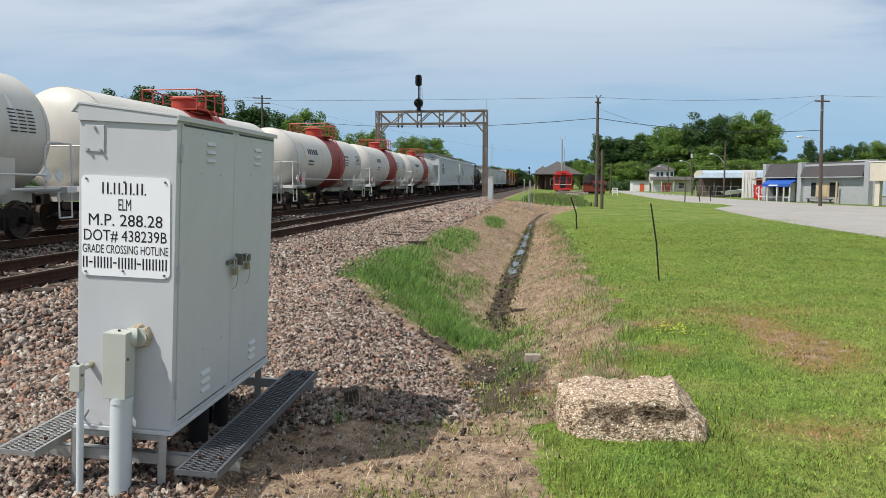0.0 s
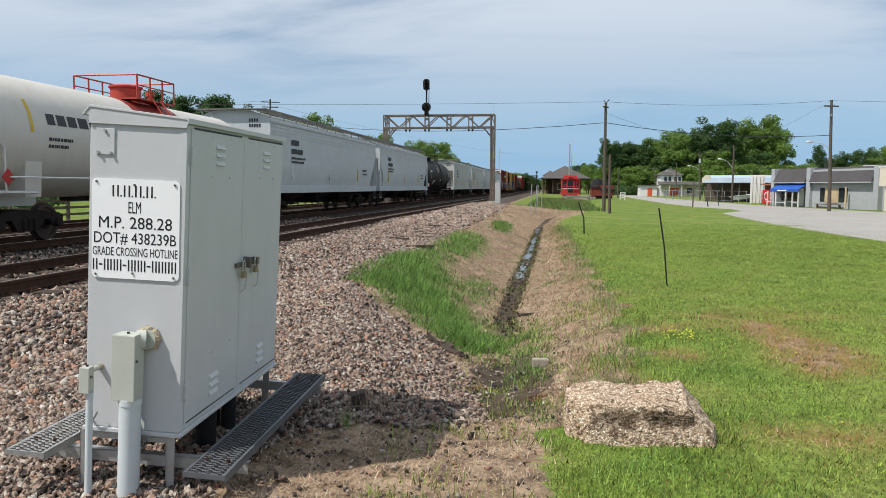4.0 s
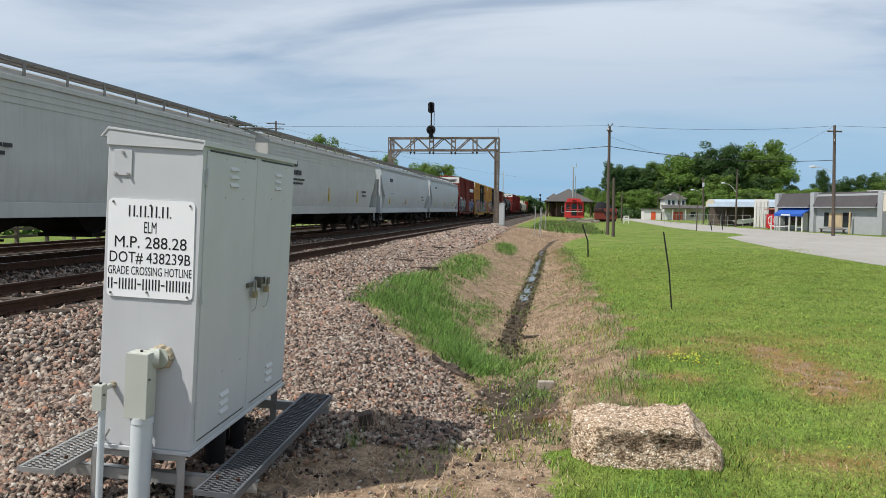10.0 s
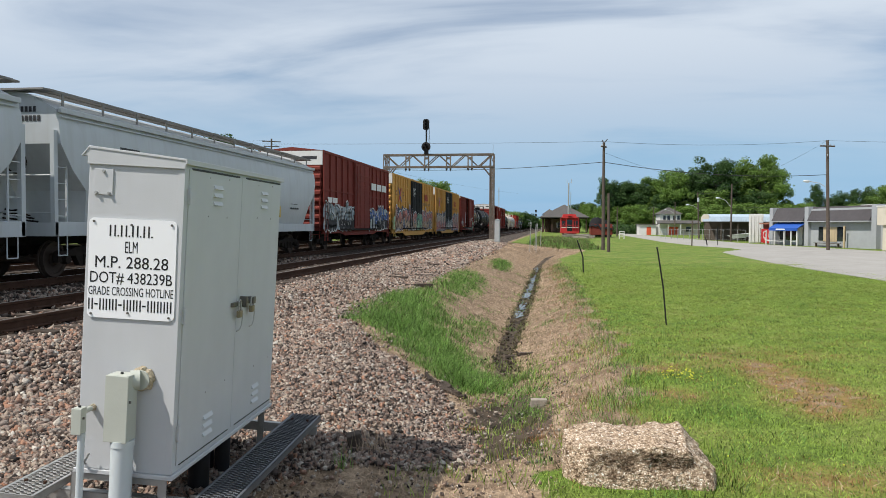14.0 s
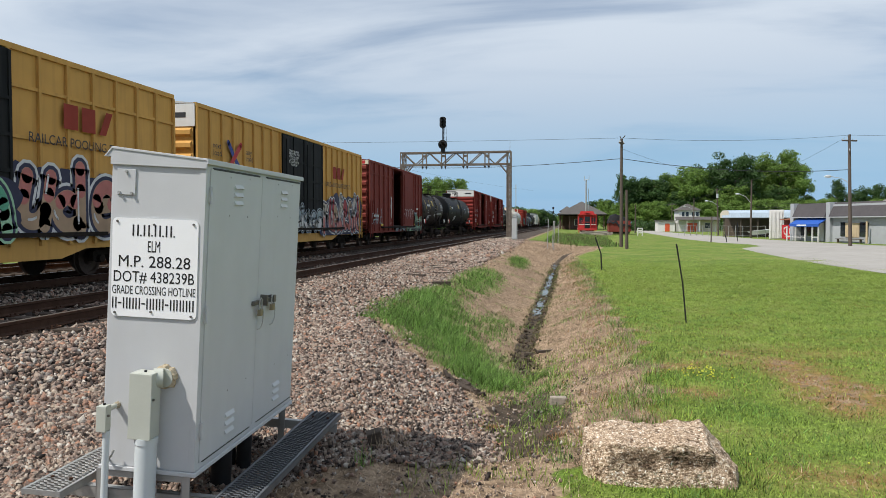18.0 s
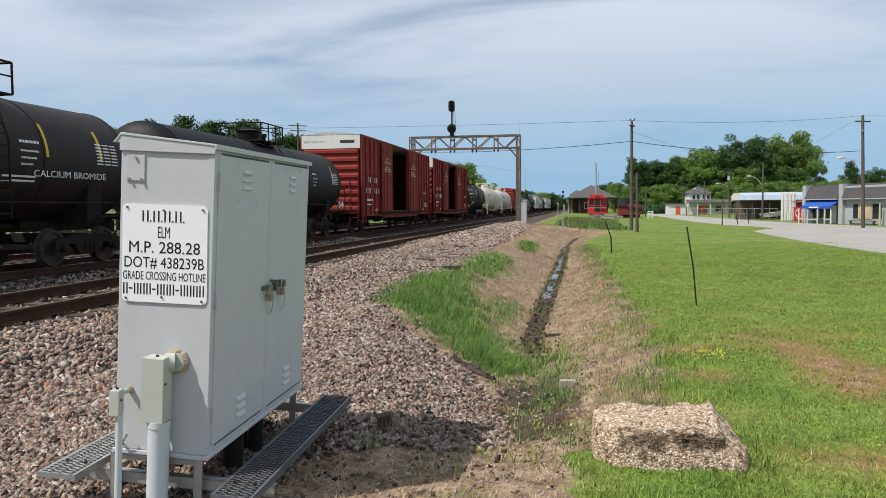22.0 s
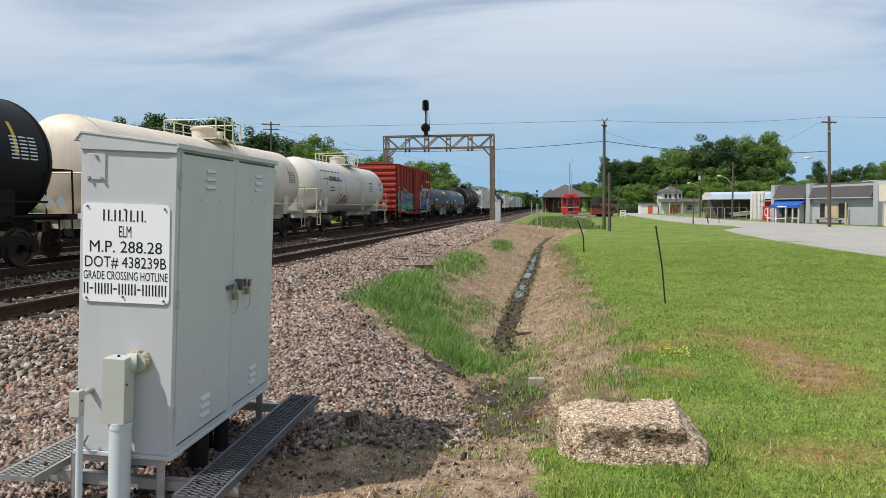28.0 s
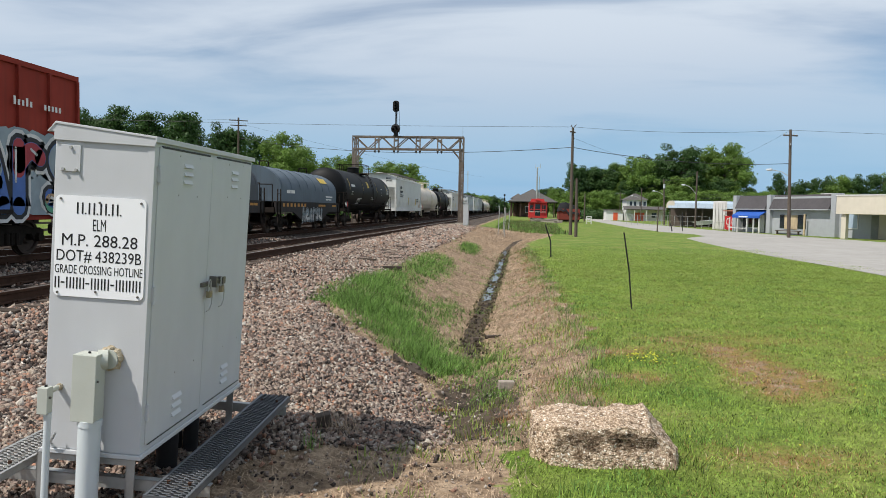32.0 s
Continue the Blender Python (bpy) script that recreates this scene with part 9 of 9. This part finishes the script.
blades("lawn_grass_nearby", 150000, (-0.3, 8.0, -6.0, 3.2), 0.034, 0.004, 61, BLADE, "short mown green lawn beside the ditch", lambda x, y: np.clip(zones(x, y)[0] * 1.8 - 0.75, 0, 1), 1.0, 1.2)
stones("ballast_stones_nearby", 34000, (-6.0, -1.4, -6.0, 2.7), 0.025, 62, "crushed stone ballast beside the track", on_ballast, "octa")
blades("dry_lawn_grass", 420000, (-0.4, 11.5, 3.2, 30.0), 0.024, 0.0021, 27, BLADE_DRY, "dry brown blades among the lawn", lambda x, y: np.clip((0.10 + 0.30 * wobble(x, y, 1.3, 19) + 0.22 * wobble(x, y, 0.35, 23)) * (zones(x, y)[0] > 0.3) + 2.0 * (1 - zones(x, y)[0]) * (x > edges(y)[2] + 0.3), 0, 1) * (x < 0.62 * y + 0.8) * (1 - sstep(13, 29, y)), 1.8, 1.4)
blades("lawn_tufts", 110000, (-0.4, 9.5, 3.2, 22.0), 0.052, 0.0034, 28, BLADE_TALL, "taller tufts of green grass in the lawn", lambda x, y: np.clip(zones(x, y)[0] * (1.6 * wobble(x, y, 0.45, 31) - 0.55 + 0.9 * np.exp(-((x - edges(y)[2] - 0.7) / 0.6) ** 2) * (1 - sstep(11, 17, y))), 0, 1) * (x < 0.62 * y + 0.8), 1.8, 1.2)
blades("lawn_grass", 900000, (-0.6, 14.5, 3.0, 50.0), 0.026, 0.0034, 21, BLADE, "short mown green lawn", lambda x, y: np.clip(zones(x, y)[0] * 1.8 - 0.75, 0, 1) * (x < 0.62 * y + 0.8) * (1 - sstep(18, 49, y + 2.5 * wobble(x, y, 3.0, 59))), 2.2, 1.2)
blades("bank_grass", 620000, (-4.2, 0.6, 6.0, 42.0), 0.165, 0.0036, 22, BLADE_TALL, "tall bright green grass on the ditch bank", lambda x, y: zones(x, y)[3] ** 1.2 * np.clip(0.5 + 0.9 * wobble(x, y, 0.13, 77), 0.03, 1), 1.5, 1.15, 0.1, 0.05, (0.14, -0.10))
blades("verge_broad_weeds", 9000, (-2.0, 4.4, 64.0, 104.0), 0.15, 0.014, 26, BLADE_DULL, "leafy dark weeds at the end of the ditch", lambda x, y: np.clip(zones(x, y)[3] * (0.6 + 1.2 * wobble(x, y, 1.6, 53)), 0, 1), 1.0, 1.2)
blades("verge_weeds", 26000, (-2.4, 4.5, 62.0, 104.0), 0.12, 0.006, 23, BLADE_TALL, "rank weeds at the end of the ditch", lambda x, y: zones(x, y)[3], 1.0, 0.7)
blades("bank_straw", 300000, (-4.4, 2.6, 3.2, 66.0), 0.065, 0.0017, 24, STRAW, "dry straw covering the ditch banks", lambda x, y: np.clip(zones(x, y)[1] * (1 - zones(x, y)[0]) * (1 - zones(x, y)[2]) ** 2, 0, 1), 1.6, 1.6, 0.5, 0.10)
blades("rim_weeds", 34000, (-1.0, 2.2, 5.5, 40.0), 0.065, 0.0018, 33, BLADE_DRY, "dry brown weeds along the rim of the ditch", lambda x, y: np.clip(np.exp(-((x - edges(y)[2] + 0.15) / 0.38) ** 2) * (0.55 + 0.9 * wobble(x, y, 0.5, 37)), 0, 1), 1.5, 1.0, 0.0, 0.08)
blades("rim_grass", 70000, (-1.0, 2.2, 5.5, 40.0), 0.10, 0.0019, 34, BLADE_TALL, "ragged green grass hanging over the rim of the ditch", lambda x, y: np.clip(np.exp(-((x - edges(y)[2] - 0.05) / 0.32) ** 2) * (0.4 + 1.0 * wobble(x, y, 0.6, 43)), 0, 1), 1.5, 1.0, 0.0, 0.08)
blades("bank_weeds", 60000, (-1.1, 1.6, 6.0, 48.0), 0.06, 0.0019, 36, BLADE_DULL, "dull green and brown weeds on the bank below the lawn", lambda x, y: np.clip(((x > edges(y)[1]) & (x < edges(y)[2] + 0.3)) * (0.02 + 0.9 * wobble(x, y, 0.45, 91)), 0, 1), 1.5, 1.0, 0.1, 0.07)
blades("ditch_weeds", 26000, (-1.4, 0.0, 9.5, 42.0), 0.07, 0.002, 37, BLADE_DULL, "short dull weeds along the wet ditch bottom", lambda x, y: np.clip(np.exp(-((np.abs(x - edges(y)[1]) - 0.20) / 0.12) ** 2) * (0.5 + 0.9 * wobble(x, y, 0.3, 93)), 0, 1), 1.4, 1.0, 0.0, 0.07)
blades("bank_shoots", 90000, (-3.8, 0.3, 7.0, 40.0), 0.07, 0.0018, 35, BLADE_TALL, "sparse green shoots on the straw banks", lambda x, y: np.clip(zones(x, y)[1] * (1.3 * wobble(x, y, 0.7, 47) - 0.5), 0, 1) * (1 - zones(x, y)[0]), 1.5, 1.0, 0.0, 0.08)


def tuft(name, label, x, y, r, n, h, w, seed, mat, flat=0.0, lean=0.8):
    blades(name, n, (x - r, x + r, y - r, y + r), h, w, seed, mat, label, lambda u, v: np.exp(-((u - x) ** 2 + (v - y) ** 2) / (0.3 * r * r)), 1.0, lean, flat)


tuft("dry_tuft", "tuft of long dry grass beside a timber stub", -1.25, 5.08, 0.20, 420, 0.20, 0.0016, 51, STRAW, 0.0, 1.0)
tuft("green_tuft", "small tuft of green grass in the gravel", -1.36, 4.62, 0.09, 160, 0.15, 0.0022, 52, BLADE_TALL, 0.0, 0.5)
tuft("dead_clump", "clump of rust-brown dead leaves in the ditch", -0.72, 6.75, 0.13, 500, 0.07, 0.004, 53, BLADE_DRY, 0.3, 1.4)
tuft("dead_clump", "clump of rust-brown dead leaves in the ditch", -0.12, 6.05, 0.10, 320, 0.06, 0.004, 54, BLADE_DRY, 0.3, 1.4)
tuft("green_tuft", "tuft of green grass beside the concrete lump", -0.02, 4.95, 0.14, 260, 0.15, 0.002, 55, BLADE_TALL, 0.0, 0.6)
blades("green_shoots", 26000, (-1.4, 1.2, 3.4, 12.0), 0.085, 0.003, 25, BLADE, "thin green shoots among the straw", lambda x, y: np.clip(zones(x, y)[1] * (0.16 + 0.5 * wobble(x, y, 0.5, 8)), 0, 1) * (x > -1.0 - 0.0 * y), 1.4, 0.8)
bl = np.random.default_rng(31)
fl = B()
for i in range(120):
    fx, fy = (1.42 + 0.16 * bl.normal(), 8.4 + 0.22 * bl.normal()) if i < 60 else (bl.uniform(1, 4.5), bl.uniform(4, 12))
    fz = float(land(fx, fy)) + 0.09
    fl.cyl((fx, fy, fz - 0.03), (fx, fy, fz - 0.022), 0.008 if i < 60 else 0.006, n=6)
solo("yellow_flowers", fl, YFLOWER, "small yellow wild flowers in the lawn", "flowers", kind="stuff")


# ---- odds and ends on the ground ----
def loose(name, label, category, x, y, sx, sy, sz, mat, rz=0, sink=0.02):
    b = B().box(-sx / 2, sx / 2, -sy / 2, sy / 2, -sink, sz)
    solo(name, b, mat, label, category, m=pose(x, y, float(land(x, y)), 0, 0, rz), bevel=min(sx, sy, sz) * 0.2)


loose("brick", "pale loose brick lying in the ditch", "brick", -0.12, 7.61, 0.17, 0.09, 0.07, LOOSE_BRICK, 8)
loose("old_tie", "dark end of an old timber tie in the grass", "timber", -3.35, 18.9, 0.5, 0.13, 0.10, TIE, 6)
rk = random.Random(77)
for i in range(14):
    x, y = -1.47 + 0.036 * i + rk.uniform(-0.06, 0.06), 8.72 - 0.042 * i + rk.uniform(-0.06, 0.06)
    solo("charred_splinter", B().box(-0.5, 0.5, -0.5, 0.5, -0.5, 0.5), TIE, "charred splinter of timber half buried in ballast", "timber", bevel=0.05,
         m=pose(x, y, float(land(x, y)) + 0.025, rk.uniform(-25, 25), rk.uniform(-14, 14), -48 + rk.uniform(-22, 22)) @ Matrix.Diagonal((rk.uniform(0.12, 0.26), rk.uniform(0.03, 0.06), rk.uniform(0.03, 0.06), 1)))
loose("timber_scrap", "dark scrap of timber on the ballast", "timber", -4.6, 21.5, 0.7, 0.12, 0.08, TIE, -30)
loose("timber_scrap", "dark scrap of timber on the ballast", "timber", -4.4, 15.5, 0.8, 0.05, 0.04, TIE, 20)
loose("timber_scrap", "grey plank lying in the ditch", "timber", -0.35, 12.2, 0.42, 0.05, 0.025, OLDWOOD, 28)
loose("timber_scrap", "grey plank lying in the ditch", "timber", -0.62, 12.7, 0.36, 0.05, 0.025, OLDWOOD, 5)
solo("timber_stub", B().box(-0.055, 0.055, -0.03, 0.03, -0.12, 0.10), OLDWOOD, "weathered timber stub half buried in the stones", "timber", bevel=0.012, m=pose(-1.40, 5.14, float(land(-1.40, 5.14)) + 0.06, 22, -14, 20) @ Matrix.Scale(0.95, 4))
for i in range(26):
    rr = random.Random(40 + i)
    loose("timber_scrap", "dark scrap of timber on the ballast", "timber", rr.uniform(-5.6, -3.9), rr.uniform(17, 58), rr.uniform(0.3, 0.9), 0.09, 0.06, TIE, rr.uniform(-60, 60))


# ---- what moves ----
def motions():
    for car, y in CARS:
        walk(car, [(t, pose(TRAIN_X, y - SPEED * t, RAIL)) for t in (0.0, 8.0, 16.0, 24.0, 32.0)])
    # the wheels roll: one turn each 2 pi r of the way
    turn = math.degrees(SPEED / 0.42) / FPS
    sets = [o for o in scene.objects if o.name.startswith("wheelset")]
    keyed = {}
    for w in sets:
        place_on_truck = round(w.location.y, 2)
        if place_on_truck not in keyed:
            walk(w, [(k / FPS, pose(0, place_on_truck, 0.42, turn * k)) for k in range(32 * FPS + 1)])
            keyed[place_on_truck] = w.animation_data
        else:
            w.rotation_mode = "QUATERNION"
            a = w.animation_data_create()
            a.action = keyed[place_on_truck].action
            a.action_slot = keyed[place_on_truck].action_slot


motions()
